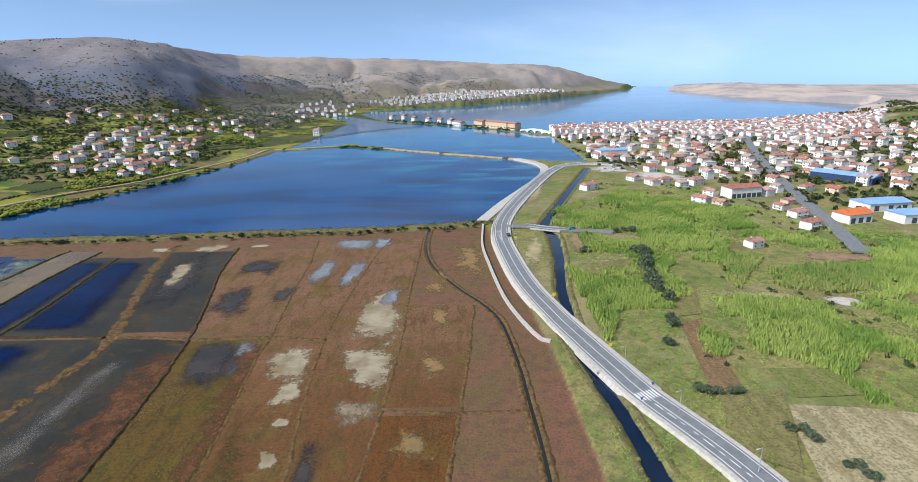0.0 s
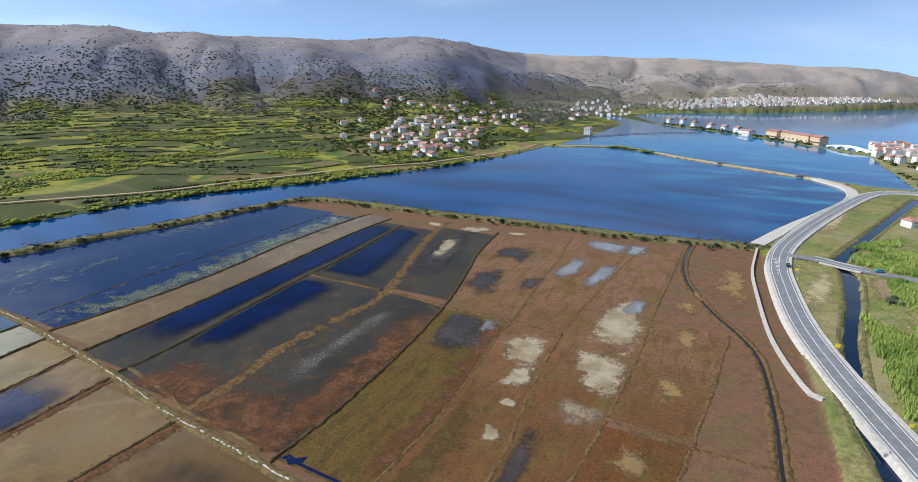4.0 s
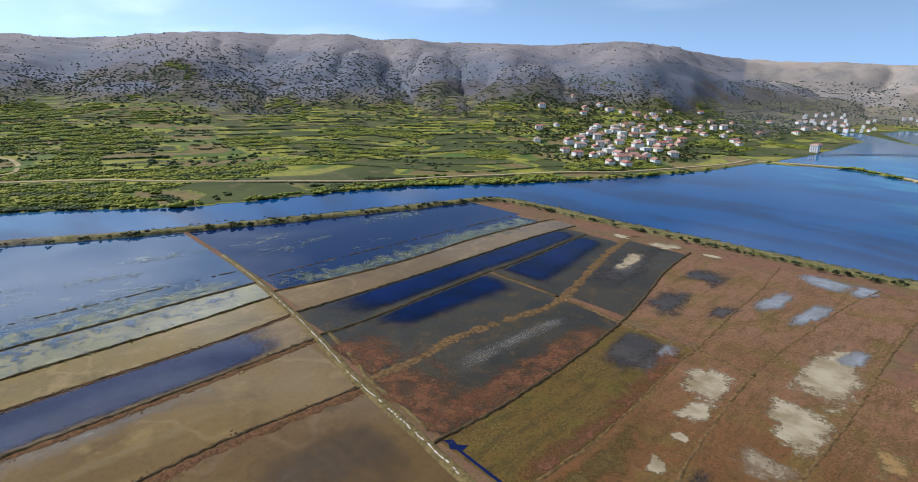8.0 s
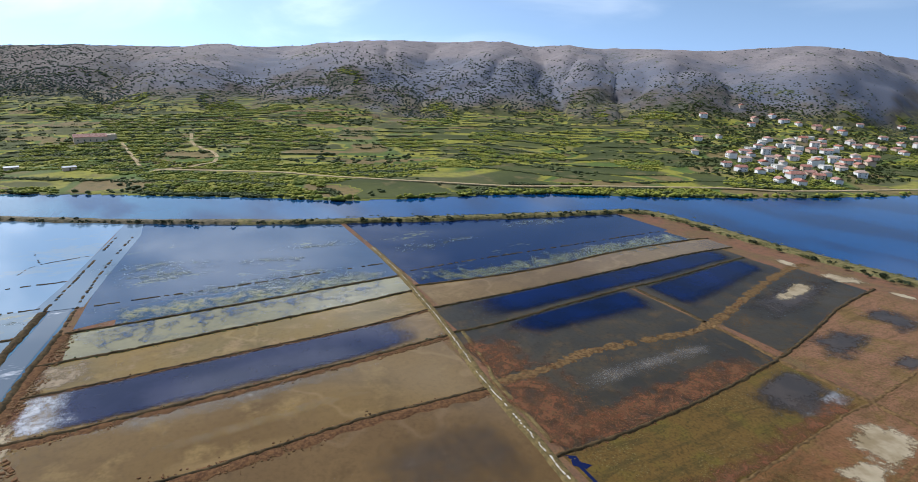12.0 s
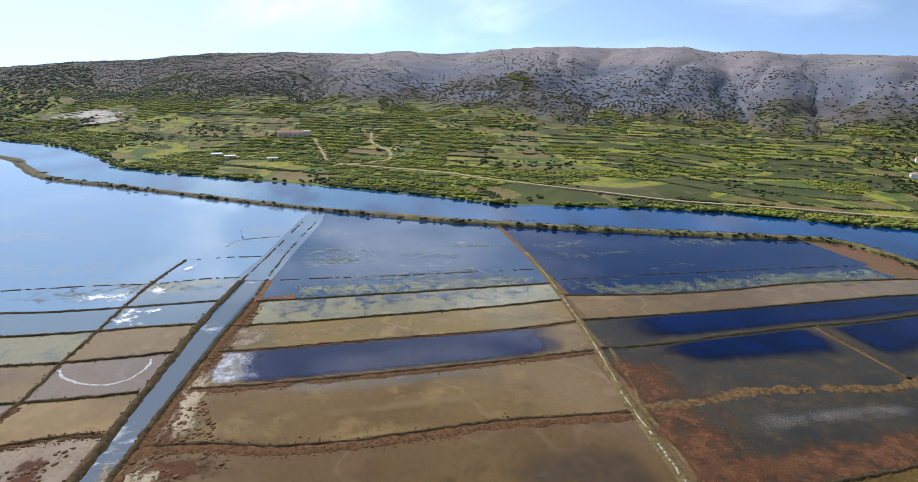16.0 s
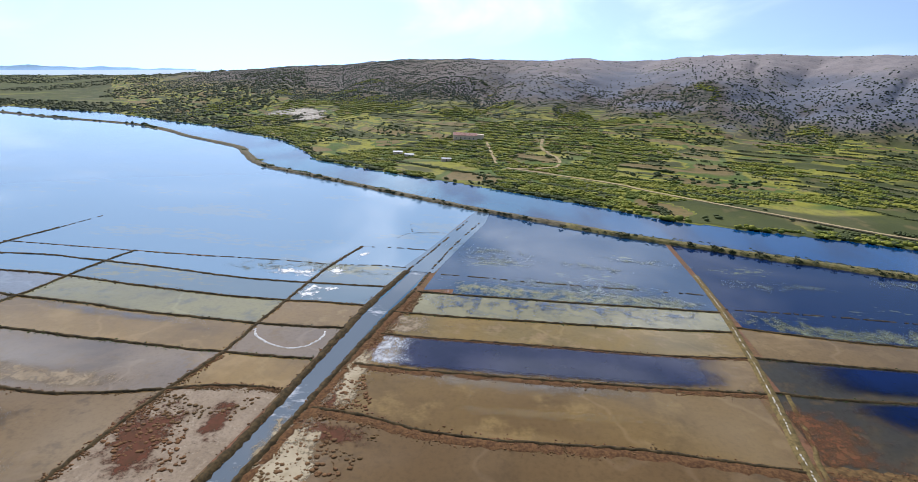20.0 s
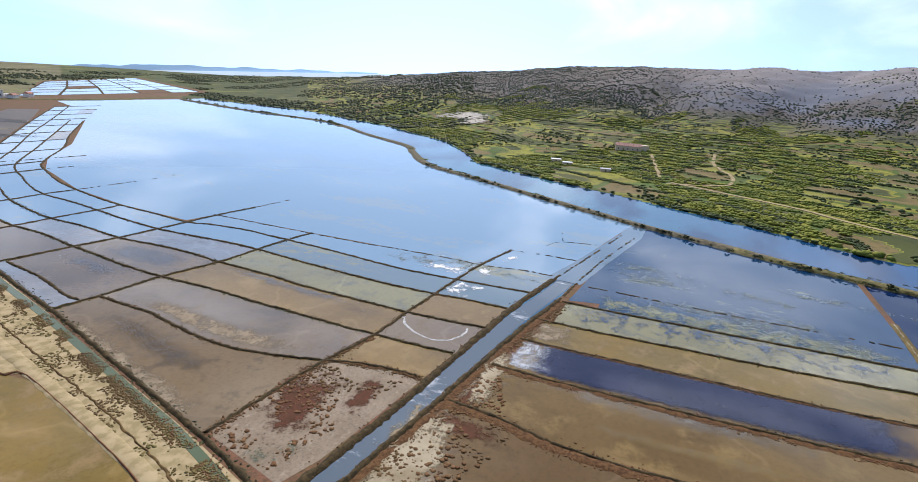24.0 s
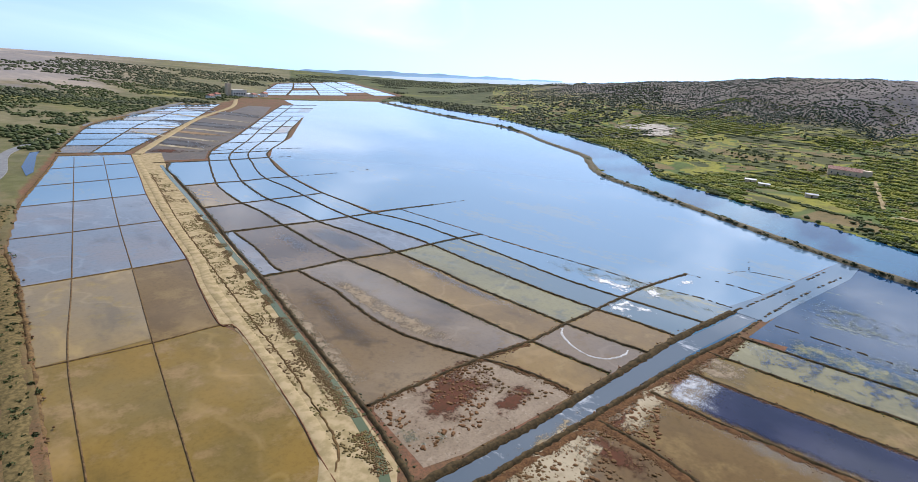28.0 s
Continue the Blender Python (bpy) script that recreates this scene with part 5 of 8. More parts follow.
blot(E8, E9, 76, 140, 0.05, 0.6, M_OLIVEMAT, "olive marsh plants over the silt", (0.3, 0.5, 0.1, 0.5), name="plant_mat")
blot(E9, E10, 76, 130, 0.05, 0.5, M_DARKMUD, "dark damp silt in the marsh", (0.3, 0.6, 0.1, 0.5), name="mud_patch")
blot(W4, W5, -44, 70, 0.0, 0.40, M_SHEEN, "pale streak of silt along the pan", (0.1, 0.7, 0.3, 0.5), 0.2, "silt_film")
blot(W4, W5, -30, 60, 0.45, 0.72, M_GOLDSILT, "golden streak of silt in the pan", (0.5, 0.5, 0.4, 0.4), 0.2, "silt_film")
blot(W4, W5, -52, -36, 0.05, 0.98, M_PALETHIN, "pale dry mud at the canal end", (0.2, 0.2, 0.1, 0.8), 0.2)
blot(W2, W3, -44, -20, 0.05, 0.95, M_PALETHIN, "pale dry mud at the canal end", (0.2, 0.2, 0.1, 0.9), 0.2)
blot(L5, L6, -190, -100, 0.50, 0.98, M_PALETHIN, "pale tide line of silt", (0.5, 0.3, 0.3, 0.3), 0.2)
blot(L6, DITCH_S, -190, -102, 0.72, 1.0, M_PALETHIN, "pale drying rim of the pan", (0.7, 0.1, 0.2, 0.2), 0.2)
blot(L6, DITCH_S, -186, -110, 0.15, 0.75, M_DARKSILT, "dark damp silt in the pan", (0.5, 0.5, 0.4, 0.4), 0.2)
blot(W5, [(-60, -61), (-55, 30), (-62, 75)], 25, 75, 0.1, 0.75, M_DARKSILT, "dark damp silt in the pan", (0.3, 0.5, 0.4, 0.2), 0.2)
# blue sky reflections at the far sides of the pans, laid on as colour
blot(L4, L5, -188, -96, 0.05, 0.45, M_SKYTINT, "blue sky reflection painted over the brine", (0.2, 0.7, 0.3, 0.4), 0.2, "brine_film")
blot(L4, L5, -256, -192, 0.1, 0.9, M_SKYTINT, "blue sky reflection painted over the brine", (0.3, 0.3, 0.4, 0.3), 0.2, "brine_film")
blot(L5, L6B, -256, -205, 0.1, 0.6, M_SKYTINT, "blue sky reflection painted over the brine", (0.3, 0.6, 0.4, 0.4), 0.2, "brine_film")
for x, y, rx, ry, tn in ((-108, -88, 15, 9, 8), (-118, -74, 11, 3, 8), (-70, -63, 10, 2.5, 8), (-95, -52, 9, 4, 8), (-70, -45, 9, 8, 0), (-118, -45, 5, 9, 0), (-135, -47, 10, 2.5, 0), (-165, -44, 10, 2.2, 0), (-70, 60, 8, 10, 0)):
    patch(x, y, rx, ry, M_WINE, "mat of red glasswort on the mud", "glasswort mat", turn=tn)
patch(-92, -48, 30, 8.5, M_PALE, "pale dry mud dotted with glasswort", turn=8)
patch(-148, -46, 20, 3, M_PALE, "pale dry mud beside the canal", turn=4)
patch(-85, -85, 2.6, 9, M_ALGAE, "greenish shallow brine pool", "pool", turn=-8)
patch(-91, -77, 3.5, 2.6, M_ALGAE, "greenish shallow brine pool", "pool")
for x, y, rx, ry in ((-214, -82, 4, 9), (-207, -84, 7, 5), (-230, -100, 5, 14), (-236, -82, 5, 6), (-262, -78, 6, 3)):
    patch(x, y, rx, ry, M_SALT, "white salt foam on the brine", "salt foam", z=0.24)
gen = random.Random(21)
for x0, x1, y0, y1, n in ((-300, -245, 110, 250, 4), (-300, -245, -20, 90, 5), (-226, -216, 100, 260, 5), (-240, -225, -80, -170, 2), (-246, -238, 0, 80, 3)):
    for _ in range(n):
        patch(gen.uniform(x0, x1), gen.uniform(y0, y1), gen.uniform(4, 9), gen.uniform(10, 28), M_ALGAE, "pale algae floating on shallow brine", "algae patch")
M_CRUST = plain("salt_crust", (0.46, 0.46, 0.46), (0.26, 0.24, 0.22), 0.9, 0.7, 0.3)
arc = [(-171, -90), (-166, -87), (-162.5, -82.5), (-160, -77.4), (-159.6, -71.5), (-162.5, -67), (-168.5, -64.5), (-174, -65)]
strip("salt_ring", arc, 0.8, 0.17, 0.21, M_CRUST, "white crescent of salt on wet silt", "salt crust", crown=0.6, gap=1.0, rough=0.3)

# plots and bare places on the east plain
for x, y, rx, ry, m, text in ((151, 199, 9, 5, M_GRAVEL, "low heap of pale gravel"), (183, 252, 16, 9, M_DIRT, "bare brown earth beside reeds"), (65, 283, 7, 18, M_DIRT, "bare sandy earth by the side road"),
                              (75, 245, 12, 20, M_STRAWY, "pale dry grass field"), (150, 312, 16, 8, M_LAWN, "green plot among reeds"), (230, 262, 30, 22, M_LAWN, "green meadow by the town road"), (37, 270, 5, 36, M_STRAWY, "dry grass verge between road and canal"),
                              (58, 420, 8, 50, M_STRAWY, "dry grass between road and canal"), (170, 470, 24, 22, M_GRAVEL, "gravel yard at the edge of the town"), (140, 510, 16, 22, M_GRAVEL, "pale gravel car park"), (120, 205, 18, 8, M_STRAWY, "pale dry grass field")):
    patch(x, y, rx, ry, m, text, "plot", turn=-12 if x < 60 else 0, z=1.06)



def furrowed(name, c, c2, gap, turn):
    """Bare or mown field with drawn-out rows."""
    k = Mat(name, 0.95, 0.1)
    rows = k.noise(gap, 4, 0.6, (1.0, 0.12, 1.0), turn)
    c3 = k.mix(k.step(rows, 0.38, 0.62), c, c2)
    k.color(k.mix(k.step(k.noise(0.8, 4, 0.7), 0.4, 0.7), c3, tuple(v * 0.6 for v in c2)))
    k.bump(rows, 0.2, 0.4)
    return k.m


M_STUBBLE = furrowed("pale_stubble", (0.40, 0.33, 0.19), (0.27, 0.22, 0.115), 2.2, -70)
M_FALLOW = furrowed("olive_fallow", (0.22, 0.185, 0.075), (0.165, 0.145, 0.055), 1.8, 10)
M_TILLED = furrowed("tilled_earth", (0.23, 0.145, 0.075), (0.175, 0.115, 0.055), 1.5, 12)
M_MOWN = furrowed("mown_grass", (0.20, 0.19, 0.07), (0.15, 0.165, 0.045), 2.0, 14)
for pts, m, text in (([(89, 131), (106, 129), (122, 126), (116, 100), (78, 96), (84, 118)], M_STUBBLE, "pale mown field with faint rows"), ([(72, 137), (91, 138), (84, 119), (77, 104), (66, 112), (68, 119)], M_FALLOW, "olive fallow field"),
                     ([(101, 145), (110, 147), (108, 137), (99, 138)], M_STUBBLE, "small dry straw plot"), ([(93, 150), (114, 150), (113, 135), (93, 134)], M_MOWN, "mown green plot"), ([(79, 183), (88, 186), (81, 141), (71, 138)], M_TILLED, "narrow brown tilled field"),
                     ([(84, 218), (100, 220), (90, 190), (77, 188)], M_FALLOW, "olive grazing field"), ([(62, 250), (84, 256), (82, 222), (58, 236)], M_FALLOW, "olive grazing field"), ([(125, 140), (150, 150), (170, 140), (150, 112), (126, 118)], M_MOWN, "mown green field"), ([(155, 205), (190, 214), (200, 190), (160, 172)], M_FALLOW, "olive grazing field")):
    LAYER[0] += 0.006
    sheet("field", pts, 1.05 + LAYER[0], m, text, "field", "fields on the plain")


# ---- plants ----
def leaf_mat(name, c, c2, c3=None):
    k = Mat(name, 0.85, 0.15)
    t = k.mix(k.island(), c, c2)
    k.color(k.mix(k.step(k.noise(24), 0.4, 0.65), t, c3 or c2))
    return k.m


M_REED = leaf_mat("reed_leaves", (0.270, 0.355, 0.070), (0.400, 0.440, 0.125), (0.190, 0.280, 0.055))
M_DRYREED = leaf_mat("pale_reed_leaves", (0.270, 0.305, 0.080), (0.360, 0.360, 0.120), (0.210, 0.285, 0.070))
M_OLIVE_TREE = leaf_mat("grey_green_leaves", (0.08, 0.105, 0.055), (0.125, 0.145, 0.085), (0.09, 0.115, 0.065))
M_DARKBUSH = leaf_mat("dark_leaves", (0.034, 0.044, 0.020), (0.060, 0.070, 0.030), (0.046, 0.056, 0.026))
M_LIGHTBUSH = leaf_mat("light_leaves", (0.170, 0.185, 0.022), (0.240, 0.225, 0.035), (0.110, 0.135, 0.022))
M_MIDBUSH = leaf_mat("mid_leaves", (0.062, 0.078, 0.026), (0.102, 0.114, 0.036), (0.055, 0.070, 0.026))
M_RUSTBUSH = leaf_mat("rusty_glasswort", (0.118, 0.054, 0.022), (0.170, 0.086, 0.036), (0.105, 0.062, 0.024))
M_MARSHRED = leaf_mat("marsh_red_leaves", (0.092, 0.048, 0.019), (0.152, 0.082, 0.032), (0.100, 0.066, 0.021))
M_DIKEGRASS = leaf_mat("dike_grass_leaves", (0.150, 0.135, 0.048), (0.205, 0.170, 0.070), (0.115, 0.118, 0.040))
M_HILLSCRUB = leaf_mat("juniper_leaves", (0.050, 0.066, 0.048), (0.076, 0.092, 0.064), (0.060, 0.074, 0.056))
M_FARWOOD = leaf_mat("dull_scrub_leaves", (0.060, 0.070, 0.034), (0.085, 0.092, 0.044), (0.07, 0.078, 0.04))
M_OLIVEBROWN = leaf_mat("olive_marsh_leaves", (0.120, 0.096, 0.032), (0.165, 0.128, 0.044), (0.125, 0.076, 0.032))
M_BARK = plain("bark", (0.08, 0.06, 0.045), (0.12, 0.10, 0.08), 0.4, 0.95, 0.1)


def join(name, verts, faces, material, label, category, kind="stuff", parent=None):
    """One mesh from arrays of vertices and triangles."""
    me = bpy.data.meshes.new(name)
    me.vertices.add(len(verts))
    me.vertices.foreach_set("co", np.ascontiguousarray(verts, dtype=np.float32).ravel())
    me.loops.add(len(faces) * 3)
    me.loops.foreach_set("vertex_index", np.ascontiguousarray(faces, dtype=np.int32).ravel())
    me.polygons.add(len(faces))
    me.polygons.foreach_set("loop_start", np.arange(0, len(faces) * 3, 3, dtype=np.int32))
    me.update(calc_edges=True)
    me.materials.append(material)
    ob = new(name, me)
    ob.parent = parent
    return tagged(ob, label, category, kind=kind)


def ball_shape(gen):
    bm = bmesh.new()
    bmesh.ops.create_icosphere(bm, subdivisions=1, radius=1.0)
    v = np.array([p.co for p in bm.verts])
    f = np.array([[p.index for p in q.verts] for q in bm.faces])
    bm.free()
    v = v * gen.uniform(0.7, 1.25, (len(v), 1))
    v[:, 2] = np.maximum(v[:, 2], -0.45) + 0.4
    return v, f


def cushion_shape(gen, fine=2):
    """A low rounded cushion of dense growth with a lumpy top."""
    bm = bmesh.new()
    bmesh.ops.create_icosphere(bm, subdivisions=fine, radius=1.0)
    low = [f for f in bm.faces if f.calc_center_median().z < -0.35]
    bmesh.ops.delete(bm, geom=low, context="FACES")
    bm.verts.index_update()
    v = np.array([p.co for p in bm.verts])
    f = np.array([[p.index for p in q.verts] for q in bm.faces])
    bm.free()
    v = v * gen.uniform(0.72, 1.2, (len(v), 1)) * np.array([1.0, gen.uniform(0.7, 1.0), 1.0])
    v[:, 2] = (np.maximum(v[:, 2], -0.3) + 0.25) * 0.7
    return v, f


def leafy_shape(gen, leaves=34, size=0.26):
    """A clump of small leaf faces filling a rounded, gappy crown."""
    c = gen.normal(size=(leaves, 3))
    c /= np.linalg.norm(c, axis=1, keepdims=True)
    c *= gen.uniform(0.45, 1.0, (leaves, 1))
    c[:, 2] = np.abs(c[:, 2]) * 0.9 + 0.1
    a, b = gen.normal(size=(leaves, 3)), gen.normal(size=(leaves, 3))
    a /= np.linalg.norm(a, axis=1, keepdims=True)
    b -= a * (a * b).sum(1, keepdims=True)
    b /= np.linalg.norm(b, axis=1, keepdims=True)
    s = size * gen.uniform(0.7, 1.5, (leaves, 1))
    v = np.stack([c - a * s, c - b * s * 0.8, c + a * s, c + b * s * 0.8], 1).reshape(-1, 3)
    i = np.arange(leaves)[:, None] * 4
    return v, np.concatenate([i + [0, 1, 2], i + [0, 2, 3]])


def reed_shape(gen, blades=30):
    r, t = np.sqrt(gen.rand(blades)), gen.rand(blades) * math.tau
    x, y = r * np.cos(t), r * np.sin(t)
    h = gen.uniform(0.6, 1.0, blades)
    w = gen.uniform(0.06, 0.13, blades)
    q = gen.rand(blades) * math.tau
    dx, dy = np.cos(q) * w, np.sin(q) * w
    lx, ly = gen.normal(size=blades) * 0.16, gen.normal(size=blades) * 0.16
    z0 = np.zeros(blades)
    v = np.stack([np.stack([x - dx, y - dy, z0], 1), np.stack([x + dx, y + dy, z0], 1), np.stack([x + dx + lx, y + dy + ly, h * 0.75], 1), np.stack([x - dx * 0.5 + lx * 1.6, y - dy * 0.5 + ly * 1.6, h], 1)], 1).reshape(-1, 3)
    i = np.arange(blades)[:, None] * 4
    return v, np.concatenate([i + [0, 1, 2], i + [0, 2, 3]])


def plants(name, shape, places, wide, high, material, label, category, seed=0):
    """Many plants in one mesh: places is N x 3, wide and high are arrays of metres."""
    gen = np.random.RandomState(seed)
    shapes = [shape(gen) for _ in range(8)]
    n = len(places)
    which = gen.randint(0, 8, n)
    turn = gen.rand(n) * math.tau
    vs, fs, off = [], [], 0
    for k in range(8):
        m = which == k
        if not m.any():
            continue
        v, f = shapes[k]
        c, s = np.cos(turn[m])[:, None], np.sin(turn[m])[:, None]
        X = (v[None, :, 0] * c - v[None, :, 1] * s) * wide[m][:, None] + places[m][:, 0:1]
        Y = (v[None, :, 0] * s + v[None, :, 1] * c) * wide[m][:, None] + places[m][:, 1:2]
        Z = v[None, :, 2] * high[m][:, None] + places[m][:, 2:3]
        vs.append(np.stack([X, Y, Z], -1).reshape(-1, 3))
        cnt = int(m.sum())
        fs.append((f[None] + (np.arange(cnt) * len(v))[:, None, None] + off).reshape(-1, 3))
        off += cnt * len(v)
    return join(name, np.concatenate(vs), np.concatenate(fs), material, label, category)


def spread(poly, n, seed, z=None):
    """n points at random over a polygon of the plan, on the land."""
    gen = np.random.RandomState(seed)
    p = np.array(poly, float)
    out = np.zeros((0, 2))
    while len(out) < n:
        q = gen.uniform(p.min(0), p.max(0), (n * 2, 2))
        out = np.concatenate([out, q[inside(q[:, 0], q[:, 1], poly)]])
    out = out[:n]
    h = np.full(n, z) if z is not None else land_height(out[:, 0], out[:, 1])[0]
    return np.concatenate([out, np.maximum(h, 0.8)[:, None]], 1)


def line_spread(pts, n, wide, seed, z):
    gen = np.random.RandomState(seed)
    p = np.array([tuple(v)[:2] for v in smooth_line(pts, 3.0)])
    i = gen.randint(0, len(p), n)
    q = p[i] + gen.normal(size=(n, 2)) * wide
    return np.concatenate([q, np.full((n, 1), z)], 1)


def some(n, lo, hi, seed):
    return np.random.RandomState(seed).uniform(lo, hi, n)


REEDS = [[(49, 246), (56, 234), (80, 218), (74, 197), (61, 195), (54, 180), (50, 167), (50, 180), (49, 201), (49, 220)], [(101, 286), (151, 294), (125, 246), (88, 244)], [(110, 207), (139, 197), (136, 177), (132, 160), (117, 146), (116, 130), (112, 131), (112, 149), (102, 157), (93, 161), (103, 178)],
         [(133, 263), (146, 253), (113, 210), (118, 230)], [(140, 237), (173, 243), (186, 227), (169, 211), (151, 208), (133, 216)], [(138, 176), (150, 163), (141, 152), (134, 160)], [(59, 355), (116, 406), (151, 383), (138, 320), (105, 303), (73, 311), (55, 319)], [(125, 367), (175, 346), (172, 304), (137, 300), (114, 321)], [(204, 259), (212, 241), (195, 219), (189, 234)],
         [(83, 179), (90, 169), (84, 154), (78, 162)]]
for i, (poly, dens) in enumerate(zip(REEDS, (0.5, 0.3, 0.42, 0.4, 0.3, 0.4, 0.26, 0.28, 0.3, 0.35))):
    q = np.array(poly)
    area = abs(np.dot(q[:, 0], np.roll(q[:, 1], 1)) - np.dot(q[:, 1], np.roll(q[:, 0], 1))) / 2
    n = int(area * dens)
    p = spread(poly, n, 40 + i, 0.9)
    if i in (6, 7, 1):
        p = p[lattice(p[:, 0], p[:, 1], 16, 60) > 0.36]
    n = len(p)
    plants("reed_bed", reed_shape, p, some(n, 1.0, 1.7, i), some(n, 1.8, 3.2, i + 9), M_REED if i not in (3, 4) else M_DRYREED, "dense stand of tall yellow-green reeds", "reeds", i)

# more reeds in drifts between the fields
DRIFT = [(62, 205), (66, 330), (125, 440), (185, 400), (205, 300), (235, 270), (200, 200), (150, 165), (128, 160)]
p = spread(DRIFT, 9000, 58, 0.9)
p = p[lattice(p[:, 0], p[:, 1], 19, 63) > 0.56]
plants("reed_drift", reed_shape, p, some(len(p), 1.0, 1.7, 3), some(len(p), 1.2, 2.6, 4), M_REED, "drifts of green reeds between the fields", "reeds", 19)
# loose grass tufts over the east plain
EAST = [(30, 80), (44, 150), (55, 240), (60, 330), (125, 470), (190, 420), (215, 330), (260, 280), (260, 180), (180, 120), (130, 70)]
p = spread(EAST, 17000, 5, 0.85)
p = p[(lattice(p[:, 0], p[:, 1], 22, 61) > 0.40) & ~inside(p[:, 0], p[:, 1], CANAL_W + CANAL_E[::-1])]
roadline = np.array([tuple(v)[:2] for v in smooth_line(ROAD + [], 6)])
far_from_road = np.array([np.min(np.hypot(roadline[:, 0] - x, roadline[:, 1] - y)) > 7.5 for x, y in p[:, :2]])
p = p[far_from_road]
for fx in ([(89, 131), (122, 126), (116, 100), (78, 96)], [(101, 145), (110, 147), (108, 137), (99, 138)], [(79, 183), (88, 186), (81, 141), (71, 138)]):
    p = p[~inside(p[:, 0], p[:, 1], fx)]
plants("meadow_grass", reed_shape, p, some(len(p), 0.5, 1.2, 1), some(len(p), 0.2, 0.6, 2), M_DRYREED, "patchy dry meadow grass", "grass", 11)
p = spread(EAST, 900, 6, 0.85)
p = p[(lattice(p[:, 0], p[:, 1], 30, 62) > 0.55) & (p[:, 0] > 66)]
plants("meadow_shrubs", leafy_shape, p, some(len(p), 0.7, 1.6, 3), some(len(p), 0.8, 1.8, 4), M_MIDBUSH, "low green shrubs in the meadow", "shrubs", 12)


def tree(x, y, z, r, h, material, label, seed, leaves=420, group="trees on the plain"):
    """A tapered trunk with limbs under a gappy crown of leaf clumps."""
    gen = np.random.RandomState(seed)
    base = tagged(new("tree"), label, "tree", group)
    base.location = (x, y, z)
    bm = bmesh.new()
    bmesh.ops.create_cone(bm, cap_ends=True, segments=7, radius1=0.09 * r + 0.06, radius2=0.05 * r, depth=h * 0.5, matrix=Matrix.Translation((0, 0, h * 0.25)))
    for k in range(4):
        a = k * 1.6 + gen.rand()
        tip = Vector((math.cos(a) * r * 0.55, math.sin(a) * r * 0.55, h * 0.72))
        root = Vector((0, 0, h * 0.38))
        turn = (tip - root).to_track_quat("Z", "Y").to_matrix().to_4x4()
        bmesh.ops.create_cone(bm, cap_ends=True, segments=5, radius1=0.05 * r, radius2=0.02 * r, depth=(tip - root).length, matrix=Matrix.Translation((root + tip) / 2) @ turn)
    part("trunk", bm, M_BARK, base)
    vs, fs, off = [], [], 0
    lobes = 7
    for k in range(lobes):
        v, f = leafy_shape(gen, leaves // lobes, 0.20)
        a = k * math.tau / lobes + gen.rand()
        o = np.array([math.cos(a) * r * 0.5 * gen.uniform(0.5, 1), math.sin(a) * r * 0.5 * gen.uniform(0.5, 1), h * gen.uniform(0.25, 0.55)])
        v = v * np.array([r * 0.62, r * 0.62, h * 0.45]) * gen.uniform(0.8, 1.15) + o
        vs.append(v)
        fs.append(f + off)
        off += len(v)
    join("crown", np.concatenate(vs), np.concatenate(fs), material, "", "", "", base)
    return base


ROWS_OF_TREES = [([(92, 268), (88, 250), (85, 238), (80, 214), (83, 205)], 20, 3.3, 5.4), ([(76, 186), (70, 166)], 5, 2.0, 3.4), ([(68, 149), (67, 141), (76, 137)], 7, 1.8, 2.6), ([(87, 124), (86, 117), (87, 110), (90, 102)], 9, 1.7, 2.4), ([(100, 300), (92, 304), (88, 300)], 5, 2.2, 3.2), ([(61, 272), (64, 266), (58, 285)], 4, 1.8, 2.2)]
sd = 100
for pts, n, r, h in ROWS_OF_TREES:
    for p in line_spread(pts, n, 1.2, sd, 0.85):
        sd += 1
        g = random.Random(sd)
        tree(p[0], p[1], p[2], r * g.uniform(0.7, 1.2), h * g.uniform(0.75, 1.15), M_OLIVE_TREE, "grey-green tree in a hedge row", sd)

# bushes along the dike, the lane and the bunds
DIKE_LINE = [(10, 330), (-39, 319), (-112, 315), (-193, 309), (-259, 308), (-287, 295), (-300, 240), (-321, 154), (-345, 70), (-384, -25), (-418, -92), (-461, -170), (-503, -246)]
gen = random.Random(4)
p = line_spread([(x + 4, y - 5) for x, y in DIKE_LINE[:6]], 130, 2.2, 71, 1.0)
for q in p[:75]:
    s = gen.uniform(0.7, 1.7)
    b = plants("bush", lambda g: leafy_shape(g, 40, 0.3), q[None], np.array([s * 1.2]), np.array([s]), M_DARKBUSH, "dark green bush on the grassy dike", "bush", int(abs(q[0]) * 10))
    tagged(b, kind="thing", group="bushes on the dike")
p = line_spread([(x + 3, y) for x, y in DIKE_LINE[5:]], 230, 2.4, 72, 1.0)
w = np.random.RandomState(8).rand(len(p)) ** 2
plants("dike_shrubs", leafy_shape, p, 0.8 + w * 1.6, 0.6 + w * 1.6, M_DARKBUSH, "dark shrubs strung along the dike", "shrubs", 13)
p = line_spread(DIKE_LINE, 3800, 3.2, 73, 1.05)
p = p[p[:, 1] > 60]
plants("dike_grass", reed_shape, p, some(len(p), 0.7, 1.5, 5), some(len(p), 0.3, 0.8, 6), M_DIKEGRASS, "dry grass on the dike", "grass", 14)
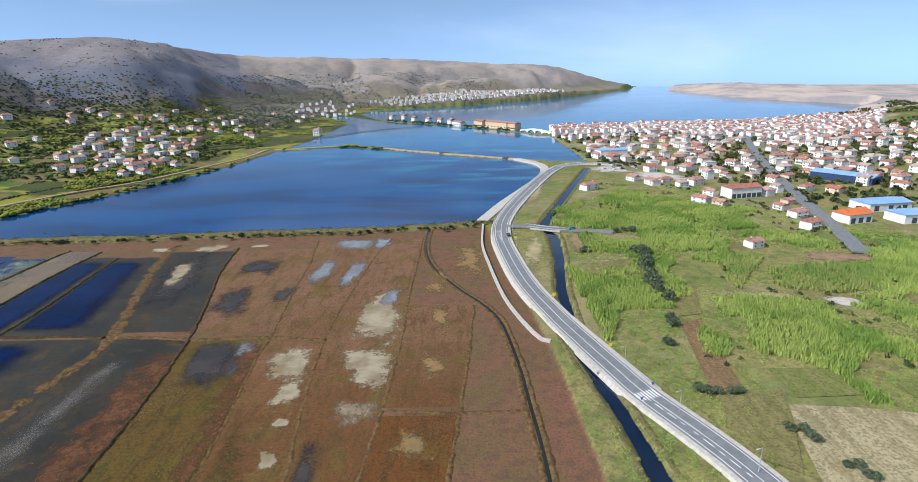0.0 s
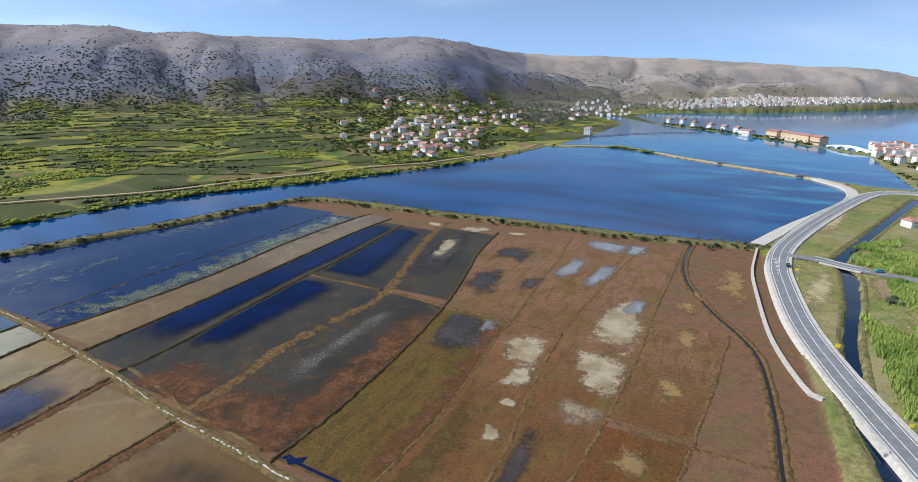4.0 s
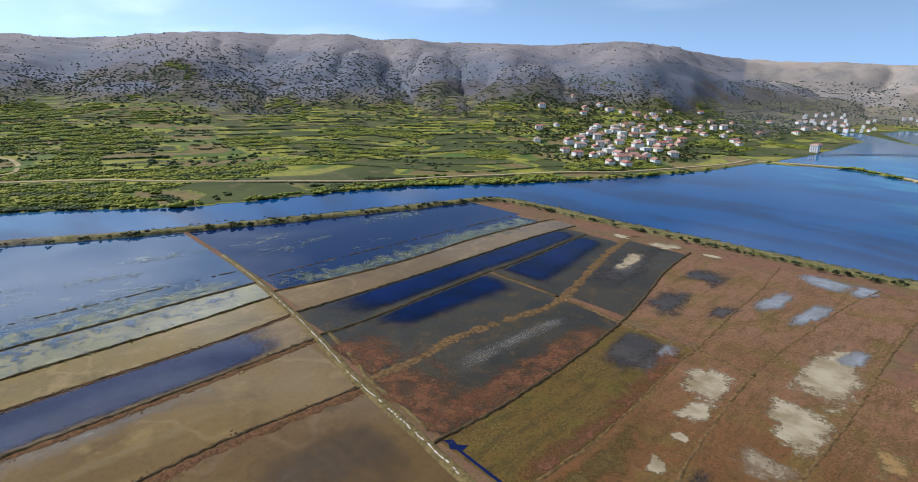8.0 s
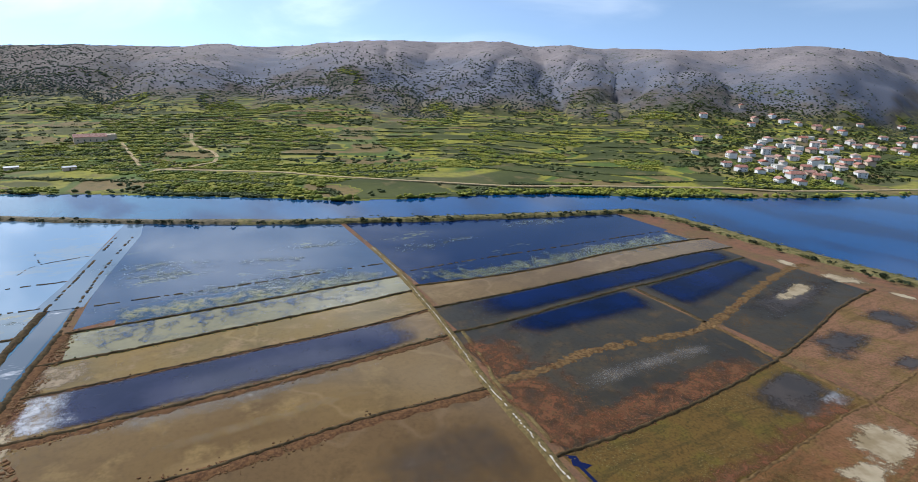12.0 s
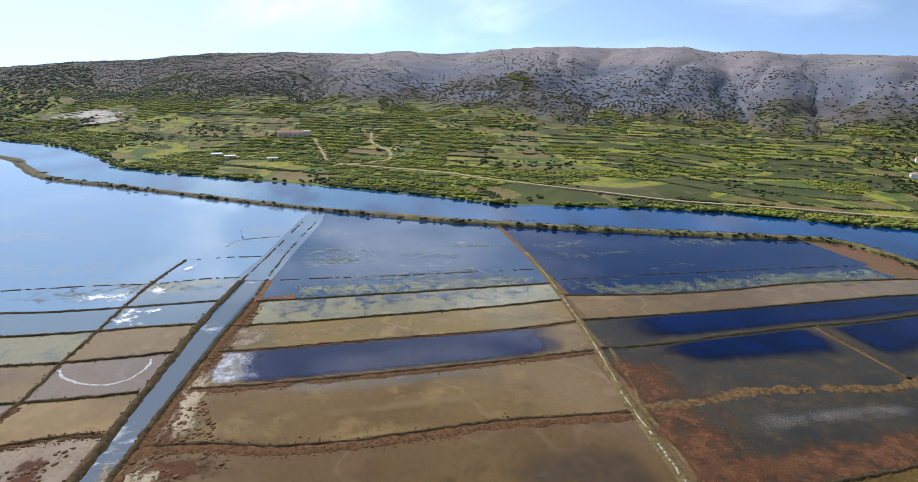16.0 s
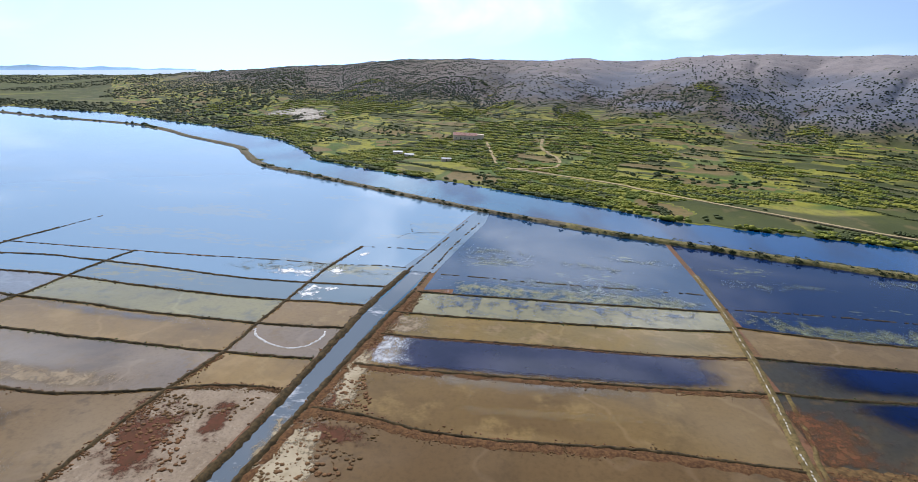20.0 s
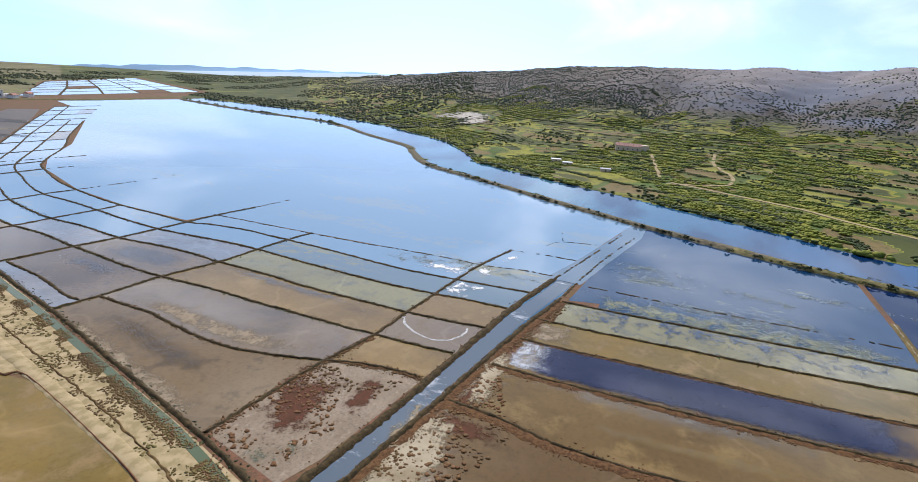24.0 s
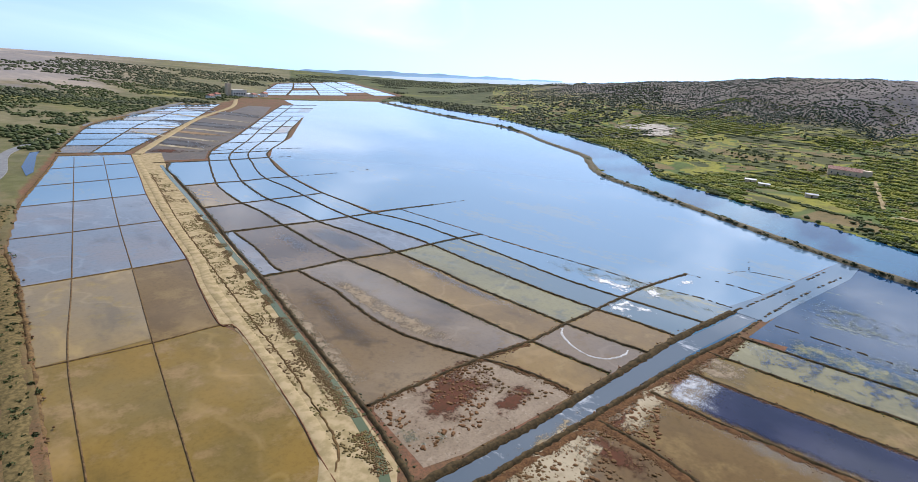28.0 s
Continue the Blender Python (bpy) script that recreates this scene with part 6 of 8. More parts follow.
for i, line in enumerate((E3, E4, E5, E7, W1, W2, W3, W4, W5, A, B, C[:7], L3[:14], L4[:14], L5[:14], L6, SALT_CANAL_W[:5], SALT_CANAL_E[:5], E6, DITCH_S)):
    L = sum(math.dist(a, b) for a, b in zip(line, line[1:]))
    n = int(L * 4.0)
    p = line_spread(line, n, 0.7 if i < 16 else 1.1, 80 + i, 0.15)
    p = p[~inside(p[:, 0], p[:, 1], SALT_CANAL_W + SALT_CANAL_E[::-1])]
    n = len(p)
    plants("bund_plants", lambda g: cushion_shape(g, 1), p, some(n, 0.14, 0.4, i), some(n, 0.14, 0.36, i + 1), M_RUSTBUSH if i in (8, 9, 15, 16, 17) else M_RUSTBUSH if i % 3 == 0 else M_DARKBUSH if i % 3 == 1 else M_MIDBUSH, "low salt-marsh plants along a bund", "marsh plants", 20 + i)
# broad rusty fringe along the bunds near the salt canal
for i, (line, n, w, o) in enumerate(((W4, 2600, 1.1, 1.0), (W5, 2400, 1.4, 1.6), (W3, 700, 0.7, 0.5), (SALT_CANAL_E[:5], 4200, 1.9, 3.0), (SALT_CANAL_W[:5], 2400, 1.1, -0.8), (L6[:3], 600, 1.0, 0.8), (A[:4], 1100, 1.0, 0.8))):
    p = line_spread([(x + (o if abs(line[0][0] - line[-1][0]) < 60 else 0), y + (0 if abs(line[0][0] - line[-1][0]) < 60 else o)) for x, y in line], n, w, 170 + i, 0.15)
    p = p[(lattice(p[:, 0], p[:, 1], 6, 67) > 0.36) & ~inside(p[:, 0], p[:, 1], SALT_CANAL_W + SALT_CANAL_E[::-1])]
    plants("rust_fringe", lambda g: cushion_shape(g, 1), p, 0.13 + 0.4 * np.random.RandomState(i).rand(len(p)) ** 2, some(len(p), 0.12, 0.32, i + 1), M_RUSTBUSH, "rusty glasswort fringe along a bund", "marsh plants", 170 + i)
M_RUSTBAND = plain("rust_growth", (0.070, 0.035, 0.017), (0.135, 0.070, 0.030), 0.8, 0.95, 0.1, 0.25)
for line, w, dx, dy in ((W4, 3.2, 1.1, 0), (W5, 4.2, 1.7, 0), (W3, 1.6, 0.5, 0), (SALT_CANAL_E[:5], 2.8, 0, 3.2), (L6[:4], 1.4, 0.6, 0)):
    strip("rust_growth", [(x + dx, y + dy) for x, y in line], w, 0.12, 0.30, M_RUSTBAND, "band of rusty glasswort along a bund", "marsh plants", kind="stuff", crown=0.7, rough=0.45, gap=1.6)
# glasswort cushions on the mud by the salt canal
RIM = [[(-60, -62), (-110, -56), (-150, -51), (-220, -41), (-215, -36), (-150, -44), (-118, -30), (-95, -38), (-60, -30)], [(-80, -76), (-131, -68), (-131, -80), (-127, -95), (-103, -99), (-87, -100)], [(-80, 70), (-62, 70), (-60, 20), (-70, 20)]]
for i, poly in enumerate(RIM):
    p = spread(poly, 1700 if i == 0 else 900, 90 + i, 0.15)
    p = p[lattice(p[:, 0], p[:, 1], 7, 66) > 0.38]
    p[:, 2] = 0.15
    w = np.random.RandomState(i).rand(len(p)) ** 2
    plants("glasswort", lambda g: cushion_shape(g, 2), p, 0.18 + 0.6 * w, 0.16 + 0.25 * w, M_RUSTBUSH, "rust-red glasswort cushions on pale mud", "marsh plants", 50 + i)
# fine rough growth over the red pans
for i, (p0, q0, m) in enumerate(((E7, E8, M_OLIVEBROWN), (E8, E9, M_MARSHRED), (E9, E10, M_MARSHRED), (E10, E11, M_MARSHRED), (E6, E7, M_MARSHRED))):
    poly = between(p0, q0, 80, 205 if q0 is E11 else 285)
    p = spread(poly, 9000, 95 + i, 0.15)
    p = p[lattice(p[:, 0], p[:, 1], 11, 68) > (0.45 if i < 4 else 0.66)]
    p[:, 2] = 0.15
    for x, y, rx, ry, tn in PALE_SPOTS:
        p = p[((p[:, 0] - x) / rx) ** 2 + ((p[:, 1] - y) / ry) ** 2 > 1.2]
    plants("marsh_growth", lambda g: cushion_shape(g, 1), p, some(len(p), 0.10, 0.28, i), some(len(p), 0.06, 0.16, i + 1), m, "short marsh growth over a dry pan", "marsh plants", 60 + i)

SLOPE_PATH = [(-714, 24), (-662, 23), (-628, 34), (-601, 41), (-567, 32), (-556, -3), (-551, -18)]
FARM_PATH = [(-695, -45), (-640, -36), (-581, -26)]
SHORE_LANE = [(-558, -14), (-540, 22), (-512, 82), (-481, 130), (-456, 170), (-430, 212), (-408, 245), (-393, 274), (-373, 330), (-350, 380), (-326, 432), (-296, 483), (-272, 553), (-250, 640), (-245, 700)]
# west slopes: hedges on the terrace walls, scrub between them, dark bushes on the bare hill
gen = np.random.RandomState(17)
N = 240000
az = np.radians(gen.uniform(8, 176, N))
dd = 420 + 800 * gen.rand(N) ** 0.8
px, py = -np.sin(az) * dd, np.cos(az) * dd
z, bare, d, a = land_height(px, py)
ok = ~inside(px, py, LAGOON + LAGOON_DAM) & ~inside(px, py, SALTWORKS) & ~inside(px, py, UPPER) & (z > 1.15)
for way, clear in ((SLOPE_PATH, 5.0), (FARM_PATH, 4.5), (SHORE_LANE, 7.0)):
    w = np.array([tuple(v)[:2] for v in smooth_line(way, 6)])
    for x, y in w:
        ok &= (px - x) ** 2 + (py - y) ** 2 > clear * clear
zz = z + 5 * (lattice(px, py, 120, 12) - 0.5)
fr = (zz / 2.2) % 1.0
field = lattice(px, py, 60, 31)
east = a > 140
hedge = ok & (bare < 0.45) & ~east & (fr > 0.86) & (lattice(px, py, 40, 33) > 0.34)
lightf = ok & (bare < 0.3) & ~east & (fr < 0.8) & (field > 0.50 + 0.10 * (1 - ramp(a, 58, 74))) & (gen.rand(N) < 0.34)
darkf = ok & (bare < 0.7) & (lattice(px, py, 34, 35) > np.where(east, np.where(d > 560, 0.46, 0.62), 0.66)) & (gen.rand(N) < np.where(east, 0.30, 0.10))
for name, m, shape, mat_, lo, hi, text in (("terrace_hedges", hedge, ball_shape, M_MIDBUSH, 0.8, 1.7, "dark hedges along the terrace walls"), ("terrace_scrub", lightf, ball_shape, M_LIGHTBUSH, 1.0, 2.6, "yellow-green scrub and reeds on the terraces"), ("terrace_shrubs", darkf, ball_shape, M_MIDBUSH, 1.4, 3.2, "green shrubs and low trees on the slope")):
    p = np.stack([px[m], py[m], z[m] - 0.2], 1)[:14000]
    if name != "terrace_shrubs":
        # growth runs in rows along the contour
        away = np.hypot(p[:, 0], p[:, 1])[:, None]
        tang = np.stack([-p[:, 1], p[:, 0]], 1) / away
        rows = [p]
        for o in (-2.6, 2.4):
            q = p.copy()
            q[:, :2] += tang * o
            q[:, 2] = land_height(q[:, 0], q[:, 1])[0] - 0.2
            rows.append(q)
        p = np.concatenate(rows)
    plants(name, shape, p, some(len(p), lo, hi, 1), some(len(p), lo * 0.5, hi * 0.55, 2), mat_, text, "shrubs", 70)
N = 130000
az = np.radians(gen.uniform(-8, 130, N))
dd = 860 + 1000 * gen.rand(N)
px, py = -np.sin(az) * dd, np.cos(az) * dd
z, bare, d, a = land_height(px, py)
s = np.clip((d - 860) / 700, 0, 1)
m = (bare > 0.1) & (gen.rand(N) / (0.6 + 0.4 * ramp(a, 84, 100)) < 0.015 + 0.03 * ramp(a, 60, 85) + (0.25 + 0.75 * ramp(lattice(px, py, 110, 36), 0.36, 0.7)) * (1 - ramp(s, 0.12, 0.62)) + 0.10 * ramp(lattice(px, py, 90, 39), 0.66, 0.8) + 0.55 * ramp(a, 86, 106)) & (z > 5)
p = np.stack([px[m], py[m], z[m] - 0.2], 1)[:52000]
plants("hill_scrub", ball_shape, p, some(len(p), 0.8, 2.2, 1), some(len(p), 0.7, 1.7, 2), M_HILLSCRUB, "dark juniper scrub dotted over the bare hillside", "scrub", 75)


# ---- houses by place ----
VILLAGE_A = [(-611, 845), (-563, 815), (-548, 788), (-562, 856), (-535, 847), (-588, 728), (-510, 628), (-505, 662), (-450, 552), (-443, 657), (-430, 615), (-432, 666), (-416, 634), (-394, 626), (-435, 708), (-438, 694), (-514, 850), (-458, 774), (-422, 741), (-479, 872), (-471, 891), (-482, 955), (-486, 904), (-447, 801), (-398, 727), (-375, 704)]
VILLAGE_B = [(-361, 725), (-360, 761), (-368, 660), (-345, 665), (-313, 643), (-419, 576), (-389, 529), (-396, 564), (-381, 580), (-352, 533), (-369, 526), (-355, 552), (-341, 567), (-330, 582), (-348, 604), (-318, 577), (-325, 602), (-325, 549), (-320, 517), (-434, 929), (-479, 1074), (-403, 914), (-368, 848), (-390, 930), (-385, 958), (-411, 1059)]
VILLAGE_C = [(-349, 873), (-317, 834), (-304, 817), (-368, 944), (-387, 869), (-392, 842), (-409, 852), (-413, 823), (-431, 839), (-414, 782), (-494, 864), (-386, 1172), (-337, 985), (-356, 1244), (-320, 1112), (-327, 1183), (-235, 918), (-315, 1211), (-304, 1257), (-434, 1019)]
TOWN_A = [(100, 422), (144, 455), (154, 436), (167, 444), (174, 426), (187, 432), (207, 456), (165, 369), (182, 393), (173, 358), (221, 389), (234, 400), (220, 361), (208, 348), (207, 328), (199, 302), (251, 436), (270, 449), (296, 463), (257, 402), (272, 392), (329, 404), (328, 432), (340, 445), (345, 425), (151, 271), (189, 487), (203, 495), (199, 525), (172, 495)]
TOWN_B = [(200, 563), (186, 565), (190, 599), (157, 604), (155, 561), (148, 624), (257, 518), (262, 484), (245, 457), (217, 484), (220, 523), (224, 460), (277, 586), (317, 547), (341, 544), (392, 601), (415, 598), (324, 477), (359, 505), (449, 705), (399, 682), (438, 594), (466, 590), (541, 708), (561, 779), (549, 798), (500, 767), (455, 753), (438, 779), (373, 686), (345, 610), (353, 489), (310, 479)]


def ground_at(x, y):
    return max(0.9, float(land_height(np.array([float(x)]), np.array([float(y)]))[0][0]))


gen = random.Random(9)
built = []
for places, twist in ((VILLAGE_A, -30), (VILLAGE_B, -28), (VILLAGE_C, -24), (TOWN_A, 24), (TOWN_B, 20)):
    for x, y in places:
        k = KINDS[gen.choice((0, 0, 0, 1, 2, 2, 3, 4, 4, 5 if places is VILLAGE_A else 0))]
        t = copy_thing(k, pose(x, y, ground_at(x, y), 0, 0, twist + gen.choice((0, 90, 180, 270)) + gen.uniform(-10, 10)))
        s = gen.uniform(0.74, 1.02) if twist < 0 else gen.uniform(0.66, 0.9)
        t.scale = (s * gen.uniform(0.9, 1.25), s, s * gen.uniform(0.72, 0.95))
        built.append((x, y))
# the nearer streets of the town
gen = random.Random(12)
NEAR_TOWN = [(140, 580), (150, 640), (140, 760), (230, 800), (330, 760), (420, 640), (400, 560), (330, 470), (240, 470), (200, 510)]
tries = 0
while len(built) < 262 and tries < 6000:
    tries += 1
    x, y = gen.uniform(135, 440), gen.uniform(450, 810)
    if inside(np.array([x]), np.array([y]), NEAR_TOWN)[0] and all((x - a) ** 2 + (y - b) ** 2 > 120 for a, b in built) and abs(x - np.interp(y, [405, 586, 782], [247, 314, 398])) > 9:
        k = KINDS[gen.choice((0, 1, 1, 2, 3, 3, 4, 5))]
        t = copy_thing(k, pose(x, y, ground_at(x, y), 0, 0, 20 + gen.choice((0, 90, 180, 270)) + gen.uniform(-8, 8)))
        s = gen.uniform(0.65, 0.9)
        t.scale = (s * gen.uniform(0.9, 1.2), s * 1.1, s * gen.uniform(0.75, 0.95))
        built.append((x, y))
for zone, count, twist in (([(300, 400), (260, 470), (330, 560), (420, 700), (520, 800), (640, 830), (600, 700), (470, 540), (380, 430)], 64, 20), ([(-300, 520), (-300, 600), (-330, 700), (-380, 780), (-470, 820), (-480, 720), (-420, 590), (-390, 520)], 30, -28)):
    tries, made = 0, 0
    while made < count and tries < 4000:
        tries += 1
        x, y = gen.uniform(min(p[0] for p in zone), max(p[0] for p in zone)), gen.uniform(min(p[1] for p in zone), max(p[1] for p in zone))
        if inside(np.array([x]), np.array([y]), zone)[0] and all((x - a) ** 2 + (y - b) ** 2 > 230 for a, b in built) and abs(x - np.interp(y, [405, 586, 782], [247, 314, 398])) > 9:
            t = copy_thing(KINDS[gen.choice((0, 1, 2, 3, 4, 5, 5))], pose(x, y, ground_at(x, y), 0, 0, twist + gen.choice((0, 90, 180, 270)) + gen.uniform(-10, 10)))
            s = gen.uniform(0.7, 0.95)
            t.scale = (s * gen.uniform(0.9, 1.2), s * 1.05, s * gen.uniform(0.75, 0.95))
            built.append((x, y))
            made += 1
for k in KINDS:
    k.matrix_world = pose(430 + 24 * KINDS.index(k), 640 + 16 * KINDS.index(k), ground_at(430 + 24 * KINDS.index(k), 640 + 16 * KINDS.index(k)))


def far_houses(name, poly, count, gap, seed, label, twist=0.0):
    """A far quarter: walls and roofs of many small houses in one mesh."""
    gen = random.Random(seed)
    xs, ys = [p[0] for p in poly], [p[1] for p in poly]
    done, vs, fs, mats = [], [], [], []
    for _ in range(count * 30):
        if len(done) >= count:
            break
        x, y = gen.uniform(min(xs), max(xs)), gen.uniform(min(ys), max(ys))
        if not inside(np.array([x]), np.array([y]), poly)[0] or any((x - a) ** 2 + (y - b) ** 2 < gap * gap for a, b in done):
            continue
        done.append((x, y))
        w, d, h, r = gen.uniform(2.6, 4.6), gen.uniform(2.5, 3.7), gen.uniform(4, 7.0), gen.uniform(1.1, 1.9)
        a = radians(twist + gen.choice((0, 90)) + gen.uniform(-12, 12))
        z = ground_at(x, y)
        c, s = math.cos(a), math.sin(a)
        o = len(vs)
        for u, v, t in ((-w, -d, -2), (w, -d, -2), (w, d, -2), (-w, d, -2), (-w, -d, h), (w, -d, h), (w, d, h), (-w, d, h), (-w * 1.08, -d * 1.1, h), (w * 1.08, -d * 1.1, h), (w * 1.08, d * 1.1, h), (-w * 1.08, d * 1.1, h), (-w, 0, h + r), (w, 0, h + r)):
            vs.append((x + u * c - v * s, y + u * s + v * c, z + t))
        roof = 1 if gen.random() < 0.6 else 2
        for q, m in (((0, 1, 5, 4), 0), ((1, 2, 6, 5), 0), ((2, 3, 7, 6), 0), ((3, 0, 4, 7), 0), ((8, 9, 13, 12), roof), ((10, 11, 12, 13), roof), ((9, 10, 13), 0), ((11, 8, 12), 0)):
            fs.append(tuple(o + i for i in q))
            mats.append(m)
    me = bpy.data.meshes.new(name)
    me.from_pydata(vs, [], fs)
    for m in (M_WALL, M_TILE, M_TILE2):
        me.materials.append(m)
    me.polygons.foreach_set("material_index", mats)
    return tagged(new(name, me), label, "houses", kind="stuff")


far_houses("old_town_houses", [(135, 790), (150, 915), (308, 925), (508, 935), (640, 1020), (760, 1000), (600, 800), (480, 740), (420, 660), (330, 770), (230, 810)], 620, 7.6, 5, "crowded white houses with red roofs along the sea front", 20)
far_houses("cape_village_houses", [(-160, 1530), (20, 1655), (235, 1880), (400, 2080), (260, 2160), (20, 2000), (-140, 1800), (-260, 1620)], 300, 13, 6, "white houses climbing the slope above the bay", 10)
far_houses("north_village_houses", [(-250, 1290), (-300, 1240), (-380, 1300), (-420, 1480), (-300, 1560), (-230, 1450)], 26, 22, 7, "scattered white houses under the hill")
# trees and bushes among the houses
p = spread(TOWN, 5200, 31)
d2 = np.array([min((x - a) ** 2 + (y - b) ** 2 for a, b in built) for x, y in p[:, :2]])
p = p[(d2 > 45) & (lattice(p[:, 0], p[:, 1], 45, 37) > 0.36)]
plants("town_trees", lambda g: leafy_shape(g, 30, 0.34), p, some(len(p), 1.4, 3.8, 1), some(len(p), 1.3, 3.4, 2), M_MIDBUSH, "green trees and gardens among the houses", "trees", 76)
VILLAGE = [(-255, 540), (-250, 690), (-300, 800), (-330, 1000), (-480, 1000), (-640, 860), (-620, 700), (-520, 560), (-400, 490), (-310, 470)]
p = spread(VILLAGE, 2200, 32)
d2 = np.array([min((x - a) ** 2 + (y - b) ** 2 for a, b in built) for x, y in p[:, :2]])
p = p[(d2 > 60) & (lattice(p[:, 0], p[:, 1], 50, 38) > 0.35)]
plants("village_trees", lambda g: leafy_shape(g, 30, 0.34), p, some(len(p), 1.2, 3.0, 1), some(len(p), 1.2, 2.8, 2), M_MIDBUSH, "green trees and gardens among the village houses", "trees", 77)
p = line_spread([(-412, 75), (-392, 120), (-380, 165), (-372, 225), (-356, 285), (-318, 352), (-282, 432), (-257, 504), (-238, 577), (-228, 640)], 950, 5.0, 78, 0.9)
p = p[~inside(p[:, 0], p[:, 1], LAGOON + LAGOON_DAM)]
plants("shore_reeds", ball_shape, p, some(len(p), 1.5, 3.2, 1), some(len(p), 1.2, 2.4, 2), M_LIGHTBUSH, "green reeds and bushes along the far shore", "reeds", 78)
p = line_spread([(-880, -720), (-800, -470), (-690, -306), (-555, -205), (-513, -136), (-478, -46), (-444, 22), (-418, 74)], 420, 7.0, 79, 0.9)
p = p[~inside(p[:, 0], p[:, 1], LAGOON + LAGOON_DAM)]
plants("shore_bushes", ball_shape, p, some(len(p), 1.2, 2.8, 1), some(len(p), 0.9, 1.8, 2), M_MIDBUSH, "bushes along the channel shore", "bushes", 79)

# rough growth on the sandy strip and along the ditch
STRIP = [(-66, -92), (-82, -164), (-97, -235), (-110, -297), (-138, -406), (-150, -420), (-144, -369), (-130, -306), (-106, -213), (-91, -153), (-80, -104), (-72, -78)]
p = spread(STRIP, 5200, 131, 0.25)
p = p[lattice(p[:, 0], p[:, 1], 6, 69) > 0.5]
p[:, 2] = 0.25
plants("strip_growth", lambda g: cushion_shape(g, 1), p, some(len(p), 0.2, 0.6, 1), some(len(p), 0.1, 0.3, 2), M_OLIVEBROWN, "rusty and olive growth on the sandy strip", "marsh plants", 81)
# dense growth along the ditch side of the strip, rusty clumps on the sand, and the overgrown bank of the east pans
p = line_spread([(x + 5.2, y) for x, y in DITCH_S[1:9]], 9000, 1.3, 133, 0.26)
p = p[lattice(p[:, 0], p[:, 1], 5, 70) > 0.40]
h = len(p) // 2
plants("ditch_growth", lambda g: cushion_shape(g, 1), p[:h], some(h, 0.12, 0.42, 5), some(h, 0.10, 0.28, 6), M_OLIVEBROWN, "olive growth beside the ditch", "marsh plants", 86)
plants("ditch_growth", lambda g: cushion_shape(g, 1), p[h:], some(len(p) - h, 0.12, 0.4, 7), some(len(p) - h, 0.10, 0.25, 8), M_RUSTBUSH, "rusty growth beside the ditch", "marsh plants", 87)
EAST_BANK = [(x + 4.5, y) for x, y in EL0[:6]]
strip("pan_bank", EAST_BANK, 8.0, 0.1, 1.0, M_LANEEARTH, "overgrown earth bank of the eastern pans", "bank", kind="structure", crown=0.6, rough=0.3, gap=3)
p = line_spread(EAST_BANK, 3600, 2.2, 134, 0.6)
plants("bank_growth", lambda g: cushion_shape(g, 1), p[:2200], some(2200, 0.2, 0.7, 9), some(2200, 0.2, 0.5, 10), M_RUSTBUSH, "rusty growth on the bank", "marsh plants", 88)
plants("bank_growth", leafy_shape, p[2200:2500], some(300, 0.5, 1.3, 11), some(300, 0.4, 1.1, 12), M_MIDBUSH, "green shrubs on the bank", "shrubs", 89)
# woods and scrub of the far south and the east slope
gen = np.random.RandomState(55)
N = 26000
az = np.radians(gen.uniform(112, 176, N))
dd = 900 + 1900 * gen.rand(N) ** 1.2
px, py = -np.sin(az) * dd, np.cos(az) * dd
z, bare, d, a = land_height(px, py)
m = ~inside(px, py, SALTWORKS) & ~inside(px, py, LAGOON + LAGOON_DAM) & (lattice(px, py, 120, 41) > 0.36)
p = np.stack([px[m], py[m], z[m] - 0.3], 1)
plants("far_woods", ball_shape, p, some(len(p), 2.0, 4.5, 1), some(len(p), 1.2, 2.6, 2), M_FARWOOD, "dark scrub woods of the far plain", "woods", 83)

# scrub on the slopes behind the bay
gen = np.random.RandomState(61)
N = 16000
az = np.radians(gen.uniform(-13, 24, N))
dd = 980 + 1300 * gen.rand(N)
px, py = -np.sin(az) * dd, np.cos(az) * dd
z, bare, d, a = land_height(px, py)
m = ~inside(px, py, UPPER) & ~inside(px, py, SEA) & (z > 4) & (z < 95) & (lattice(px, py, 70, 42) > 0.42)
p = np.stack([px[m], py[m], z[m] - 0.3], 1)[:3600]
plants("bay_scrub", ball_shape, p, some(len(p), 1.0, 3.0, 1), some(len(p), 0.8, 2.2, 2), M_HILLSCRUB, "dark scrub on the slopes behind the bay", "scrub", 84)


# ---- the far end of the saltworks ----
def lerp2(line, t):
    """The point at the share t of a line's length."""
    seg = [math.dist(a, b) for a, b in zip(line, line[1:])]
    g = t * sum(seg)
    for (a, b), L in zip(zip(line, line[1:]), seg):
        if g <= L or b is line[-1]:
            return (a[0] + (b[0] - a[0]) * g / L, a[1] + (b[1] - a[1]) * g / L)
        g -= L


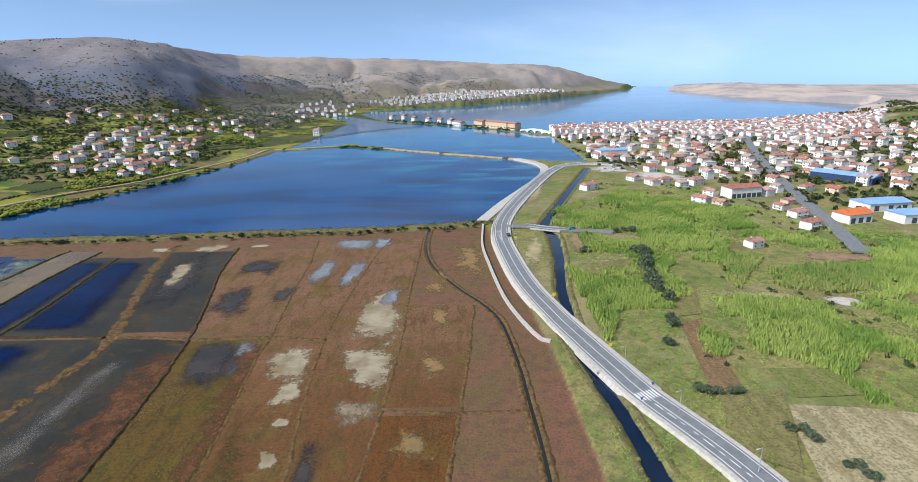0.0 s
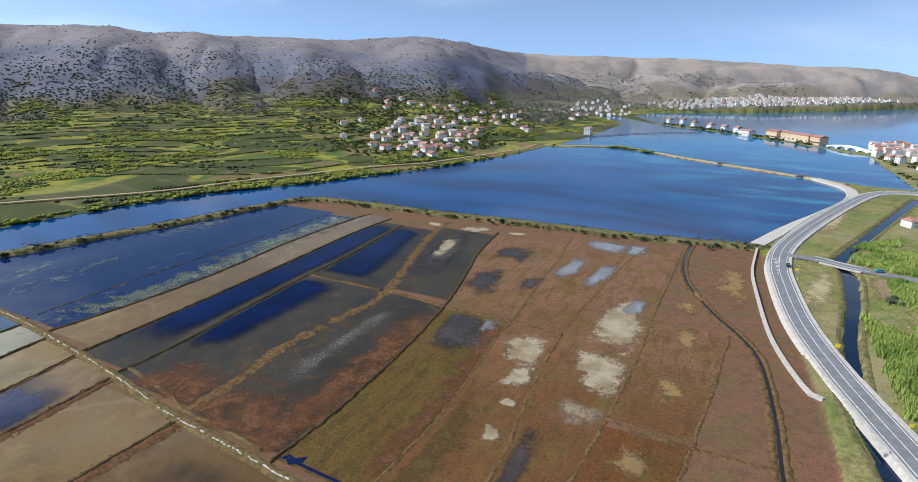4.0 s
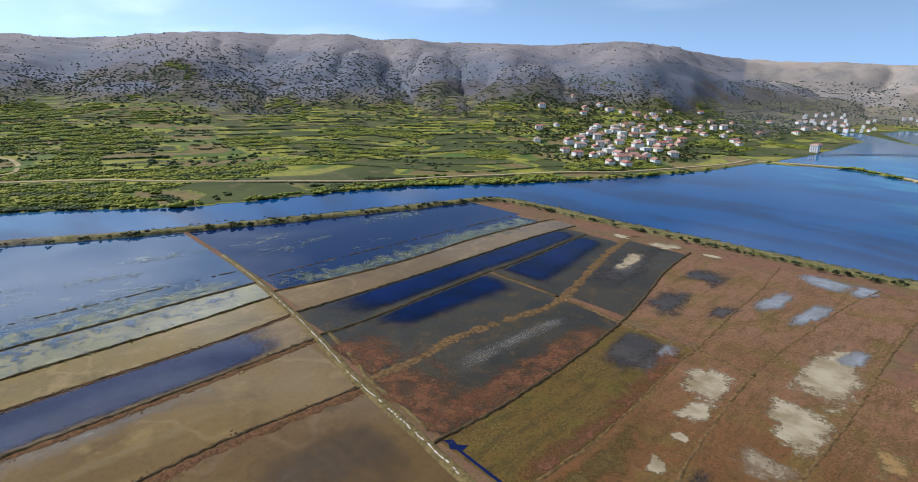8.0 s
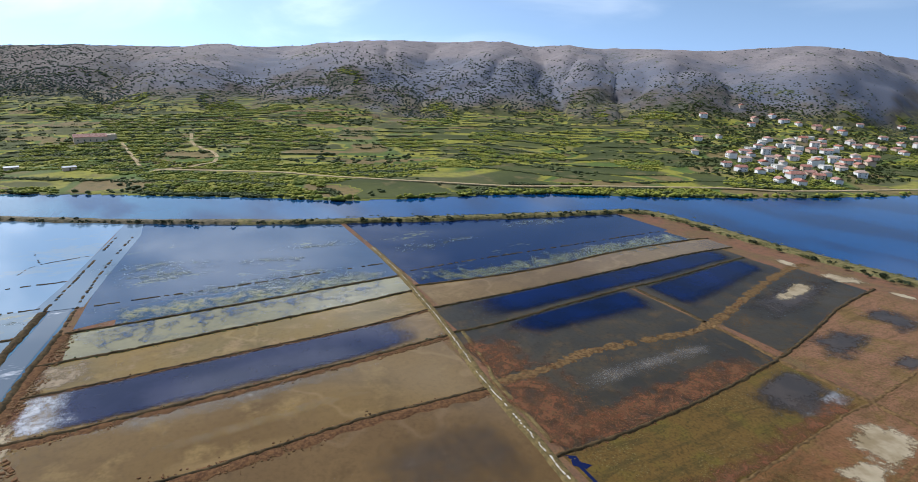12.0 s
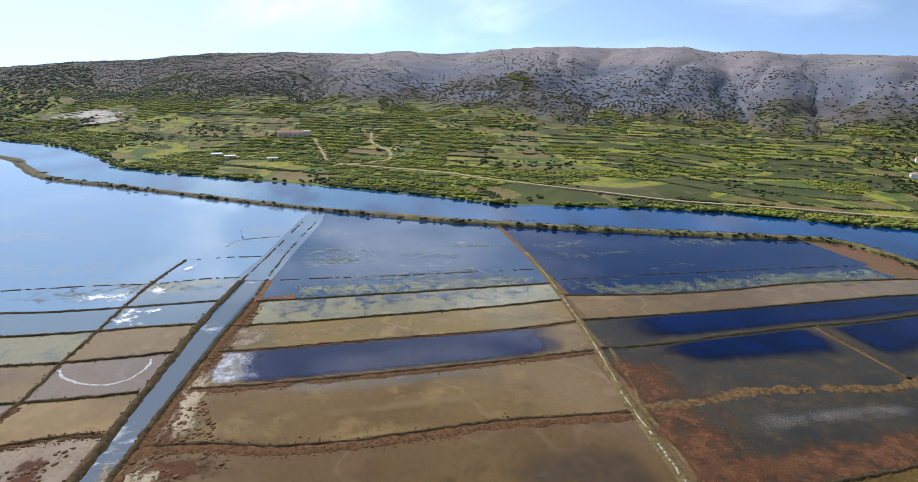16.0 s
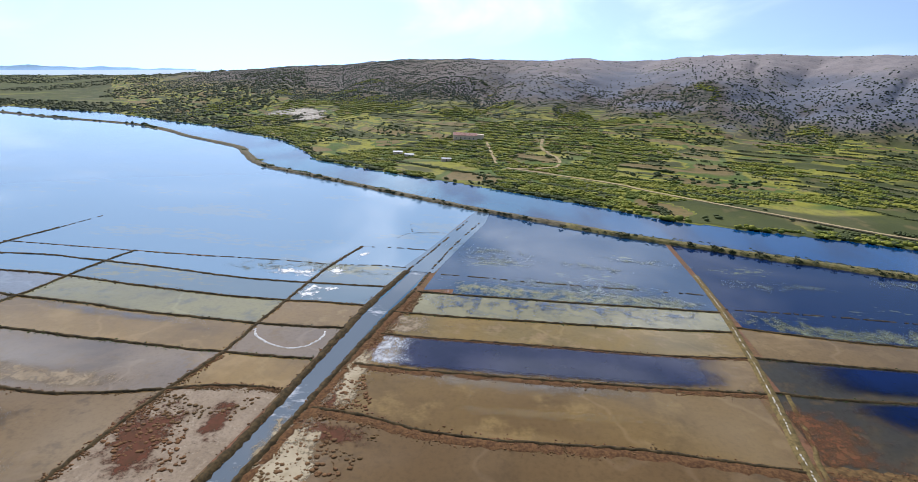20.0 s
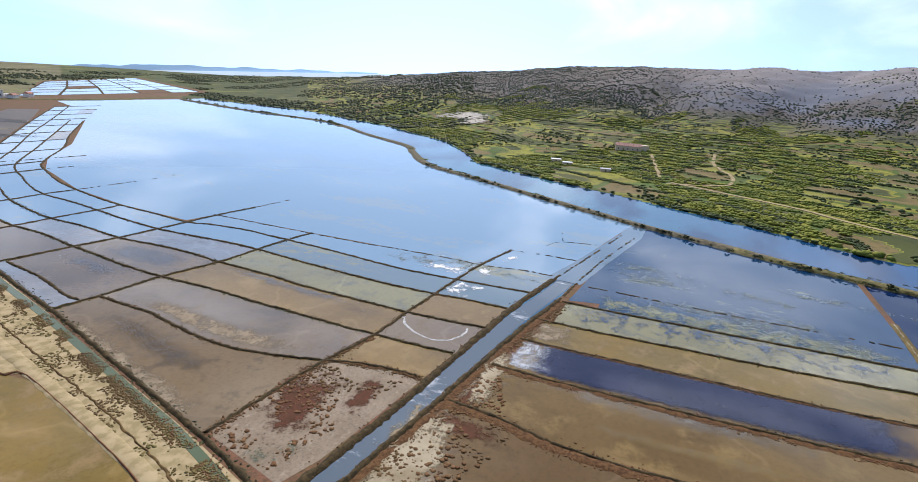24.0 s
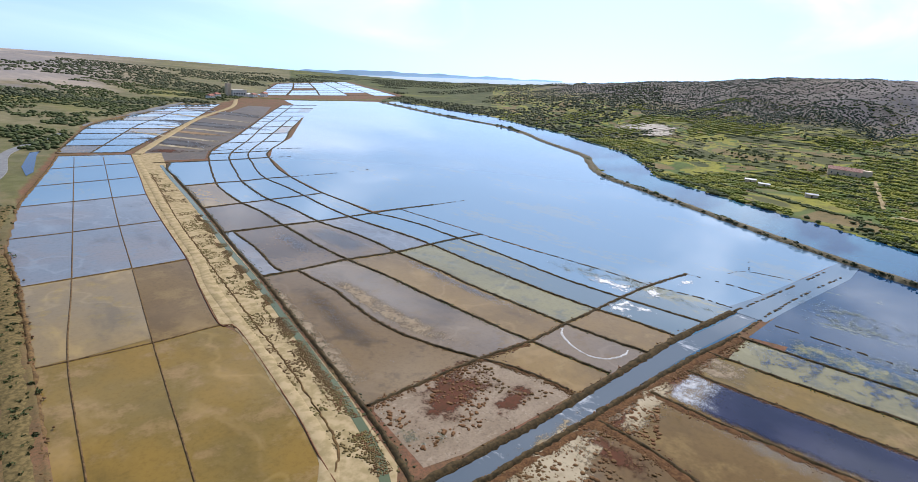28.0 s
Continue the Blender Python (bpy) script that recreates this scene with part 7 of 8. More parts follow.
def pan_grid(left, right, rows, cols, material, label, bank=1.6, skip=0.0, seed=0, long_banks=True):
    """Pans in rows and columns between two lines, with bunds round them."""
    gen = random.Random(seed)
    at = [[tuple(np.array(lerp2(left, i / rows)) * (1 - j / cols) + np.array(lerp2(right, i / rows)) * j / cols) for j in range(cols + 1)] for i in range(rows + 1)]
    for i in range(rows):
        for j in range(cols):
            if gen.random() >= skip:
                pan([at[i][j], at[i + 1][j], at[i + 1][j + 1], at[i][j + 1]], material if gen.random() < 0.85 else M_TAN, label, 0.165)
    for i in range(rows + 1):
        bund(at[i], bank, 0.35)
    for j in range(cols + 1) if long_banks else ():
        bund([at[i][j] for i in range(rows + 1)], bank, 0.35)


pan_grid([(-216, -474), (-236, -506), (-274, -549), (-336, -630), (-423, -745), (-538, -892)], [(-272, -474), (-296, -500), (-327, -535), (-371, -597), (-462, -712), (-610, -892)], 8, 3, M_LAKE, "pale distant brine pan mirroring the sky", 1.6, 0.0, 1, False)
M_MUDDARK = pan_floor("dark_drying_mud", (0.078, 0.060, 0.046), (0.112, 0.086, 0.064), (0.165, 0.135, 0.105), 0.35, 26)
sheet("mud_flat", [(-168, -458), (-203, -455), (-221, -488), (-248, -520), (-273, -552), (-335, -633), (-422, -748), (-500, -862), (-470, -880), (-400, -800), (-322, -722), (-238, -598), (-172, -500)], 0.15, M_MUDDARK, "flat of dark drying mud with paler streaks", "mud flat", kind="structure")
pan_grid([(-113, -512), (-179, -668), (-300, -830), (-350, -878)], [(-158, -502), (-298, -700), (-432, -900)], 12, 2, M_LAKE, "pale distant brine pan mirroring the sky", 1.6, 0.0, 2)
pan_grid([(-580, -1085), (-720, -1260), (-890, -1500)], [(-1070, -1180), (-1180, -1420), (-1350, -1790)], 6, 5, M_LAKE, "far white brine pan mirroring the sky", 5.0, 0.12, 3)
strip("causeway", [(-500, -1050), (-560, -1025), (-643, -1003), (-760, -1010), (-894, -1043)], 14, 0.0, 1.4, M_GRASSY, "dark earth causeway closing the great basin", "causeway", kind="structure", crown=0.7, rough=0.3)
strip("works_track", [(-163, -490), (-235, -600), (-320, -725), (-430, -860), (-510, -1000)], 7, 0.05, 0.5, M_SAND, "pale track to the salt works", "track", kind="structure", crown=0.8, rough=0.1)
for x, y, rx, ry, m in ((-215, -540, 14, 40, M_DARKMUD), (-228, -575, 5, 50, M_PALE), (-275, -620, 6, 50, M_PALE), (-330, -720, 6, 60, M_PALE), (-205, -520, 5, 26, M_PALE), (-300, -660, 18, 60, M_DARKMUD), (-190, -500, 12, 10, M_WINE), (-380, -770, 18, 60, M_DARKMUD), (-255, -600, 8, 40, M_DIRT)):
    patch(x, y, rx, ry, m, "dark drying mud beside the track", "mud patch", turn=33, z=0.17, kind="structure")
strip("east_road", [(-40, -380), (-67, -443), (-84, -516), (-123, -580), (-183, -682), (-272, -788), (-420, -960)], 7, 0.2, 1.5, M_ASPHALT, "asphalt road along the east side of the saltworks", "road", kind="structure", crown=0.85)
M_MARSHWATER = water("marsh_water", (0.02, 0.04, 0.09), 0.03, 0.004)
sheet("marsh_pool", [(-78, -430), (-84, -440), (-100, -505), (-106, -520), (-98, -516), (-82, -462)], 1.15, M_MARSHWATER, "small blue pool beside the pans", "pool")

works = tagged(new("salt_works"), "grey and white salt works with a tall tower", "factory")
works.location = (-532, -1050, 0.5)
part("hall", box(-20, -9, -1, 8, 9, 12), M_WALL, works)
part("roof", box(-21, -10, 12, 9, 10, 12.6), M_STONE, works)
part("tower", box(9, -6, -1, 16, 5, 24), M_WALL2, works)
part("store", box(-40, -6, -1, -22, 8, 6), M_WALL, works)
for i in range(5):
    part("window", box(-17 + i * 5, 8.9, 4, -14 + i * 5, 9.1, 7), M_GLASS, works)
for x, y in ((-480, -1015), (-455, -985), (-560, -1030), (-600, -1060)):
    copy_thing(KINDS[2], pose(x, y, 0.6, 0, 0, 30))

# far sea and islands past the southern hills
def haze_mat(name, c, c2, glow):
    """Air-light over a distance too far to build, put into colour and glow."""
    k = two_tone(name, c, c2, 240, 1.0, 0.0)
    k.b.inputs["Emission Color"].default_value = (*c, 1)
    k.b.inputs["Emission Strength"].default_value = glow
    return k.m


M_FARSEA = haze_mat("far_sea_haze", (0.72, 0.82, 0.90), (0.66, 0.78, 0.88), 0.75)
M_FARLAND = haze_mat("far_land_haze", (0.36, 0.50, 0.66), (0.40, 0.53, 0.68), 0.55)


def band(name, az0, az1, lo0, lo1, hi0, hi1, dist, material, label):
    """A distant band of sea or land from one bearing to another; lo and hi are degrees above the eye's level at both ends."""
    bm = bmesh.new()
    prev = None
    for i in range(41):
        s = i / 40
        a = radians(az0 + (az1 - az0) * s)
        wave = 0.05 * math.sin(s * 23) + 0.04 * math.sin(s * 51 + 1)
        lo, hi = lo0 + (lo1 - lo0) * s, hi0 + (hi1 - hi0) * s
        hi += wave * min(1, 6 * s, 6 * (1 - s)) if "island" in name else 0
        q = [bm.verts.new((-math.sin(a) * dist, math.cos(a) * dist, HEIGHT + dist * math.tan(radians(e)))) for e in (lo, hi)]
        if prev:
            bm.faces.new((prev[0], q[0], q[1], prev[1]))
        prev = q
    me = bpy.data.meshes.new(name)
    bm.to_mesh(me)
    bm.free()
    me.materials.append(material)
    tagged(new(name, me), label, "backdrop", kind="structure")


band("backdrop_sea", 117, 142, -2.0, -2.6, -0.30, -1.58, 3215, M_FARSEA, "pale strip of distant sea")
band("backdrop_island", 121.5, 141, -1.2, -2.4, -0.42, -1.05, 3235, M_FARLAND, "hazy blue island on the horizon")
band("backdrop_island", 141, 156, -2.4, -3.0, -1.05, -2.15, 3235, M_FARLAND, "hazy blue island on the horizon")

# ---- things along the road ----
def flat_bar(name, pts, width, z, material, parent, dash=None):
    """Painted line along a way, whole or in dashes of (length, gap)."""
    line = smooth_line(pts, 1.5)
    bm = bmesh.new()
    run, on = 0.0, True
    for i in range(len(line) - 1):
        a, b = line[i], line[i + 1]
        run += (b - a).length
        if dash and run % (dash[0] + dash[1]) > dash[0]:
            continue
        side = Vector((b.y - a.y, a.x - b.x, 0)).normalized() * width / 2
        bm.faces.new([bm.verts.new((p.x, p.y, z)) for p in (a - side, a + side, b + side, b - side)])
    bmesh.ops.remove_doubles(bm, verts=bm.verts[:], dist=0.01)
    bmesh.ops.recalc_face_normals(bm, faces=bm.faces[:])
    for f in bm.faces:
        if f.normal.z < 0:
            f.normal_flip()
    return part(name, bm, material, parent)


def offset(pts, d):
    line = [Vector((*p, 0)) for p in pts]
    out = []
    for i, p in enumerate(line):
        a, b = line[max(0, i - 1)], line[min(len(line) - 1, i + 1)]
        s = Vector((b.y - a.y, a.x - b.x, 0)).normalized() * d
        out.append((p.x + s.x, p.y + s.y))
    return out


road = bpy.data.objects["road"]
flat_bar("edge_line", offset(ROAD, 3.3), 0.22, 1.815, M_PAINT, road)
flat_bar("edge_line", offset(ROAD, -3.3), 0.22, 1.815, M_PAINT, road)
flat_bar("centre_line", ROAD, 0.2, 1.815, M_PAINT, road)
flat_bar("turn_lane_line", offset(ROAD[1:4], -1.2), 0.3, 1.817, M_PAINT, road, (2.2, 2.0))
# zebra crossing
cx, cy = 51.6, 135.6
run = Vector((59.5 - 46.6, 118 - 151, 0)).normalized()
side = Vector((run.y, -run.x, 0))
for i in range(7):
    c = Vector((cx, cy, 1.82)) + side * (i - 3) * 1.0
    bm = bmesh.new()
    bm.faces.new([bm.verts.new(c + run * a * 1.9 + side * b * 0.27) for a, b in ((-1, -1), (1, -1), (1, 1), (-1, 1))])
    for f in bm.faces:
        f.normal_update()
        if f.normal.z < 0:
            f.normal_flip()
    part("crossing_stripe", bm, M_PAINT, road)
# hatched island before the junction
for i in range(12):
    c = Vector((21.6, 306 - i * 2.2, 1.82))
    w = 1.5 * (1 - i / 13)
    bm = bmesh.new()
    bm.faces.new([bm.verts.new(c + Vector(v)) for v in ((-w, -0.35, 0), (w, 0.25, 0), (w, 0.75, 0), (-w, 0.15, 0))])
    part("hatch_stripe", bm, M_PAINT, road)
M_STEEL = plain("galvanised_steel", (0.42, 0.43, 0.44), (0.34, 0.35, 0.36), 0.5, 0.45, 0.5)
M_YELLOW = plain("yellow_sign", (0.72, 0.55, 0.03), (0.66, 0.48, 0.03), 0.4, 0.5)
M_SIGNBLUE = plain("blue_sign", (0.03, 0.09, 0.42), (0.04, 0.10, 0.36), 0.4, 0.5)


def rail(pts, name="guard_rail", gap=4.0, top=0.75, z=1.75, label="low galvanised guard rail beside the road"):
    base = tagged(new(name), label, "guard rail", kind="structure")
    line = smooth_line(pts, gap)
    bm = bmesh.new()
    prev = None
    for p in line:
        q = [bm.verts.new((p.x + o, p.y + o * 0.3, z + h)) for o, h in ((-0.06, top), (0.06, top), (0.06, top - 0.32), (-0.06, top - 0.32))]
        if prev:
            for k in range(4):
                bm.faces.new((prev[k], prev[(k + 1) % 4], q[(k + 1) % 4], q[k]))
        prev = q
    part("beam", bm, M_STEEL, base)
    post = box(-0.07, -0.07, -0.3, 0.07, 0.07, top)
    first = part("post", post, M_STEEL, base)
    first.location = line[0] + Vector((0, 0, z))
    for p in line[1:]:
        o = new("post", first.data)
        o.parent = base
        o.location = p + Vector((0, 0, z))
    return base


rail(offset(ROAD[4:7], -5.2))
rail(offset(ROAD[3:6], 5.0))
rail(offset(ROAD[9:13], -5.6))
rail([(39, 313.2), (52, 306.2), (60, 303.6)])
rail([(39, 318.8), (52, 312), (60, 309)])


def street_lamp(x, y, turn, h=7.0):
    base = tagged(new("street_lamp"), "slim grey steel street lamp beside the road", "street lamp", "street lamps")
    bm = bmesh.new()
    bmesh.ops.create_cone(bm, cap_ends=True, segments=8, radius1=0.11, radius2=0.06, depth=h, matrix=Matrix.Translation((0, 0, h / 2)))
    part("pole", bm, M_STEEL, base)
    part("arm", box(0, -0.05, h - 0.1, 1.3, 0.05, h), M_STEEL, base)
    part("lamp_head", box(1.0, -0.16, h - 0.2, 1.75, 0.16, h - 0.02), M_STONE, base)
    part("foot", box(-0.25, -0.25, -0.4, 0.25, 0.25, 0.12), M_STONE, base)
    base.matrix_world = pose(x, y, 1.3, 0, 0, turn)


for x, y in ((57.5, 127.5), (66.5, 104), (50, 152.5)):
    street_lamp(x, y, 200)
for i in range(9):
    p = lerp2(offset(ROAD[8:14], 6.0), (i + 0.5) / 9)
    street_lamp(p[0], p[1], 170, 6.5)


def road_sign(x, y, material, label, turn=0, w=0.9, h=0.9):
    base = tagged(new("road_sign"), label, "road sign", "road signs")
    part("post", box(-0.04, -0.04, -0.5, 0.04, 0.04, 2.6), M_STEEL, base)
    part("panel", box(-w / 2, -0.07, 1.9, w / 2, -0.04, 1.9 + h), material, base)
    base.matrix_world = pose(x, y, 1.4, 0, 0, turn)


road_sign(36.5, 205, M_YELLOW, "yellow warning board beside the road", 0, 1.6, 1.4)
road_sign(48, 162, M_YELLOW, "small yellow marker beside the road", 0, 1.2, 1.0)
road_sign(29, 286, M_YELLOW, "yellow direction board at the junction", 0, 1.6, 1.2)
road_sign(54, 138.5, M_SIGNBLUE, "blue square crossing sign", 20)
road_sign(48.5, 131, M_SIGNBLUE, "blue square crossing sign", 200)
M_CARDARK = plain("dark_car_paint", (0.02, 0.022, 0.026), (0.03, 0.03, 0.035), 0.5, 0.25, 0.5)
M_CARTEAL = plain("teal_car_paint", (0.04, 0.30, 0.28), (0.05, 0.33, 0.30), 0.5, 0.3, 0.5)
M_CARWHITE = plain("white_car_paint", (0.75, 0.76, 0.77), (0.68, 0.69, 0.70), 0.5, 0.3, 0.5)
M_RUBBER = plain("tyre_rubber", (0.02, 0.02, 0.02), (0.03, 0.03, 0.03), 0.3, 0.9, 0.2)


def car(material, label, m=None):
    base = tagged(new("car"), label, "car", "parked cars")
    bm = box(-0.88, -2.15, 0.3, 0.88, 2.15, 0.95)
    bmesh.ops.bevel(bm, geom=bm.edges[:], offset=0.12, segments=2, affect="EDGES")
    part("body", bm, material, base)
    bm = box(-0.78, -1.5, 0.9, 0.78, 1.0, 1.5)
    for v in bm.verts:
        if v.co.z > 1.2:
            v.co.x *= 0.8
            v.co.y = v.co.y * 0.72 - 0.1
    part("cabin", bm, M_GLASS, base)
    part("roof", box(-0.6, -1.1, 1.46, 0.6, 0.6, 1.54), material, base)
    for x in (-0.8, 0.8):
        for y in (-1.35, 1.35):
            bm = bmesh.new()
            bmesh.ops.create_cone(bm, cap_ends=True, segments=12, radius1=0.32, radius2=0.32, depth=0.22, matrix=Matrix.Translation((x, y, 0.32)) @ Matrix.Rotation(radians(90), 4, "Y"))
            part("wheel", bm, M_RUBBER, base)
    if m is not None:
        base.matrix_world = m
    return base


c0 = car(M_CARDARK, "dark car on the road at the junction", pose(26.2, 296, 1.83, 0, 0, 3))
c1 = car(M_CARTEAL, "teal car on the side road", pose(64, 307.0, 1.83, 0, 0, 107))
c2 = car(M_CARWHITE, "white car parked in the yard", pose(150, 512, 1.1, 0, 0, 30))
gen = random.Random(33)
for i in range(16):
    x, y = gen.uniform(132, 168), gen.uniform(490, 545)
    copy_thing(c2 if i % 3 else c0, pose(x, y, 1.05, 0, 0, gen.choice((25, 115)) + gen.uniform(-5, 5)))

# pale stones along the lane between the pans
lane = bpy.data.objects["lane"]
bm = bmesh.new()
bmesh.ops.create_cube(bm, size=1.0)
bmesh.ops.bevel(bm, geom=bm.edges[:], offset=0.12, segments=1, affect="EDGES")
stone = bpy.data.meshes.new("stone")
bm.to_mesh(stone)
bm.free()
stone.materials.append(M_STONE)
gen = random.Random(77)
line = smooth_line(LANE, 1.5)
for i, p in enumerate(line[:-1]):
    a = math.degrees(math.atan2(line[i + 1].y - p.y, line[i + 1].x - p.x))
    if gen.random() < 0.72:
        o = new("stone", stone)
        o.parent = lane
        o.matrix_world = pose(p.x + gen.uniform(-0.2, 0.2), p.y - 0.3 + gen.uniform(-0.2, 0.2), 0.70, 0, 0, a) @ Matrix.Diagonal((gen.uniform(0.6, 1.5), gen.uniform(0.25, 0.5), 0.16, 1))
sheet("sluice_pool", [(-86.5, 79), (-88.5, 80), (-90.5, 79.6), (-89, 82), (-86.6, 81.6), (-84.5, 83.4), (-84, 81.2)], 0.22, M_BLUE, "small dark pool at the sluice", "pool")
strip("sluice_ditch", [(-60, 80), (-72, 80), (-86, 80.5)], 0.9, 0.16, 0.2, M_BLUE, "narrow dark ditch beside the lane", "ditch", kind="structure", crown=0.95)

# bridge over the canal: parapet slab under the road
strip("road_bridge", [(46.0, 150), (41.4, 168.2), (36.0, 187)], 11.5, 1.0, 1.74, M_STONE, "pale concrete road bridge over the canal", "bridge", kind="structure", crown=0.98)
strip("side_bridge", [(42, 314.5), (58, 306.5)], 7.5, 0.9, 1.76, M_STONE, "pale concrete bridge of the side road", "bridge", kind="structure", crown=0.98)

# ---- town sights ----
M_BLUEROOF = plain("blue_sheet_roof", (0.22, 0.36, 0.58), (0.28, 0.42, 0.62), 6, 0.5, 0.4)
M_DARKBLUE = plain("dark_blue_cladding", (0.03, 0.05, 0.13), (0.04, 0.07, 0.16), 4, 0.6)
M_ORANGE = plain("orange_roof", (0.62, 0.17, 0.05), (0.52, 0.14, 0.05), 3, 0.8)


def hall(w, d, h, wall, roof, label, m, rise=1.6, doors=3):
    base = tagged(new("hall"), label, "hall")
    part("wall", box(-w / 2, -d / 2, -2, w / 2, d / 2, h), wall, base)
    part("roof", prism(w, d, h, rise, 0, 0.5), roof, base)
    for i in range(doors):
        x = -w / 2 + (i + 0.5) * w / doors
        part("door", box(x - 1.6, -d / 2 - 0.06, 0, x + 1.6, -d / 2 + 0.05, 3.2), M_GLASS, base)
        part("window", box(x - 1.6, d / 2 - 0.05, 1.2, x + 1.6, d / 2 + 0.06, 2.8), M_GLASS, base)
    base.matrix_world = m


hall(44, 20, 5, M_DARKBLUE, M_BLUEROOF, "long shop hall with dark blue walls and pale blue roof", pose(310, 438, 1.5, 0, 0, -55))
hall(17, 12, 5, M_WALL, M_ORANGE, "white hall with a bright orange roof", pose(232, 316, 1.2, 0, 0, 15), 2.6)
hall(38, 14, 5, M_WALL, M_BLUEROOF, "long white factory hall with a blue roof", pose(274, 316, 1.2, 0, 0, 8))
hall(30, 16, 4.5, M_WALL, M_BLUEROOF, "white factory hall with a blue-grey roof", pose(270, 345, 1.4, 0, 0, 8))
hall(24, 12, 7, M_WALL, M_TILE, "white apartment house with a red roof and many windows", pose(201, 387, 1.2, 0, 0, 12), 2.0, 6)
hall(30, 16, 8, M_WALL, M_BLUEROOF, "white and blue building by the car park", pose(160, 585, 1.2, 0, 0, 10), 1.2, 6)
M_PEACH = wall_paint("peach_render", (0.70, 0.47, 0.28), (0.66, 0.52, 0.34))
for x, y, w, t in ((64, 938, 60, 125), (36, 966, 22, 130), (88, 905, 18, 125)):
    hall(w, 13, 9, M_PEACH, M_TILE, "peach-coloured terrace of houses with red roofs on the spit", pose(x, y, 0.8, 0, 0, t), 2.4, 7)
hall(24, 12, 6, M_WALL, M_TILE, "white house with a red roof on the spit", pose(-2, 990, 0.8, 0, 0, 130), 2.0, 4)
for x, y in ((-60, 1082), (-36, 1062), (-116, 1180), (-90, 1120), (-140, 1170), (-16, 1040)):
    copy_thing(KINDS[0], pose(x, y, 0.8, 0, 0, 130))
p = line_spread([(-150, 1130), (-72, 1057), (5, 981), (78, 876)], 60, 4, 97, 0.8)
plants("spit_trees", lambda g: leafy_shape(g, 30, 0.34), p, some(len(p), 2, 4, 1), some(len(p), 2, 4, 2), M_MIDBUSH, "green trees along the spit", "trees", 98)

bridge = tagged(new("arched_bridge"), "white stone bridge with low arches", "bridge")
A0, A1 = Vector((96, 872, 0)), Vector((134, 818, 0))
along_v = (A1 - A0).normalized()
L = (A1 - A0).length
bm = bmesh.new()
cols = 40
prof = []
for i in range(cols + 1):
    s = i / cols
    top = 2.2 + 3.2 * math.sin(s * math.pi)
    u = (s * 4) % 1.0
    under = min(top - 0.8, 0.2 + (top - 1.0) * math.sin(u * math.pi) ** 0.6) if 0.08 < u < 0.92 else -1
    prof.append((s, top, under))
side_v = Vector((along_v.y, -along_v.x, 0)) * 2.6
grid = [[bm.verts.new(A0 + along_v * L * s + side_v * k + Vector((0, 0, h))) for k, h in ((-1, u), (-1, t), (1, t), (1, u))] for s, t, u in prof]
for r, q in zip(grid, grid[1:]):
    for k in range(4):
        bm.faces.new((r[k], r[(k + 1) % 4], q[(k + 1) % 4], q[k]))
part("span", bm, M_WALL, bridge)
for k in (-1, 1):
    bm = bmesh.new()
    rows = [[bm.verts.new(A0 + along_v * L * s + side_v * k * (1 + o) + Vector((0, 0, t + h))) for o, h in ((0.0, 0.0), (0.0, 1.0), (-0.12, 1.0), (-0.12, 0.0))] for s, t, u in prof]
    for r, q in zip(rows, rows[1:]):
        for i in range(4):
            bm.faces.new((r[i], r[(i + 1) % 4], q[(i + 1) % 4], q[i]))
    part("parapet", bm, M_WALL, bridge)

jetty = tagged(new("jetty"), "long dark wooden causeway on stakes across the bay", "jetty", kind="structure")
jl = smooth_line([(-236, 800), (-201, 845), (-159, 914), (-110, 960), (-67, 986)], 6)
stake = box(-0.25, -0.25, -1.5, 0.25, 0.25, 1.6)
M_OLDWOOD = plain("old_wood", (0.07, 0.055, 0.045), (0.12, 0.10, 0.085), 0.8, 0.9, 0.1)
bm = bmesh.new()
prev = None
for p in jl:
    q = [bm.verts.new((p.x + o, p.y + o * 0.4, h)) for o, h in ((-1.2, 1.0), (1.2, 1.0), (1.2, 0.7), (-1.2, 0.7))]
    if prev:
        for k in range(4):
            bm.faces.new((prev[k], prev[(k + 1) % 4], q[(k + 1) % 4], q[k]))
    prev = q
part("deck", bm, M_OLDWOOD, jetty)
first = part("stake", stake, M_OLDWOOD, jetty)
first.location = jl[0]
for p in jl[1:]:
    o = new("stake", first.data)
    o.parent = jetty
    o.location = p
hut = tagged(new("tower_house"), "tall white house standing in the water's edge", "house")
part("wall", box(-5, -4.5, -1, 5, 4.5, 9), M_WALL, hut)
part("roof", prism(10, 9, 9, 2.2, 2.5), M_TILE2, hut)
for s in range(3):
    for x in (-2.5, 0, 2.5):
        part("window", box(x - 0.5, -4.55, 1.2 + s * 2.7, x + 0.5, -4.45, 2.5 + s * 2.7), M_GLASS, hut)
hut.location = (-222, 862, 0.6)
# sluice boxes on the dam
for x, y in ((-150, 728), (-20, 643), (50, 594)):
    b = tagged(new("sluice"), "dark sluice gate in the stone dam", "sluice", "sluices in the dam")
    part("frame", box(-3, -4.5, -0.6, 3, 4.5, 1.6), M_OLDWOOD, b)
    part("gate", box(-2, -4.8, -0.8, 2, -4.4, 1.9), M_DARKBLUE, b)
    b.matrix_world = pose(x, y, 0, 0, 0, -35)

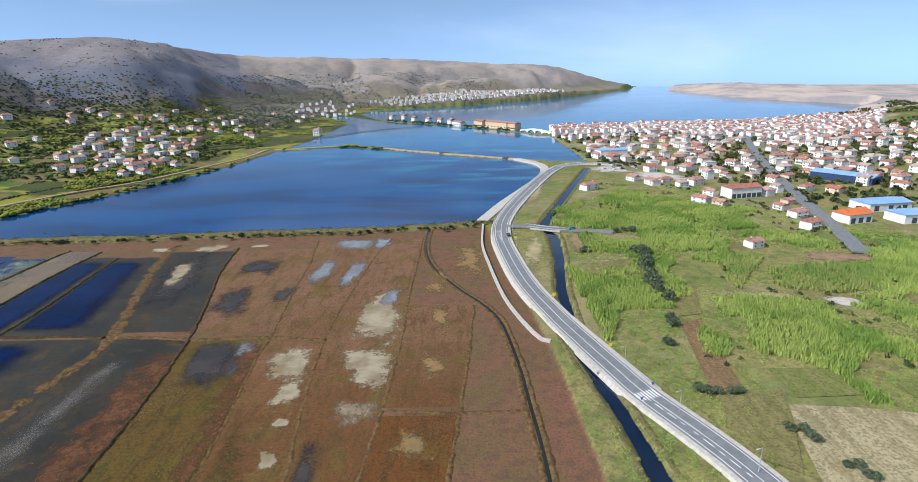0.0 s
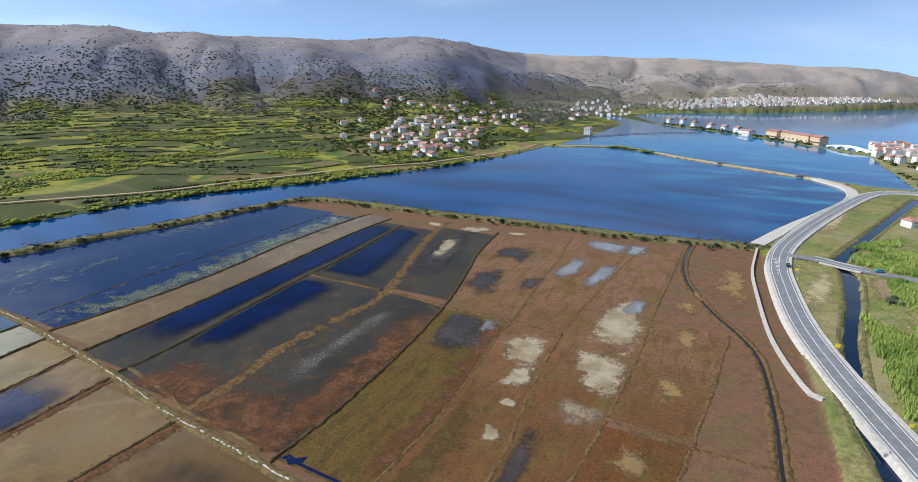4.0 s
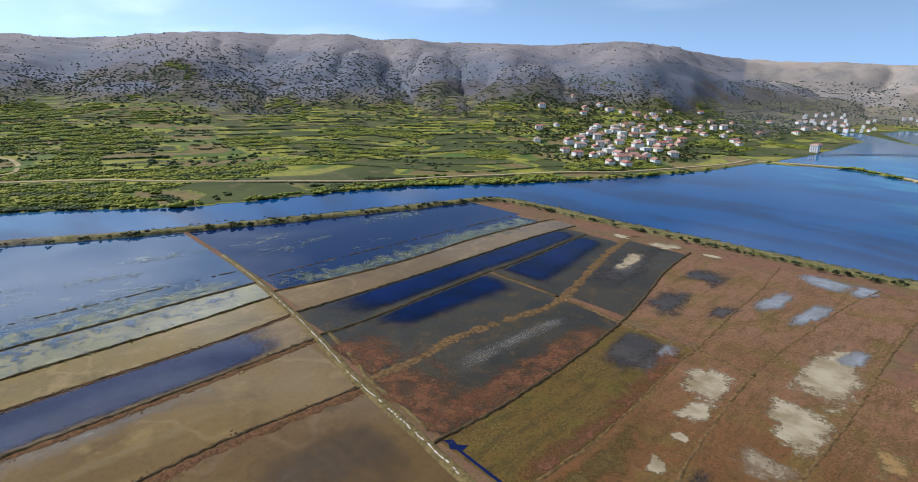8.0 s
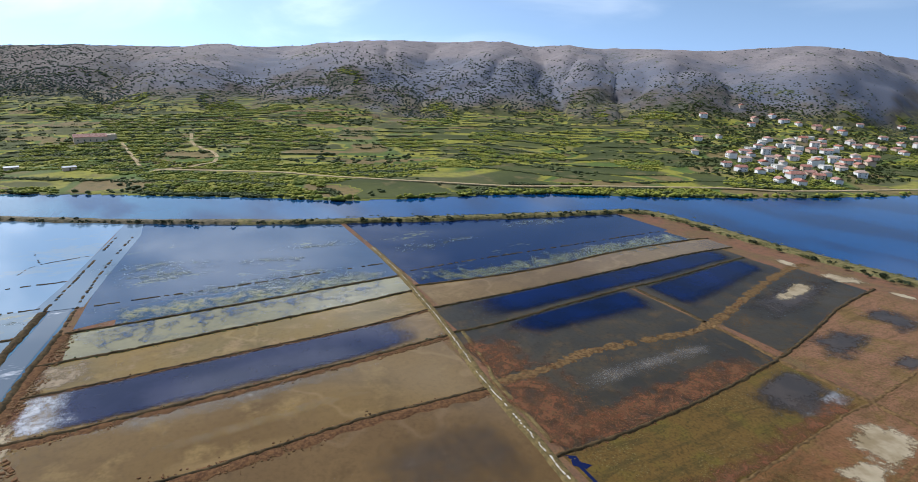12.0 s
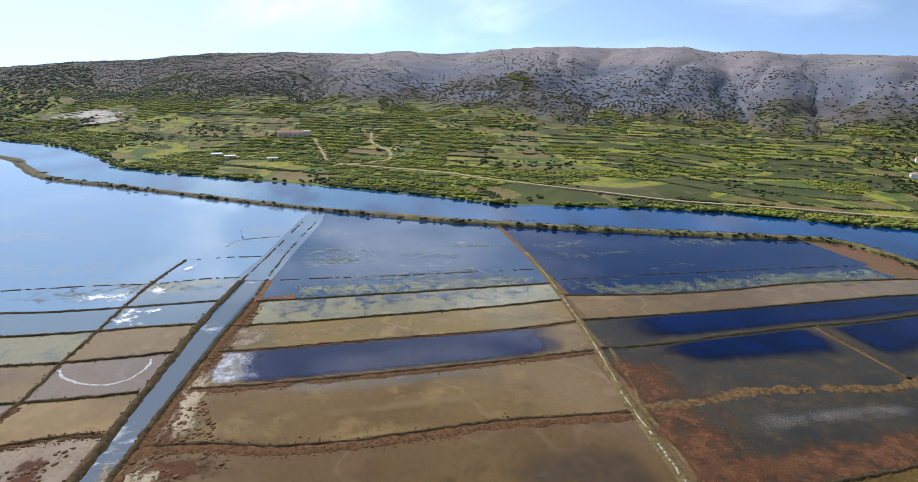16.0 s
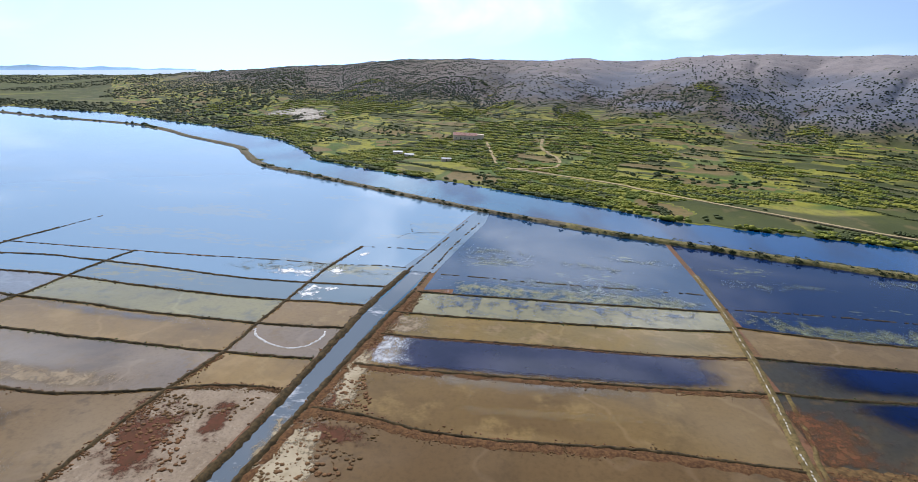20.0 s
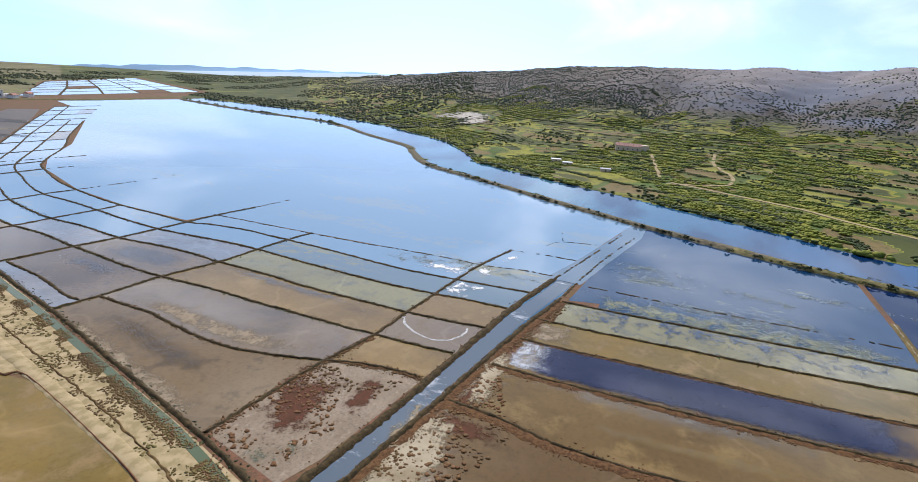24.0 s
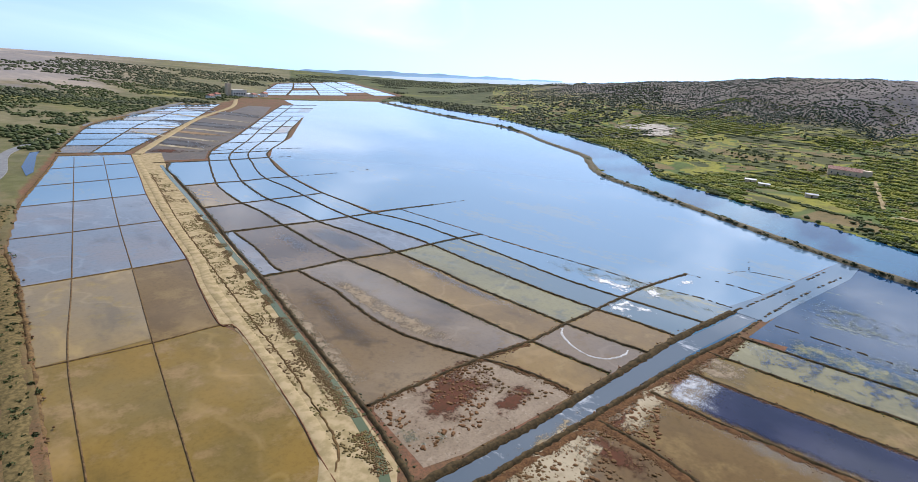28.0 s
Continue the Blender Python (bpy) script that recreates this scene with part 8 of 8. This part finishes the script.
# ---- the west slope: farm, sheds, lanes ----
farm = tagged(new("farmhouse"), "long stone farmhouse with a dark red roof on the slope", "house")
gz = ground_at(-706, -74)
part("wall", box(-15, -6, -3, 15, 6, 6), M_WALL2, farm)
part("roof", prism(30, 12, 6, 3, 0), M_TILE, farm)
part("annexe", box(15, -4, -3, 24, 5, 8), M_WALL2, farm)
for i in range(5):
    part("window", box(-12 + i * 5.5, -6.06, 2, -10.8 + i * 5.5, -5.94, 3.6), M_GLASS, farm)
farm.matrix_world = pose(-706, -74, gz, 0, 0, 100)
for x, y in ((-582, -80), (-595, -123), (-605, -138)):
    b = tagged(new("shed"), "low grey shed among bushes on the slope", "shed", "sheds on the slope")
    part("wall", box(-5, -2.5, -2, 5, 2.5, 2.6), M_WALL2, b)
    part("roof", prism(10, 5, 2.6, 0.9, 0), M_STEEL, b)
    part("door", box(-0.6, -2.56, 0, 0.6, -2.44, 2.1), M_OLDWOOD, b)
    b.matrix_world = pose(x, y, ground_at(x, y), 0, 0, 110)
def on_land(pts, up=0.25):
    return [(x, y, ground_at(x, y) + up) for x, y in pts]


def land_path(name, pts, width, material, label, category):
    """A way that follows the slope."""
    dense = [tuple(v)[:2] for v in smooth_line(pts, 8)]
    strip(name, on_land(dense), width, -0.6, 0.15, material, label, category, kind="structure", crown=0.85, gap=8)


land_path("slope_path", SLOPE_PATH, 4.0, M_SAND, "winding pale path up the terraced slope", "path")
land_path("slope_path", FARM_PATH, 3.5, M_SAND, "straight pale path up the terraced slope", "path")
land_path("shore_lane", SHORE_LANE, 5.0, M_SAND, "pale lane along the far shore", "lane")
land_path("quarry_track", [(-714, -320), (-760, -360), (-790, -392), (-843, -393), (-846, -446)], 6.0, M_SAND, "white track to the quarry", "track")
for x, y, rx, ry in ((-905, -380, 30, 55), (-860, -340, 20, 30)):
    q = patch(x, y, rx, ry, M_GRAVEL, "pale quarried ground on the slope", "quarry", kind="structure", z=5.0)
    for v in q.data.vertices:
        v.co.z = ground_at(v.co.x, v.co.y) + 1.2
